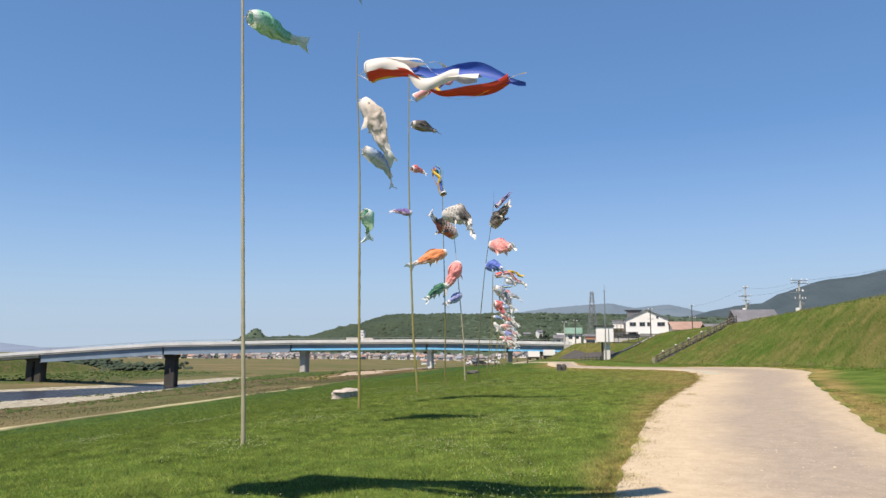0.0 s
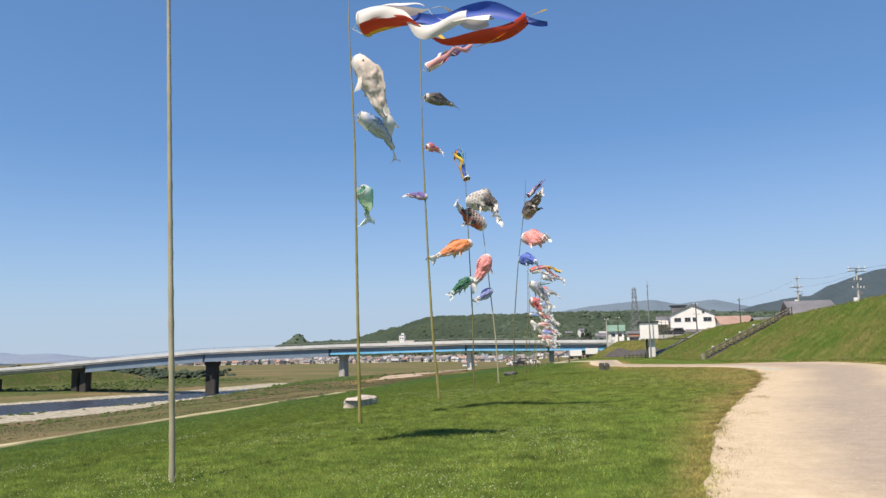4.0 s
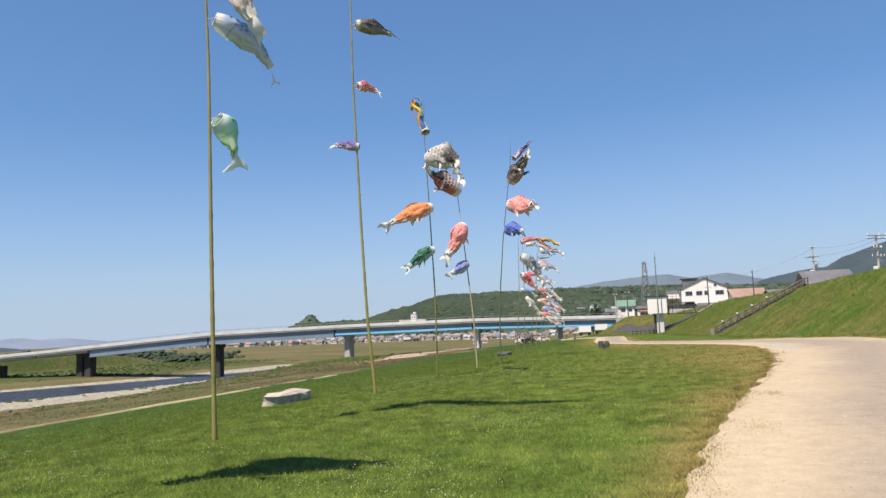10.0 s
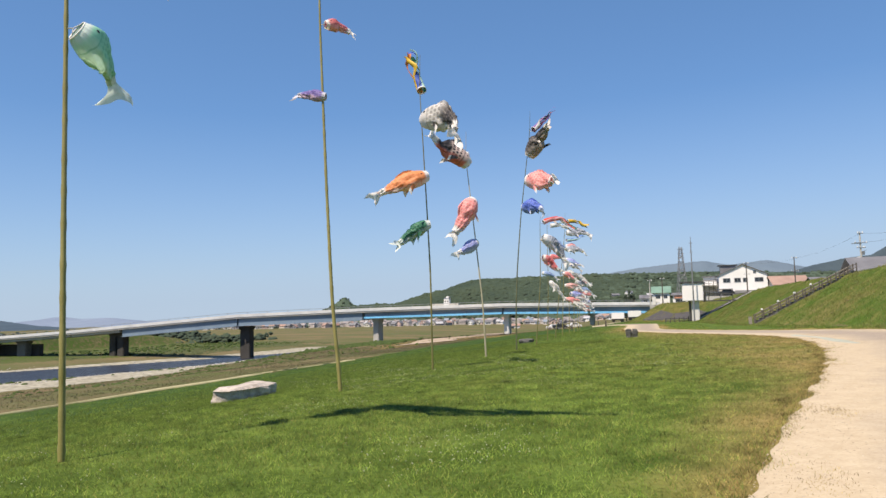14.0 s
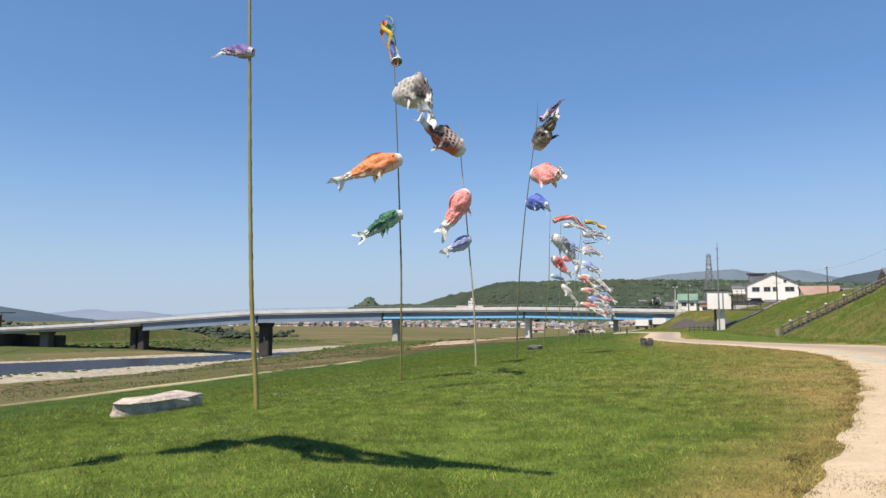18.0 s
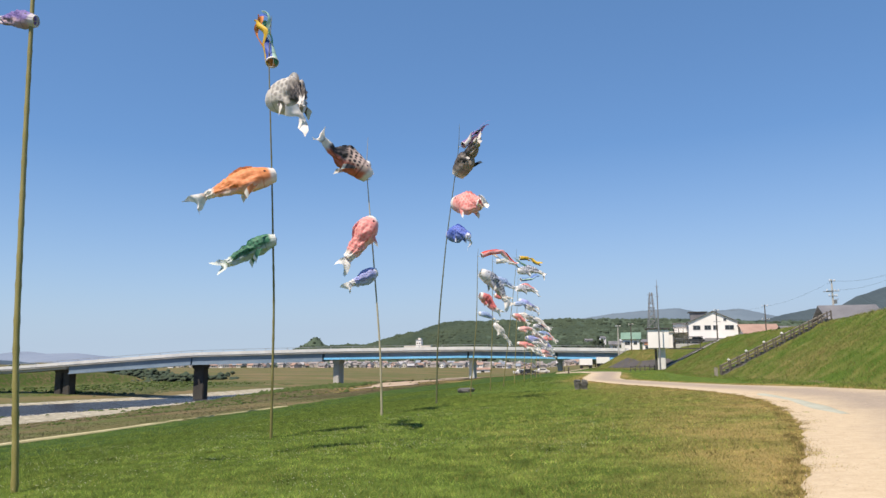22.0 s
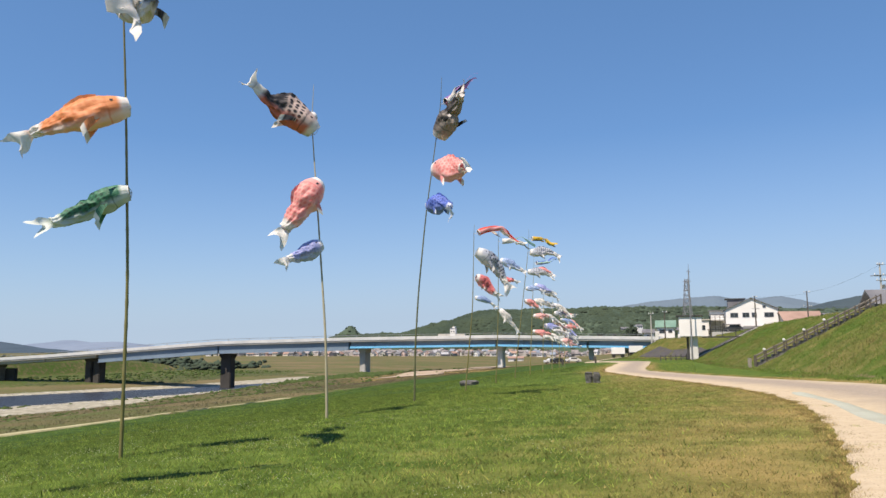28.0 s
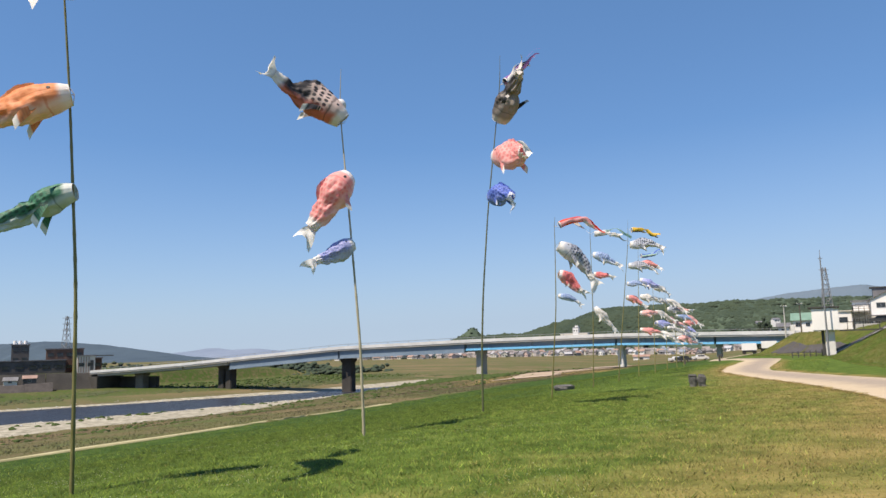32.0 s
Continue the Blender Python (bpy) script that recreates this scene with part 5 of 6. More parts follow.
row_ob.data.polygons.foreach_set("material_index", hm)
shed = house((-95, 470, -7.3), 10, 9, 6, 2.6, 1.0, PLASTER, ROOF_BROWN, [(0, 1.4, 2, 1)], "pale shed standing alone in the fields", gable="y")
for i in range(9):
    x = -95 + 13 * i + rsV.uniform(-4, 4)
    house(afar(x, 640 + rsV.uniform(-8, 8), rsV.uniform(9, 16)), rsV.uniform(-30, 30), rsV.uniform(7, 11), 8, 3.6, 1.8, WALLS[i % 3], ROOFS[i % 4], [(-1.4, 2.0, 1.8, 1.2), (1.5, 2.0, 1.5, 1.2)], "house among the trees on the hillside", gable="y", base=-14, group="houses on the hillside")
temple = house((-279.5, 938, 14), 0, 7, 7, 12, 0.6, PLASTER, ROOF_GREY, [(-1.6, 8, 1.6, 1.6), (1.6, 8, 1.6, 1.6)], "white block building on the wooded hill", gable="y", base=-13)
part("wing", box_bm(-20, -3.6, -3, 4, 0, 5.2), CREAM_WALL, temple)
part("side_wing", box_bm(3.6, 16, -3, 4, 0, 5), CREAM_WALL, temple)
part("roof_tower", box_bm(-1, 2.6, -2, 3, 12.4, 14.5), PLASTER, temple)


def block(at, turn, w, d, h, wall, label, rows, cols, category="building"):
    """A flat-roofed building with rows of windows on its front."""
    th = empty("building", at, turn, label=label, category=category)
    part("wall", box_bm(-w / 2, w / 2, -d / 2, d / 2, 0, h), wall, th)
    part("roof", box_bm(-w / 2 - 0.3, w / 2 + 0.3, -d / 2 - 0.3, d / 2 + 0.3, h, h + 0.35), ROOF_GREY, th)
    for r in range(rows):
        for c in range(cols):
            x, z = -w / 2 + (c + 0.5) * w / cols, (r + 0.55) * h / rows
            win = part("window", box_bm(x - w / cols * 0.32, x + w / cols * 0.32, -d / 2 - 0.08, -d / 2 - 0.004, z - 0.6, z + 0.6), STEEL_DARK, th)
            part("pane", box_bm(x - w / cols * 0.28, x + w / cols * 0.28, -d / 2 - 0.1, -d / 2 - 0.082, z - 0.5, z + 0.5), PANE, win)
    return th


TZ = -2.4
block((-223.5, 177, TZ), 56, 22, 9, 4.2, TOWN_DARK, "long dark grey warehouse on the far bank", 1, 6)
tower = block((-230, 179, TZ), 56, 5, 5, 9.4, TOWN_DARK, "square dark tower block on the far bank", 3, 2)
for k in range(3):
    part("water_tank", rod_bm((-1.6 + 1.5 * k, 0, 9.75), (-1.6 + 1.5 * k, 0, 10.9), 0.6, 0.5, 12), PLASTER, tower)
block((-222.5, 189.5, TZ), 56, 11, 7, 7.8, TOWN_BRICK, "brown brick building with a flat overhanging roof", 2, 4)
block((-214, 192, TZ), 56, 8, 5, 4.6, TOWN_BRICK, "reddish-brown low building beside the bridge end", 1, 3)
white = block((-209.3, 187.6, TZ - 0.6), 56, 5.2, 5, 6.0, CREAM_WALL, "pale shed with a wide flat roof near the bridge end", 1, 2)
part("canopy", box_bm(1, 8, -2.4, 2.5, 5.9, 6.2), STEEL_DARK, white)
for x in np.arange(-2.3, 1.0, 0.75):
    part("wall_rib", box_bm(x, x + 0.22, -2.57, -2.51, 0.1, 5.8), BROWN_WALL, white)
part("door", box_bm(1.2, 2.2, -2.56, -2.51, 0.1, 4.6), STEEL_DARK, white)
house((-233, 158, TZ), 50, 9, 6, 3.0, 1.3, GREY_WALL, ROOF_GREY, [(-3, 1.7, 2, 1), (2, 1.7, 2, 1)], "grey house at the edge of the riverside town", gable="y")
tank = empty("storage_tank", (-226, 158, TZ), label="white cylindrical storage tank on the far bank", category="tank")
part("shell", rod_bm((0, 0, 0), (0, 0, 2.6), 1.6, None, 24), PLASTER, tank, shade=False)
part("lid", rod_bm((0, 0, 2.6), (0, 0, 2.9), 1.65, 0.5, 24), GALV, tank)
bank = empty("retaining_wall", (-219, 170, -7.5), 56, label="sloping stone retaining wall on the far river bank", category="wall", kind="structure")
for k in range(10):
    bm = box_bm(-52 + 7.6 * k + 0.06, -44.4 + 7.6 * k - 0.06, -0.6, 0.9, 0, 5.3)
    for v in bm.verts:
        if v.co.z < 0.1 and v.co.y < 0:
            v.co.y -= 2.6
    part("panel", bm, CONCRETE_DARK, bank)
terrace = empty("terrace", (-219, 170, -7.5), 56, label="low dark stone terrace in front of the retaining wall", category="terrace", kind="structure")
for k in range(8):
    bm = box_bm(-50 + 7.6 * k, -42.45 + 7.6 * k, -7.0, -3.3, 0, 2.3 + 0.3 * (k % 3))
    for v in bm.verts:
        if v.co.z < 0.1 and v.co.y < -5:
            v.co.y -= 2.2
    part("panel", bm, REVET, terrace)
for k in range(11):
    u, v, a = -46 + 5.1 * k + rsV.uniform(-1, 1), -5.2, radians(56)
    house((-219 + u * math.cos(a) - v * math.sin(a), 170 + u * math.sin(a) + v * math.cos(a), -5.15), 56 + rsV.uniform(-6, 6), rsV.uniform(2.4, 4.4), 2.6, rsV.uniform(1.3, 2.4), rsV.uniform(0.4, 0.9), [TOWN_DARK, GREY_WALL, TOWN_BRICK, TOWN_DARK, CREAM_WALL][k % 5], [ROOF_GREY, ROOF_BROWN, ROOF_GREY][k % 3],
          [(0, 1.0, 0.9, 0.7)], "small dark shed crowded against the retaining wall", gable="y", eave=0.25, base=-0.4, category="shed", group="sheds along the far bank")


# ---- vehicles and containers near the bridge ----
def car(at, turn, paint, label):
    th = empty("car", at, turn, label=label, category="car", group="parked cars by the bridge")
    side = [(-2.1, 0.35), (-2.15, 0.75), (-1.95, 1.0), (-1.2, 1.02), (-0.75, 1.45), (0.9, 1.48), (1.55, 1.0), (2.1, 0.9), (2.15, 0.4)]
    v = [(x, -0.82 + (0.12 if z > 1.2 else 0), z) for x, z in side] + [(x, 0.82 - (0.12 if z > 1.2 else 0), z) for x, z in side]
    n = len(side)
    mesh_ob("body", v, [tuple(range(n)), tuple(range(2 * n - 1, n - 1, -1))] + [(i, i + n, (i + 1) % n + n, (i + 1) % n) for i in range(n)], paint, th, shade=False)
    for s in (-1, 1):
        part("side_window", box_bm(-0.7, 0.95, s * 0.8 - 0.02, s * 0.8 + 0.02, 1.02, 1.38), PANE, th)
        for x in (-1.35, 1.35):
            wheel = part("wheel", rod_bm((x, s * 0.72, 0.32), (x, s * 0.86, 0.32), 0.32, None, 14), RUBBER, th)
            part("rim", rod_bm((x, s * 0.84, 0.32), (x, s * 0.875, 0.32), 0.19, None, 10), GALV, wheel)
    part("windscreen", box_bm(1.0, 1.35, -0.6, 0.6, 1.1, 1.36), PANE, th)
    return th


for x, y, turn, p, s in ((-27.0, 236, 20, CAR_WHITE, "white hatchback parked on the gravel by the bridge"), (-33.5, 238, 25, CAR_WHITE, "white estate car parked by the bridge"), (-30.4, 230, 15, CAR_DARK, "dark hatchback parked by the bridge")):
    car((x, y, land(x, y)), turn, p, s)
car((13.6, 198.2, 4.9), 4, CAR_DARK, "black car parked on the terrace by the white building")
for x, y, s in ((-12.6, 213, "white box trailer standing under the bridge"), (-8.3, 213, "white box trailer with a dark undercarriage by the abutment")):
    th = empty("box_trailer", (x, y, land(x, y)), 8, label=s, category="trailer", group="box trailers under the bridge")
    part("box", box_bm(-1.6, 1.6, -1.1, 1.1, 0.9, 2.5, 0.05), PLASTER, th)
    part("chassis", box_bm(-1.5, 1.5, -0.9, 0.9, 0.55, 0.9), STEEL_DARK, th)
    for s2 in (-1, 1):
        for k in (-1.1, 1.1):
            part("wheel", rod_bm((k, s2 * 0.7, 0.4), (k, s2 * 0.95, 0.4), 0.4, None, 12), RUBBER, th)
for x, y in ((-8.5, 128), (-16.5, 150), (-14.2, 176)):
    th = empty("bollard", (x, y, land(x, y)), label="short dark wooden bollard beside the path", category="bollard", group="bollards by the path")
    part("post", rod_bm((0, 0, -0.1), (0, 0, 0.85), 0.13, 0.11, 10), WOOD_DARK, th)
    part("cap", rod_bm((0, 0, 0.85), (0, 0, 0.93), 0.14, 0.1, 10), STEEL_DARK, th)


# ---- stones on the lawn ----
def stone(at, turn, w, d, h, mat, seed, label, category="stone"):
    bm = box_bm(-w / 2, w / 2, -d / 2, d / 2, -0.12, h, 0)
    bmesh.ops.subdivide_edges(bm, edges=bm.edges[:], cuts=5, use_grid_fill=True)
    for v in bm.verts:
        q = v.co.copy()
        taper = 0.93 + 0.07 * max(q.z, 0) / h
        v.co.x, v.co.y = q.x * taper, q.y * taper
        push = noise.noise(Vector((q.x * 2.2, q.y * 2.2, q.z * 3 + seed))) * 0.1 + noise.noise(Vector((q.x * 7, q.y * 7, q.z * 7 + seed))) * 0.04
        v.co += Vector((push * q.x / w * 2, push * q.y / d * 2, 0.2 * push))
        corner = (abs(q.x) / (w / 2)) ** 4 * (abs(q.y) / (d / 2)) ** 4
        v.co.x *= 1 - 0.26 * corner
        v.co.y *= 1 - 0.26 * corner
        if q.z > h * 0.9 and (abs(q.x) > w * 0.48 or abs(q.y) > d * 0.48):
            v.co.z -= 0.06
    me = bpy.data.meshes.new("stone")
    bm.to_mesh(me)
    bm.free()
    me.materials.append(mat)
    ob = new("stone", me)
    ob.matrix_world = pose(*at, 0, 0, turn)
    return tagged(ob, label, category)


stone((-8.35, 28.15, land(-8.35, 28.15)), 92, 2.35, 0.68, 0.33, STONE, 1, "long pale granite block lying flat on the lawn")
stone((-9.2, 67.6, land(-9.2, 67.6)), 20, 1.15, 0.6, 0.3, STONE_DARK, 2, "low dark grey stone slab lying on the lawn")
for dx, s in ((-0.2, 4), (0.19, 5)):
    stone((-1.3 + dx, 63, land(-1.3, 63)), 8 + 5 * dx, 0.36, 0.4, 0.56, STONE_DARK, s, "squat blue-grey stone marker beside its twin")


# ---- bamboo poles ----
def bamboo(at, height, bends, r0, mat, label, tip=1.2):
    """A bent bamboo cane with its nodes; bends: (height, sideways x, sideways y)."""
    th = empty("bamboo_pole", at, label=label, category="pole", group="bamboo poles carrying carp streamers")
    hs, bx, by = zip(*((0, 0, 0),) + tuple(bends))
    n = int(height / 0.09)
    zs = np.linspace(-0.35, height, n)
    kx = np.interp(zs, hs, bx)
    ky = np.interp(zs, hs, by)
    w = np.hanning(25)
    w /= w.sum()
    kx, ky = (np.convolve(np.pad(c, 12, mode="edge"), w, mode="valid") for c in (kx, ky))
    rad = r0 * (1 - 0.62 * np.clip(zs, 0, None) / height) * (1 + 0.16 * (np.abs(((zs + 0.1) % 0.42) - 0.21) < 0.045))
    v, f = [], []
    for x, y, z, r in zip(kx, ky, zs, rad):
        v += [(x + r * math.cos(a), y + r * math.sin(a), z) for a in np.arange(8) * math.pi / 4]
    for i in range(n - 1):
        f += [(8 * i + j, 8 * i + (j + 1) % 8, 8 * i + 8 + (j + 1) % 8, 8 * i + 8 + j) for j in range(8)]
    mesh_ob("cane", v, f, mat, th)
    part("tip", rod_bm((kx[-1], ky[-1], height - 0.05), (kx[-1] + 0.04, ky[-1], height + tip), r0 * 0.36, 0.006, 6), mat, th)
    return lambda z: (at[0] + float(np.interp(z - at[2], zs, kx)), at[1] + float(np.interp(z - at[2], zs, ky)), z)


# ---- carp streamers ----
def spine(length, az, p0, p1, curl, n, bend=0.0, phase=0.0):
    pts_, p = [], Vector((0, 0, 0))
    for i in range(n):
        s = i / (n - 1)
        a = radians(az + curl * s + bend * 1.2 * math.sin(4.4 * s + phase))
        b = radians(p0 + (p1 - p0) * s + bend * (math.sin(5.2 * s + 2.1 * phase) - math.sin(2.1 * phase) * (1 - s)))
        d = Vector((math.cos(a) * math.cos(b), math.sin(a) * math.cos(b), math.sin(b)))
        pts_.append((p.copy(), d))
        p = p + d * (length / (n - 1))
    return pts_


def side_of(d):
    s = d.cross(Vector((0, 0, 1)))
    if s.length < 0.05:
        s = Vector((0, 1, 0))
    s.normalize()
    return s, s.cross(d).normalized()


def carp(at, length, girth, az, p0, p1, curl, tone, label, seed, small=False):
    """A cloth carp: wide open mouth, long taper, forked tail; the wind folds and swings it."""
    rs = np.random.RandomState(seed)
    th = empty("carp_streamer", at, label=label, category="carp streamer", group="carp streamers on bamboo poles")
    mat, n, k = CLOTH[tone], 64, 40
    ph = rs.uniform(0, 6.28, 6)
    sag, twist = rs.uniform(0.15, 0.5), rs.uniform(-0.9, 0.9)
    line = spine(length, az, p0, p1, curl, 61, rs.uniform(7, 18), rs.uniform(0, 6.28))
    body_end = 0.8
    pinch, pinch_w = rs.uniform(0.45, 0.85), rs.uniform(0.1, 0.32)
    prof_s = (0, 0.05, 0.13, 0.25, 0.42, 0.6, 0.78, 0.92, 1.0)
    prof_r = (0.64, 0.76, 0.9, 1.0, 0.94, 0.72, 0.48, 0.33, 0.29)

    def at_s(u):
        w_ = u * 60
        i_ = min(59, int(w_))
        (pa, da), (pb, db) = line[i_], line[i_ + 1]
        t_ = w_ - i_
        return pa.lerp(pb, t_), da.lerp(db, t_).normalized()

    def surf(s, a, lift=0.0):
        p, d = at_s(s * body_end)
        sd, up = side_of(d)
        r = girth * float(np.interp(s, prof_s, prof_r))
        loose = smooth(0.04, 0.5, s)
        thin = 1 - (0.12 + 0.72 * sag) * float(smooth(0.02, 0.7, s))
        tall = 1 + 0.45 * (1 - thin)
        r = r * (1 - pinch_w * math.exp(-((s - pinch) / 0.07) ** 2))
        roll = twist * s + ph[0]
        fold = 1 + 0.09 * loose * math.sin(3 * a + ph[1] + 2.5 * s) + 0.05 * loose * math.sin(7 * a + ph[2] - 4 * s)
        dent = 1 - 0.42 * sag * loose * math.exp(-((a - 2.2 - 0.9 * math.sin(3 * s + ph[3])) / 0.55) ** 2)
        r = r * fold * dent + lift
        rt = twist * s * 0.8
        q = p + sd * (r * thin * math.sin(a + rt)) + up * (r * tall * math.cos(a + rt))
        if s > 0.03:
            q = q + noise.noise_vector(q * (0.55 / girth) + Vector((seed, 0, 0))) * girth * 0.15 * float(loose)
            o = (q - p).normalized() if (q - p).length > 0 else up
            along = Vector((s * length * 0.55 / girth, 1.3 * math.cos(a), 1.3 * math.sin(a) + seed * 0.37))
            q = q + o * (girth * float(loose) * (0.25 - 1.0 * abs(noise.noise(along))) * 0.4)
            q = q + o * (girth * float(loose) * (0.25 - 1.0 * abs(noise.noise(along * 2.1))) * 0.2)
            q = q + o * (girth * float(loose) * (0.25 - abs(noise.noise(along * 4.3))) * 0.1)
        return q

    v, uv = [], []
    for i in range(n):
        s = i / (n - 1)
        for j in range(k + 1):
            v.append(surf(s, 2 * math.pi * j / k))
            uv.append((s, j / k))
    w = k + 1
    mesh_ob("body", v, [(i * w + j, i * w + j + 1, (i + 1) * w + j + 1, (i + 1) * w + j) for i in range(n - 1) for j in range(k)], mat, th, uvs=uv)
    p0_, d0 = line[0]
    sd, up = side_of(d0)
    r = girth * 0.64
    ring_v = []
    for j in range(24):
        a = 2 * math.pi * j / 24
        o = sd * math.sin(a) * (0.99) + up * math.cos(a)
        c = p0_ + o * r
        t = 0.006 + 0.01 * girth
        ring_v += [c + o * t, c - d0 * t, c - o * t, c + d0 * t * 1.5]
    mesh_ob("mouth_ring", ring_v, [(4 * j + m, 4 * j + (m + 1) % 4, 4 * ((j + 1) % 24) + (m + 1) % 4, 4 * ((j + 1) % 24) + m) for j in range(24) for m in range(4)], RIM, th, "white mouth ring")
    # painted eyes lie flat on the cloth
    for a_mid in (1.05, 5.23):
        holder = th
        for name_, size, lift, m_ in (("eye", 0.1, 0.005, EYE_BLACK),):
            ev = [surf(0.15, a_mid, lift)]
            for ri in (0.5, 1.0):
                for j in range(14):
                    b = 2 * math.pi * j / 14
                    ev.append(surf(0.15 + size * ri * girth * math.cos(b) / (length * body_end), a_mid + size * ri * math.sin(b), lift))
            ef = [(0, 1 + j, 1 + (j + 1) % 14) for j in range(14)] + [(1 + j, 15 + j, 15 + (j + 1) % 14, 1 + (j + 1) % 14) for j in range(14)]
            holder = mesh_ob(name_, ev, ef, m_, holder, "black painted eye")
    # fins
    if not small:
        for a_root, sg in ((2.1, 1), (4.2, -1)):
            root = surf(0.3, a_root, -0.01)
            _, df = at_s(0.3 * body_end)
            sd, up = side_of(df)
            fv, fu = [], []
            for i in range(7):
                s = i / 6
                c = root + (df * 0.95 + sd * sg * 0.25 - up * (0.15 + 0.4 * s)) * (s * length * 0.18)
                wd = length * 0.042 * (0.4 + 1.2 * s - 0.6 * s * s)
                for t in (-1, 0, 1):
                    fv.append(c + up * (t * wd) + sd * (0.012 * length * math.sin(5 * s + 1.4 * t + ph[5])))
                    fu.append((0.4 + 0.6 * s, 0.1))
            mesh_ob("pectoral_fin", fv, [(3 * i + j, 3 * i + j + 1, 3 * i + j + 4, 3 * i + j + 3) for i in range(6) for j in range(2)], mat, th, uvs=fu)
        dv, du = [], []
        for i in range(14):
            s = 0.26 + 0.36 * i / 13
            hgt = girth * 0.24 * math.sin(math.pi * (i + 0.5) / 14) ** 0.6
            for t in (-0.01, hgt):
                dv.append(surf(s, 0.06 * math.sin(9 * s + ph[4]), t))
                du.append((s, 0.0))
        mesh_ob("dorsal_fin", dv, [(2 * i, 2 * i + 1, 2 * i + 3, 2 * i + 2) for i in range(13)], mat, th, uvs=du)
    # forked tail, fluttering on along the same line
    tv, tu = [], []
    half0 = girth * 0.28 * (1 + 0.22 * (0.12 + 0.5 * sag))
    for i in range(9):
        s = i / 8
        for j in range(9):
            t = j / 4 - 1
            u = body_end - 0.012 + (1.012 - body_end) * s * (1 - 0.45 * s * (1 - abs(t)) ** 0.8)
            p, d = at_s(min(1.0, u))
            sd, up = side_of(d)
            rt = twist * 0.8 * (1 + 0.5 * s)
            o = up * math.cos(rt) + sd * math.sin(rt)
            half = half0 + girth * 0.62 * s ** 0.8
            tq = p + o * (half * t) + sd * (girth * 0.3 * s * math.sin(2.6 * t + 4 * s + ph[2])) - Vector((0, 0, 0.3 * girth * s * s))
            tv.append(tq + noise.noise_vector(tq * (1.1 / girth)) * girth * 0.45 * s)
            tu.append((0.86 + 0.14 * s, 0.05 if abs(t) > 0.35 else 0.25))
    mesh_ob("tail_fin", tv, [(9 * i + j, 9 * i + j + 1, 9 * i + j + 10, 9 * i + j + 9) for i in range(8) for j in range(8)], mat, th, uvs=tu)
    sd, up = side_of(d0)
    bm = rod_bm(-d0 * (girth * 0.22), p0_ + up * r, 0.006, None, 5)
    rod_bm(-d0 * (girth * 0.22), p0_ - up * r, 0.006, None, 5, bm)
    rod_bm(-d0 * (girth * 0.22) - Vector((0.09, 0.02, 0)), -d0 * (girth * 0.22), 0.008, None, 5, bm)
    part("cord", bm, CORD, th)
    th.location = Vector(at) + d0 * (girth * 0.22) + Vector((0.09, 0.02, 0))
    return th


def ribbons(at, length, ring, az, p0, p1, curl, tones, label, seed, wave=0.1, split=0.3):
    """A windsock of long ribbons hanging from one ring."""
    rs = np.random.RandomState(seed)
    th = empty("ribbon_streamer", at, label=label, category="streamer", group="ribbon streamers on bamboo poles")
    n = 46
    line = spine(length, az, p0, p1, curl, n, 17, rs.uniform(0, 6.28))
    m = len(tones)
    for q, tone in enumerate(tones):
        a0 = 2 * math.pi * q / m + 0.4
        ph = rs.uniform(0, 6.28, 4)
        stretch = rs.uniform(0.58, 0.72) if tone == "white" else rs.uniform(0.86, 1.0)
        v, uv = [], []
        for i, (p, d) in enumerate(line):
            s = i / (n - 1)
            sd, up = side_of(d)
            free = float(smooth(split, split + 0.3, s))
            drift_u = wave * length * free * math.sin(ph[0] + 5.2 * s) + 0.3 * wave * length * free * math.sin(ph[1] + 14 * s)
            drift_s = wave * 0.7 * length * free * math.sin(ph[2] + 4.4 * s)
            tight = 1 - 0.4 * s
            wide = 2 * math.pi / m * 1.02
            twist = 1.2 * free * math.sin(ph[3] + 6 * s)
            for t in (-0.5, -0.25, 0, 0.25, 0.5):
                a = a0 + t * wide * (1 - 0.2 * free) + twist * t
                rr = ring * tight * (1 + 0.06 * math.sin(20 * s + 3 * a))
                v.append((p * stretch if s > 0 else p) + sd * (rr * math.sin(a) + drift_s) + up * (rr * math.cos(a) + drift_u))
                uv.append((0.4, 0.1))
        mesh_ob("ribbon", v, [(5 * i + j, 5 * i + j + 1, 5 * i + j + 6, 5 * i + j + 5) for i in range(n - 1) for j in range(4)], RIBBON[tone], th, uvs=uv)
    p, d = line[0]
    sd, up = side_of(d)
    rv = []
    for j in range(20):
        a = 2 * math.pi * j / 20
        o = sd * math.sin(a) + up * math.cos(a)
        rv += [o * ring * 1.06, o * ring - d * 0.03, o * ring * 0.96, o * ring + d * 0.03]
    mesh_ob("ring", rv, [(4 * j + k, 4 * j + (k + 1) % 4, 4 * ((j + 1) % 20) + (k + 1) % 4, 4 * ((j + 1) % 20) + k) for j in range(20) for k in range(4)], RIM, th)
    bm = rod_bm(-d * ring * 1.1, up * ring, 0.008, None, 5)
    rod_bm(-d * ring * 1.1, -up * ring, 0.008, None, 5, bm)
    rod_bm(-d * ring * 1.1 - Vector((0.09, 0.02, 0)), -d * ring * 1.1, 0.01, None, 5, bm)
    part("cord", bm, CORD, th)
    th.location = Vector(at) + d * ring * 1.1 + Vector((0.09, 0.02, 0))
    return th


FIVE = ("white", "white", "red", "yellow", "blue", "white")
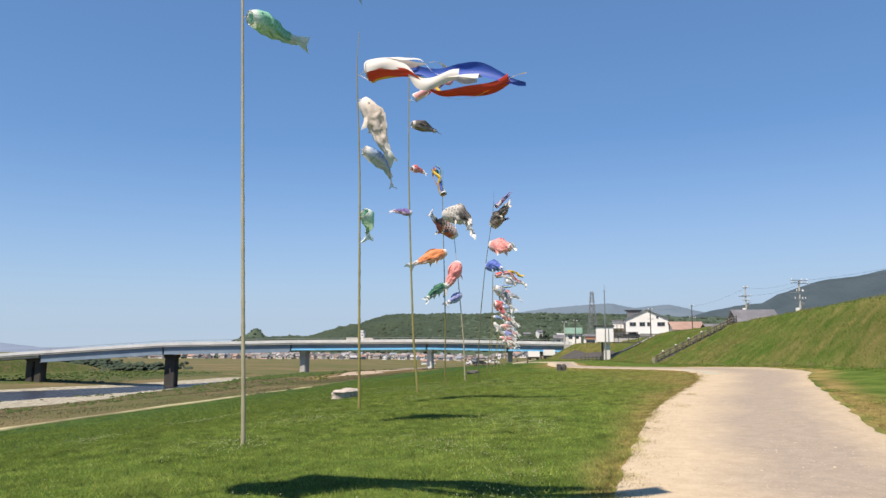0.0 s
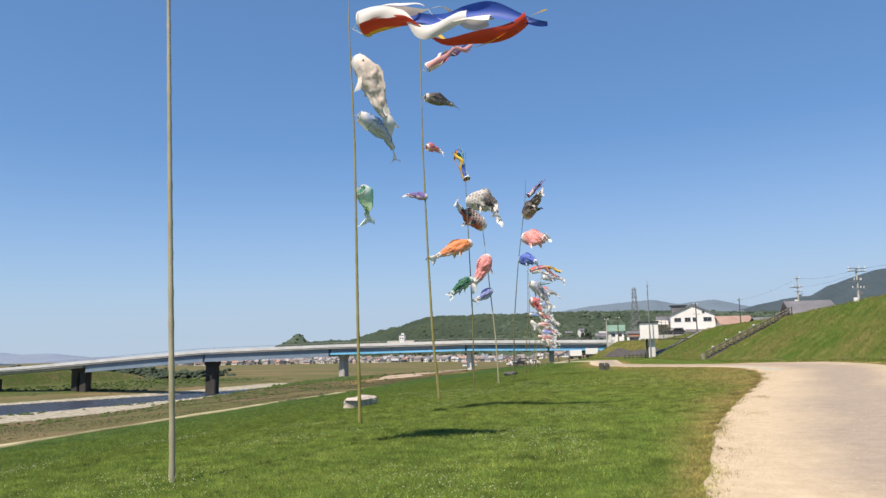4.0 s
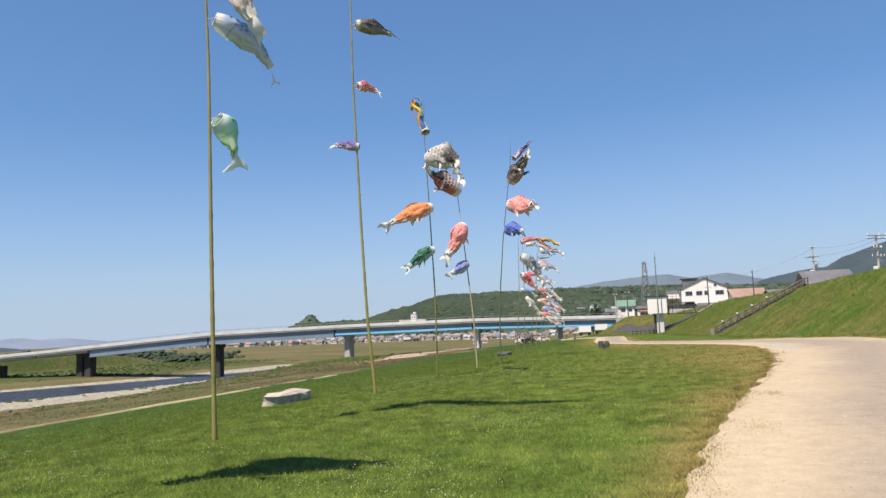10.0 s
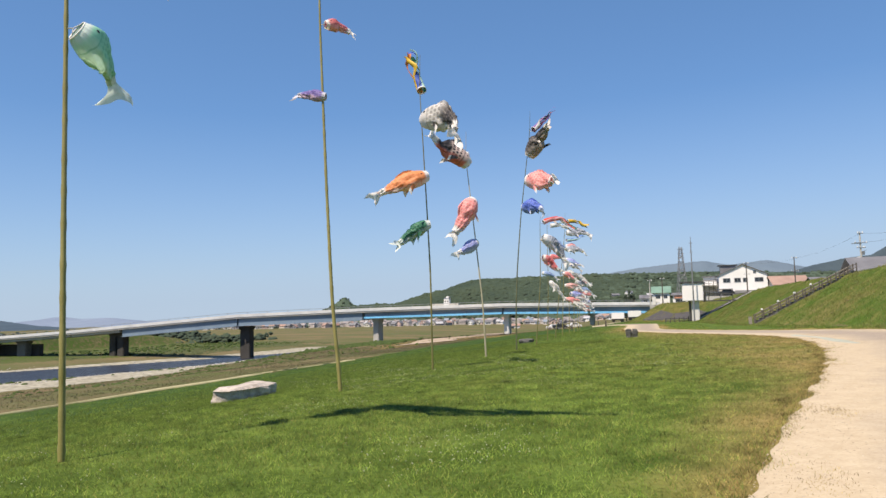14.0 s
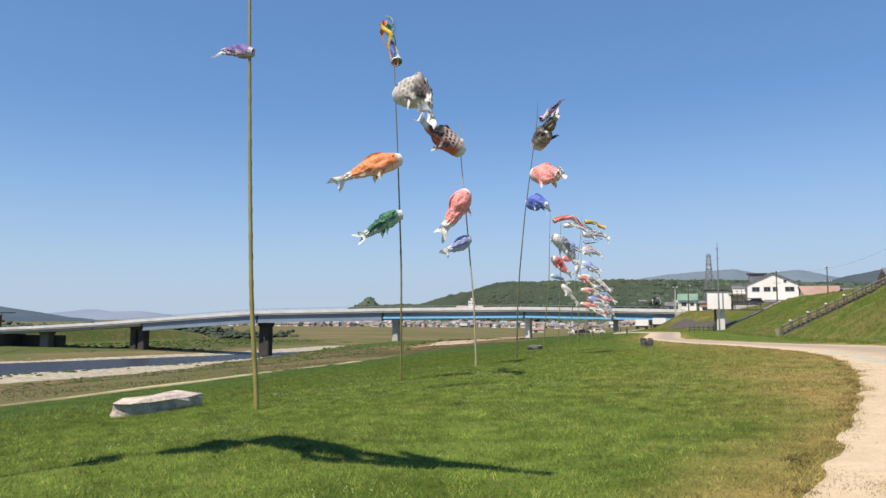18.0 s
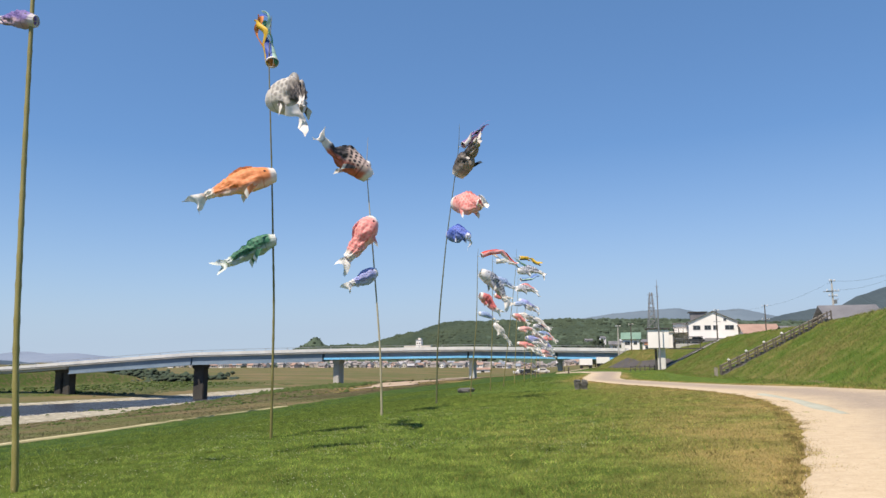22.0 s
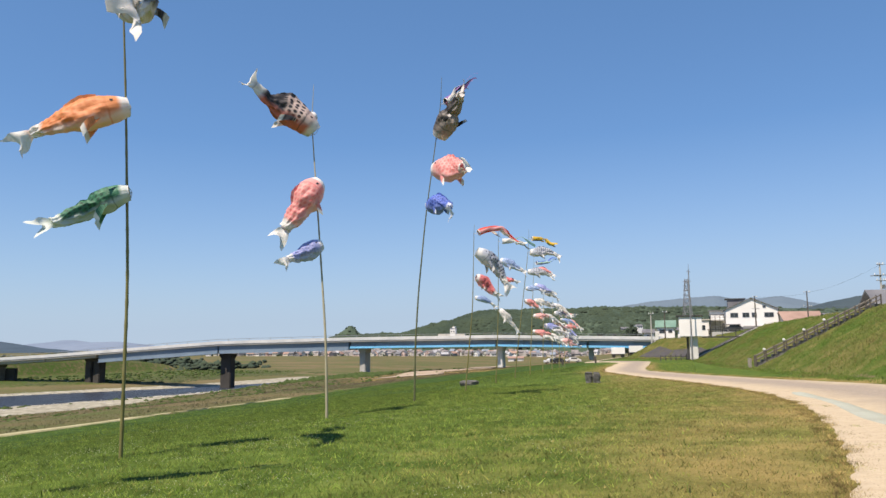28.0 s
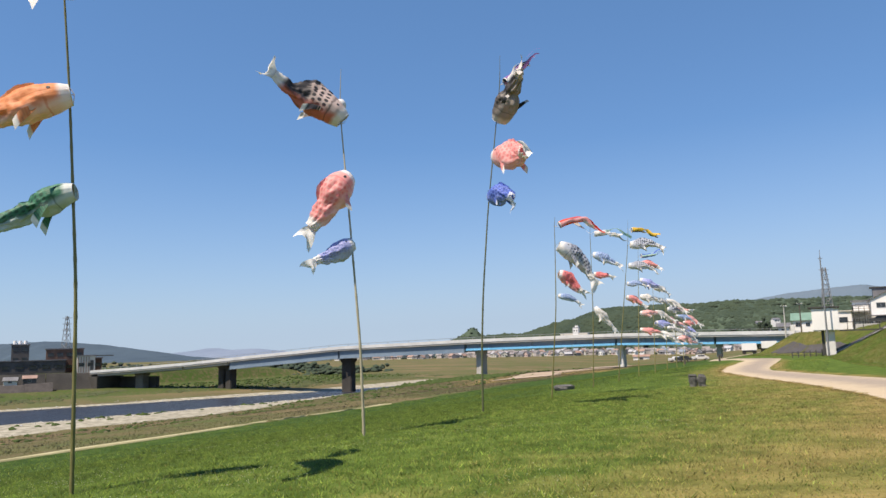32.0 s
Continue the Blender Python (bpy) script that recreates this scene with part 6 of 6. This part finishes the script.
# each pole: place, height, bends, radius, cane, then what it flies
POLES = [
    ((-4.85, 4.8), 9.6, ((5, -0.1, 0), (9, -0.2, 0)), 0.045, BAMBOO_OLD, "tall pale bamboo pole planted in the lawn"),
    ((-4.97, 12.36), 10.2, ((3.4, -0.16, 0), (7.2, -0.33, 0), (10, -0.45, 0)), 0.046, BAMBOO_OLD, "tall pale bamboo pole planted in the lawn"),
    ((-5.24, 19.41), 9.0, ((2.5, -0.05, 0), (6, -0.1, 0), (9, -0.25, 0)), 0.048, BAMBOO, "tall yellow-green bamboo pole beside the granite block"),
    ((-5.42, 27.08), 11.6, ((1.8, -0.18, 0), (4.5, -0.3, 0), (8, -0.42, 0), (11, -0.45, 0)), 0.055, BAMBOO, "tall bent yellow-green bamboo pole on the lawn"),
    ((-5.8, 34.5), 8.9, ((3, 0.02, -0.08), (6, -0.02, -0.3), (9, -0.05, -0.6)), 0.041, BAMBOO_OLIVE, "straight olive bamboo pole on the lawn"),
    ((-6.15, 42.75), 8.7, ((2.2, -0.08, 0), (5, -0.33, 0), (8.5, -0.66, 0)), 0.05, BAMBOO_OLD, "leaning pale bamboo pole with a white ball"),
    ((-6.45, 50.5), 11.6, ((2, 0.03, 0), (4, 0.15, 0), (7, 0.45, 0), (11.6, 1.1, 0)), 0.05, BAMBOO_DARK, "tall dark bamboo pole leaning over the lawn"),
    ((-6.92, 58.9), 7.7, ((4, 0.4, 0), (7.5, 0.5, 0)), 0.045, BAMBOO_OLIVE, "thin bamboo pole with a red windsock"),
    ((-7.74, 68.30), 8.6, ((4, 0.2, 0), (8.4, 0.27, 0)), 0.045, BAMBOO_OLIVE, "thin bamboo pole with pale streamers"),
    ((-8.40, 76.5), 9.8, ((4, 0.5, 0), (9.5, 1.2, 0)), 0.05, BAMBOO_OLIVE, "slanting bamboo pole with a yellow windsock"),
    ((-9.0, 85.0), 9.0, ((9, 0.5, 0),), 0.045, BAMBOO, "thin bamboo pole far along the row"),
    ((-9.4, 93.0), 7.6, ((9, 0.3, 0),), 0.045, BAMBOO, "thin bamboo pole far along the row"),
    ((-9.9, 101.0), 7.0, ((9, 0.3, 0),), 0.045, BAMBOO, "thin bamboo pole far along the row"),
    ((-10.6, 110.0), 6.6, ((9, 0.2, 0),), 0.045, BAMBOO, "thin bamboo pole far along the row"),
    ((-11.4, 119.0), 6.0, ((9, 0.2, 0),), 0.045, BAMBOO, "thin bamboo pole at the end of the row"),
]
LINES = []
for (px_, py_), ht, bends, r0, cm, lab in POLES:
    z0 = land(px_, py_)
    LINES.append(bamboo((px_, py_, z0), ht, bends, r0 * 0.78, cm, lab, 0.9 if ht > 8 else 0.4))

# pole, height, length, girth, heading, pitch at mouth, pitch at tail, curl, cloth, label
FISH = [
    (0, 7.4, 2.3, 0.38, 20, -5, -25, 20, "silver", "silver carp streamer blowing from a bamboo pole"),
    (1, 6.95, 1.05, 0.18, 40, 10, -14, 10, "mint", "mint-green carp streamer blowing level"),
    (1, 8.1, 1.9, 0.36, 20, -8, -20, 10, "navy", "navy-blue carp streamer drooping in the wind"),
    (1, 9.2, 1.8, 0.3, 0, -6, -16, 10, "cream", "cream carp streamer drooping in the wind"),
    (2, 7.95, 1.7, 0.24, 20, -48, -62, -10, "cream", "cream-white carp streamer hanging steeply"),
    (2, 6.6, 1.4, 0.19, 48, -20, -62, 25, "sky", "pale blue carp streamer with dark scales drooping"),
    (2, 4.95, 1.0, 0.21, 82, -30, -62, 25, "mint", "pale mint-green carp streamer drooping"),
    (3, 9.7, 1.15, 0.18, 40, -4, 10, 10, "magoi", "brown and gold carp streamer blowing level"),
    (3, 8.0, 0.75, 0.13, 45, 8, -12, 10, "rose", "small rose-red carp streamer tilted upward"),
    (3, 6.35, 0.8, 0.12, 186, 6, -4, -10, "violet", "small violet carp streamer blowing level"),
    (4, 7.55, 2.4, 0.38, -46, -2, -34, -20, "grey", "big grey-white carp streamer with a dark tail"),
    (4, 5.85, 1.85, 0.25, 220, -16, -46, -10, "orange", "orange and white carp streamer drooping at the tail"),
    (4, 4.35, 1.6, 0.2, 234, -12, -38, 10, "green", "dark green carp streamer blowing level"),
    (5, 7.85, 2.4, 0.36, 240, 46, 26, -10, "tan", "tan carp streamer with black scales and a black rear half"),
    (5, 6.35, 1.95, 0.38, 238, -36, -58, -12, "pink", "pink carp streamer with red scales hanging aslant"),
    (5, 4.6, 1.3, 0.24, 238, -24, -46, -12, "lavender", "lavender-blue carp streamer hanging aslant"),
    (6, 9.7, 2.3, 0.42, -30, 50, 34, -30, "magoi", "large black carp streamer blown upward"),
    (6, 8.5, 2.4, 0.45, -34, -10, 10, -26, "pink", "large pink carp streamer swelling in the wind"),
    (6, 7.1, 1.6, 0.35, -40, -10, -22, -26, "blue", "bright blue carp streamer swelling in the wind"),
    (7, 6.4, 2.5, 0.36, 15, -30, -44, 10, "steel", "silver carp streamer with black scales drooping"),
    (7, 5.1, 1.5, 0.26, 18, -16, -50, 10, "rose", "rose-red carp streamer drooping"),
    (7, 4.1, 1.1, 0.14, 15, -15, -35, 10, "sky", "small blue and white carp streamer"),
    (8, 7.0, 1.7, 0.24, 15, -10, -36, 10, "sky", "grey-white carp streamer blowing level"),
    (8, 5.9, 1.1, 0.17, 15, -16, -32, 10, "rose", "small rose-pink carp streamer"),
    (8, 4.0, 1.7, 0.2, 12, -46, -66, 10, "white", "white carp streamer hanging steeply"),
    (9, 8.5, 2.2, 0.32, 18, -4, -20, 10, "steel", "dark blue-grey carp streamer arching downward"),
    (9, 7.1, 1.9, 0.25, 18, -6, -22, 10, "steel", "dark blue-grey carp streamer hanging aslant"),
    (9, 5.9, 1.3, 0.18, 18, -8, -24, 10, "sky", "small pale blue carp streamer"),
    (9, 5.0, 1.5, 0.2, 18, -12, -28, 10, "pink", "small pink carp streamer"),
]
rsC = np.random.RandomState(5)
FAR_TONES = ("sky", "silver", "blush", "white", "pink", "steel", "lavender", "blush", "white")
for k in range(10, 15):
    ht = POLES[k][1]
    for q in range(5):
        tone = FAR_TONES[(k * 4 + q * 2 + (q > 2)) % 9]
        FISH.append((k, ht - 0.9 - q * (ht - 2.4) / 5.2, rsC.uniform(1.5, 2.4), rsC.uniform(0.17, 0.27), rsC.uniform(5, 35), rsC.uniform(-20, -5), rsC.uniform(-42, -18), 10, tone,
                     {"sky": "pale blue", "silver": "silver-scaled", "blush": "pale pink", "steel": "dark blue-grey"}.get(tone, tone) + " carp streamer far along the row of poles"))
for q, (k, z, L, g_, az, a0, a1, cu, tone, lab) in enumerate(FISH):
    carp(LINES[k](z), L * 1.1, g_ * 1.02, az, a0, a1, cu, tone, lab, 100 + q, small=L < 1.5)

SOCKS = [
    (0, 8.6, 4.4, 0.28, -2, -4, -4, 15, FIVE, "long five-coloured ribbon windsock flying from the pole", 0.05),
    (2, 8.62, 4.6, 0.29, 2, 8, -14, -34, FIVE, "long five-coloured ribbon windsock of white, red, yellow and blue", 0.055),
    (3, 10.6, 2.0, 0.16, 15, 30, 12, 10, ("white", "pink", "white", "red", "violet"), "white and red ribbon windsock flying upward", 0.08),
    (4, 8.4, 1.6, 0.15, 150, 58, 50, 10, ("mint", "green", "orange", "yellow", "blue"), "green, orange and mint ribbon windsock", 0.08),
    (6, 11.1, 1.7, 0.16, 32, 34, 26, 15, ("violet", "white", "violet", "pink", "black"), "violet and white ribbon windsock at the pole top", 0.06),
    (7, 7.25, 2.5, 0.16, 15, 24, -24, 10, ("red", "pink", "red", "white", "white"), "red, pink and white ribbon windsock arching over", 0.05),
    (8, 8.2, 2.3, 0.17, 15, 0, -10, 10, ("white", "white", "grey", "white", "mint"), "white ribbon windsock blowing level", 0.06),
    (9, 9.5, 2.0, 0.17, 15, 0, -6, 10, ("yellow", "yellow", "black", "yellow", "green"), "yellow and black ribbon windsock", 0.05),
    (10, 8.7, 1.9, 0.16, 15, 0, -10, 10, ("blue", "mint", "blue", "white", "blue"), "blue ribbon windsock far along the row", 0.06),
]
for q, (k, z, L, rg, az, a0, a1, cu, tones, lab, wv_) in enumerate(SOCKS):
    ribbons(LINES[k](z), L, rg, az, a0, a1, cu, tones, lab, 50 + q, wv_)
# the white ball on the leaning pole
bp_ = LINES[5](8.35)
ball = empty("pole_ball", bp_, label="white woven ball near the top of a bamboo pole", category="pole ball")
bm = bmesh.new()
bmesh.ops.create_icosphere(bm, subdivisions=2, radius=0.17)
for v in bm.verts:
    v.co *= 1 + 0.06 * noise.noise(v.co * 9)
part("ball", bm, RIM, ball, shade=True)


# ---- grass ----
def grass_material(name, c0, c1, d0, d1, mottle=3.5):
    m, n, l, b = shader(name)
    at, geo = n.new("ShaderNodeAttribute"), n.new("ShaderNodeNewGeometry")
    at.attribute_name = "dry"
    lift = n.new("ShaderNodeVectorMath")
    lift.operation = 'MULTIPLY_ADD'
    lift.inputs[1].default_value, lift.inputs[2].default_value = (0.35, 0.35, 0.35), (0.0, 0.0, 1.0)
    l.new(geo.outputs["Normal"], lift.inputs[0])
    l.new(lift.outputs[0], b.inputs["Normal"])
    r0 = mix_col(n, l, geo.outputs["Random Per Island"], c0, c1)
    r1 = mix_col(n, l, geo.outputs["Random Per Island"], d0, d1)
    col = mix_col(n, l, at.outputs["Fac"], r0, r1)
    tuft = n.new("ShaderNodeTexNoise")
    tuft.inputs["Scale"].default_value, tuft.inputs["Detail"].default_value = 3.2, 6.0
    l.new(geo.outputs["Position"], tuft.inputs["Vector"])
    vary = n.new("ShaderNodeHueSaturation")
    place, lush = n.new("ShaderNodeSeparateXYZ"), n.new("ShaderNodeMapRange")
    l.new(geo.outputs["Position"], place.inputs[0])
    lush.inputs["From Min"].default_value, lush.inputs["From Max"].default_value = -9.0, 0.0
    lush.inputs["To Min"].default_value, lush.inputs["To Max"].default_value = 0.8, 1.12
    l.new(place.outputs[0], lush.inputs[0])
    l.new(math_node(n, l, 'MULTIPLY', math_node(n, l, 'MULTIPLY_ADD', tuft.outputs[0], mottle, 1.01 - 0.5 * mottle), lush.outputs[0]), vary.inputs["Value"])
    l.new(col, vary.inputs["Color"])
    col = vary.outputs[0]
    l.new(col, b.inputs["Base Color"])
    b.inputs["Roughness"].default_value = 0.7
    b.inputs["Specular IOR Level"].default_value = 0.2
    tr, ms = n.new("ShaderNodeBsdfTranslucent"), n.new("ShaderNodeMixShader")
    l.new(col, tr.inputs["Color"])
    ms.inputs[0].default_value = 0.5
    l.new(b.outputs[0], ms.inputs[1])
    l.new(tr.outputs[0], ms.inputs[2])
    l.new(ms.outputs[0], n["Material Output"].inputs[0])
    return m


def blades(name, x, y, z, h, wdt, dryv, mat, seed, label, lean=0.5):
    """Single-triangle blades, two to a tuft, in one mesh."""
    rs = np.random.RandomState(seed)
    n = len(x)
    a, t = rs.uniform(0, 2 * np.pi, n), rs.uniform(0, 2 * np.pi, n)
    tip = rs.uniform(0.25 * lean, lean, n) * h
    co = np.empty((n, 3, 3), dtype=np.float32)
    co[:, 0] = np.stack([x - np.cos(a) * wdt, y - np.sin(a) * wdt, z - 0.01], -1)
    co[:, 1] = np.stack([x + np.cos(a) * wdt, y + np.sin(a) * wdt, z - 0.01], -1)
    co[:, 2] = np.stack([x + np.cos(t) * tip, y + np.sin(t) * tip, z + h], -1)
    me = bpy.data.meshes.new(name)
    me.vertices.add(3 * n)
    me.vertices.foreach_set("co", co.ravel())
    me.loops.add(3 * n)
    me.loops.foreach_set("vertex_index", np.arange(3 * n, dtype=np.int32))
    me.polygons.add(n)
    me.polygons.foreach_set("loop_start", np.arange(0, 3 * n, 3, dtype=np.int32))
    me.update(calc_edges=True)
    d = me.attributes.new("dry", 'FLOAT', 'POINT')
    d.data.foreach_set("value", np.repeat(dryv, 3).astype(np.float32))
    me.materials.append(mat)
    return tagged(new(name, me), label, "grass", kind="stuff")


def bilinear(grid, x, y):
    i = np.clip(np.searchsorted(GX, x) - 1, 0, nx - 2)
    j = np.clip(np.searchsorted(GY, y) - 1, 0, ny - 2)
    u, w = (x - GX[i]) / (GX[i + 1] - GX[i]), (y - GY[j]) / (GY[j + 1] - GY[j])
    return grid[j, i] * (1 - u) * (1 - w) + grid[j, i + 1] * u * (1 - w) + grid[j + 1, i] * (1 - u) * w + grid[j + 1, i + 1] * u * w


rsG = np.random.RandomState(31)
GRASS = grass_material("lawn_blades", (0.07, 0.14, 0.018), (0.27, 0.375, 0.073), (0.21, 0.15, 0.057), (0.52, 0.385, 0.16))


def scatter(n, x0, x1, y0, y1):
    return rsG.uniform(x0, x1, n), rsG.uniform(y0, y1, n)


sets = []
edge_n = 42000
edge_y = rsG.uniform(4, 95, edge_n)
edge_x = path_left(edge_y) + rsG.normal(-0.06, 0.08, edge_n) + (0.06 + 0.08 * rsG.uniform(0, 1, edge_n)) * np.sin(edge_y * 2.7 + np.sin(edge_y * 1.3) * 2)
sets.append((edge_x, edge_y, bilinear(Z, edge_x, edge_y) + 0.01, rsG.uniform(0.012, 0.045, edge_n), rsG.uniform(0.003, 0.006, edge_n), np.clip(rsG.normal(0, 0.3, edge_n) + np.interp(edge_y, (12, 30), (0.5, 0.95)), 0, 1)))
for n, x0, x1, y0, y1, h0, h1, w0 in ((560000, -11, 7, 4, 32, 0.025, 0.065, 0.0038), (240000, -15, 8, 32, 62, 0.03, 0.07, 0.006), (80000, -31, 4, 30, 110, 0.05, 0.1, 0.012), (70000, -29, -10, 6, 32, 0.04, 0.09, 0.007)):
    x, y = scatter(n, x0, x1, y0, y1)
    keep = ((x < path_left(y) - 0.05) & (x > -27.3 - 0.035 * y)) | ((x > path_right(y) + 0.1) & (x < 13))
    patch = 0.5 * np.sin(x[keep] * 1.1 + np.sin(y[keep] * 0.7) * 2) * np.sin(y[keep] * 0.9 + np.sin(x[keep] * 0.8) * 2)
    x, y = x[keep], y[keep]
    dry = np.clip(bilinear(dry_m, x, y) + 0.22 * patch + rsG.normal(0, 0.26, len(x)) + np.interp(x, (-10, -3), (-0.24, 0.04)), 0, 1)
    h = rsG.uniform(h0, h1, len(x)) * (1 + 0.35 * patch)
    h = h * (1 - 0.55 * dry)
    sets.append((x, y, bilinear(Z, x, y), h, w0 * rsG.uniform(0.7, 1.4, len(x)), dry))
blades("lawn_grass", *(np.concatenate(c) for c in zip(*sets)), GRASS, 1, "short mown lawn grass, dry and brown along the path", 1.7)
LEVEE_G = grass_material("levee_blades", (0.07, 0.136, 0.019), (0.17, 0.255, 0.047), (0.19, 0.158, 0.056), (0.34, 0.28, 0.115), 1.9)
x, y = scatter(420000, -8, 19, 14, 175)
keep = (x > foot_x(y) - 1.2) & (x > path_right(y) + 0.15)
keep &= ~((y > 75.9) & (y < 78.1) & (x > 7))
x, y = x[keep], y[keep]
patch = np.sin(x * 1.7 + np.sin(y * 0.31) * 2.3) * np.sin(y * 0.23 + np.sin(x * 1.1) * 2)
dry = np.clip(0.18 + 0.3 * smooth(122, 136, y) + 0.42 * patch + rsG.normal(0, 0.22, len(x)) + 0.35 * np.exp(-((y - 80) / 5.0) ** 2), 0, 1)
blades("levee_grass", x, y, bilinear(Z, x, y), rsG.uniform(0.05, 0.16, len(x)) * (1 + 0.4 * patch), rsG.uniform(0.007, 0.016, len(x)), dry, LEVEE_G, 2, "long unmown grass on the levee slope, yellowing in patches", 1.4)
# tall scrub between the track and the gravel
SCRUB_G = grass_material("scrub_blades", (0.12, 0.142, 0.05), (0.18, 0.196, 0.076), (0.2, 0.158, 0.108), (0.26, 0.21, 0.145), 1.0)
x, y = scatter(150000, -106, -29, 20, 215)
keep = (x < -30.0 - 0.035 * y) & (x > river_edges(y)[2] - 1)
x, y = x[keep], y[keep]
patch = np.sin(x * 0.13 + np.sin(y * 0.07) * 2) * np.sin(y * 0.09 + np.sin(x * 0.11) * 2)
dry = np.clip(np.interp(-30 - x, (0, 14, 40), (0.1, 0.75, 0.5)) + 0.5 * patch + rsG.normal(0, 0.12, len(x)), 0, 1)
blades("scrub_grass", x, y, bilinear(Z, x, y), rsG.uniform(0.04, 0.14, len(x)) * (1 + 0.6 * patch), rsG.uniform(0.02, 0.06, len(x)), dry, SCRUB_G, 3, "tall brown and olive scrub grass by the river", 0.9)
# clover heads
CLOVER = surface("clover_white", (0.42, 0.48, 0.27), (0.66, 0.68, 0.48), 0.8, 30, 80, 0)
x, y = scatter(80000, -12, 4, 5, 44)
patch = np.sin(x * 0.8 + np.sin(y * 0.5) * 2.2) * np.sin(y * 0.6 + np.sin(x * 0.7) * 2)
keep = (x < path_left(y) - 0.6 * np.interp(y, (8, 30), (1, 5))) & (patch + rsG.normal(0, 0.3, len(x)) > 0.5) & (rsG.uniform(0, 1, len(x)) < np.interp(y, (8, 24, 44), (1, 0.5, 0.25)))
x, y = x[keep], y[keep]
z = bilinear(Z, x, y) + rsG.uniform(0.05, 0.1, len(x))
octa = np.array([(1, 0, 0), (-1, 0, 0), (0, 1, 0), (0, -1, 0), (0, 0, 1), (0, 0, -1)], float)
tri = np.array([(0, 2, 4), (2, 1, 4), (1, 3, 4), (3, 0, 4), (2, 0, 5), (1, 2, 5), (3, 1, 5), (0, 3, 5)])
cv = (np.stack([x, y, z], -1)[:, None, :] + octa[None] * rsG.uniform(0.004, 0.0075, (len(x), 1, 1))).reshape(-1, 3)
cf = (tri[None] + 6 * np.arange(len(x))[:, None, None]).reshape(-1, 3)
tagged(mesh_ob("clover_flowers", cv, cf, CLOVER), "tiny white clover heads sprinkled over the lawn", "clover", kind="stuff")

# straw tufts and dead grass strewn on the edge of the path
tx, ty, tz, th_, tw, td = [], [], [], [], [], []
for k in range(70):
    cy = rsG.uniform(6, 46)
    reach_in = abs(rsG.normal(0, 0.2))
    cx, m_, spread_ = float(path_left(cy)) + reach_in, rsG.randint(30, 130), rsG.uniform(0.05, 0.16)
    tx.append(cx + rsG.normal(0, spread_, m_))
    ty.append(cy + rsG.normal(0, spread_ * 1.6, m_))
    th_.append(rsG.uniform(0.006, 0.028, m_))
    tw.append(rsG.uniform(0.002, 0.005, m_))
    td.append(np.clip(rsG.normal(0.8 if rsG.rand() > 0.25 else 0.3, 0.2, m_), 0, 1))
for cx, cy, sx_, sy_ in ((2.92, 22.5, 0.17, 0.3), (3.1, 22.2, 0.1, 0.25), (2.3, 18.6, 0.14, 0.22)):
    m_ = 260
    tx.append(cx + rsG.normal(0, sx_, m_))
    ty.append(cy + rsG.normal(0, sy_, m_))
    th_.append(rsG.uniform(0.004, 0.02, m_))
    tw.append(rsG.uniform(0.003, 0.006, m_))
    td.append(np.clip(rsG.normal(0.9, 0.1, m_), 0, 1))
tx, ty, th_, tw, td = (np.concatenate(v_) for v_ in (tx, ty, th_, tw, td))
blades("straw_tufts", tx, ty, bilinear(Z, tx, ty) + 0.016, th_, tw, td, GRASS, 7, "dry straw tufts straggling over the path edge", 2.0)
# grit and pebbles on the path
GRIT = surface("path_grit", (0.34, 0.27, 0.19), (0.6, 0.52, 0.4), 0.9, 3.0, 20, 0)
y = 4 + 46 * rsG.uniform(0, 1, 15000) ** 1.5
u = np.clip(rsG.beta(0.8, 1.1, len(y)), 0.01, 0.99)
x = path_left(y) + u * (path_right(y) - path_left(y))
z = bilinear(Z, x, y) + 0.017
size = rsG.uniform(0.002, 0.008, (len(y), 1, 1)) * np.where(rsG.uniform(0, 1, (len(y), 1, 1)) > 0.97, 2.2, 1)
gv = (np.stack([x, y, z], -1)[:, None, :] + octa[None] * size * np.array([1.3, 1.0, 0.7])).reshape(-1, 3)
gf = (tri[None] + 6 * np.arange(len(y))[:, None, None]).reshape(-1, 3)
tagged(mesh_ob("path_grit", gv, gf, GRIT, shade=False), "small loose grit and pebbles on the sandy path", "gravel", kind="stuff")
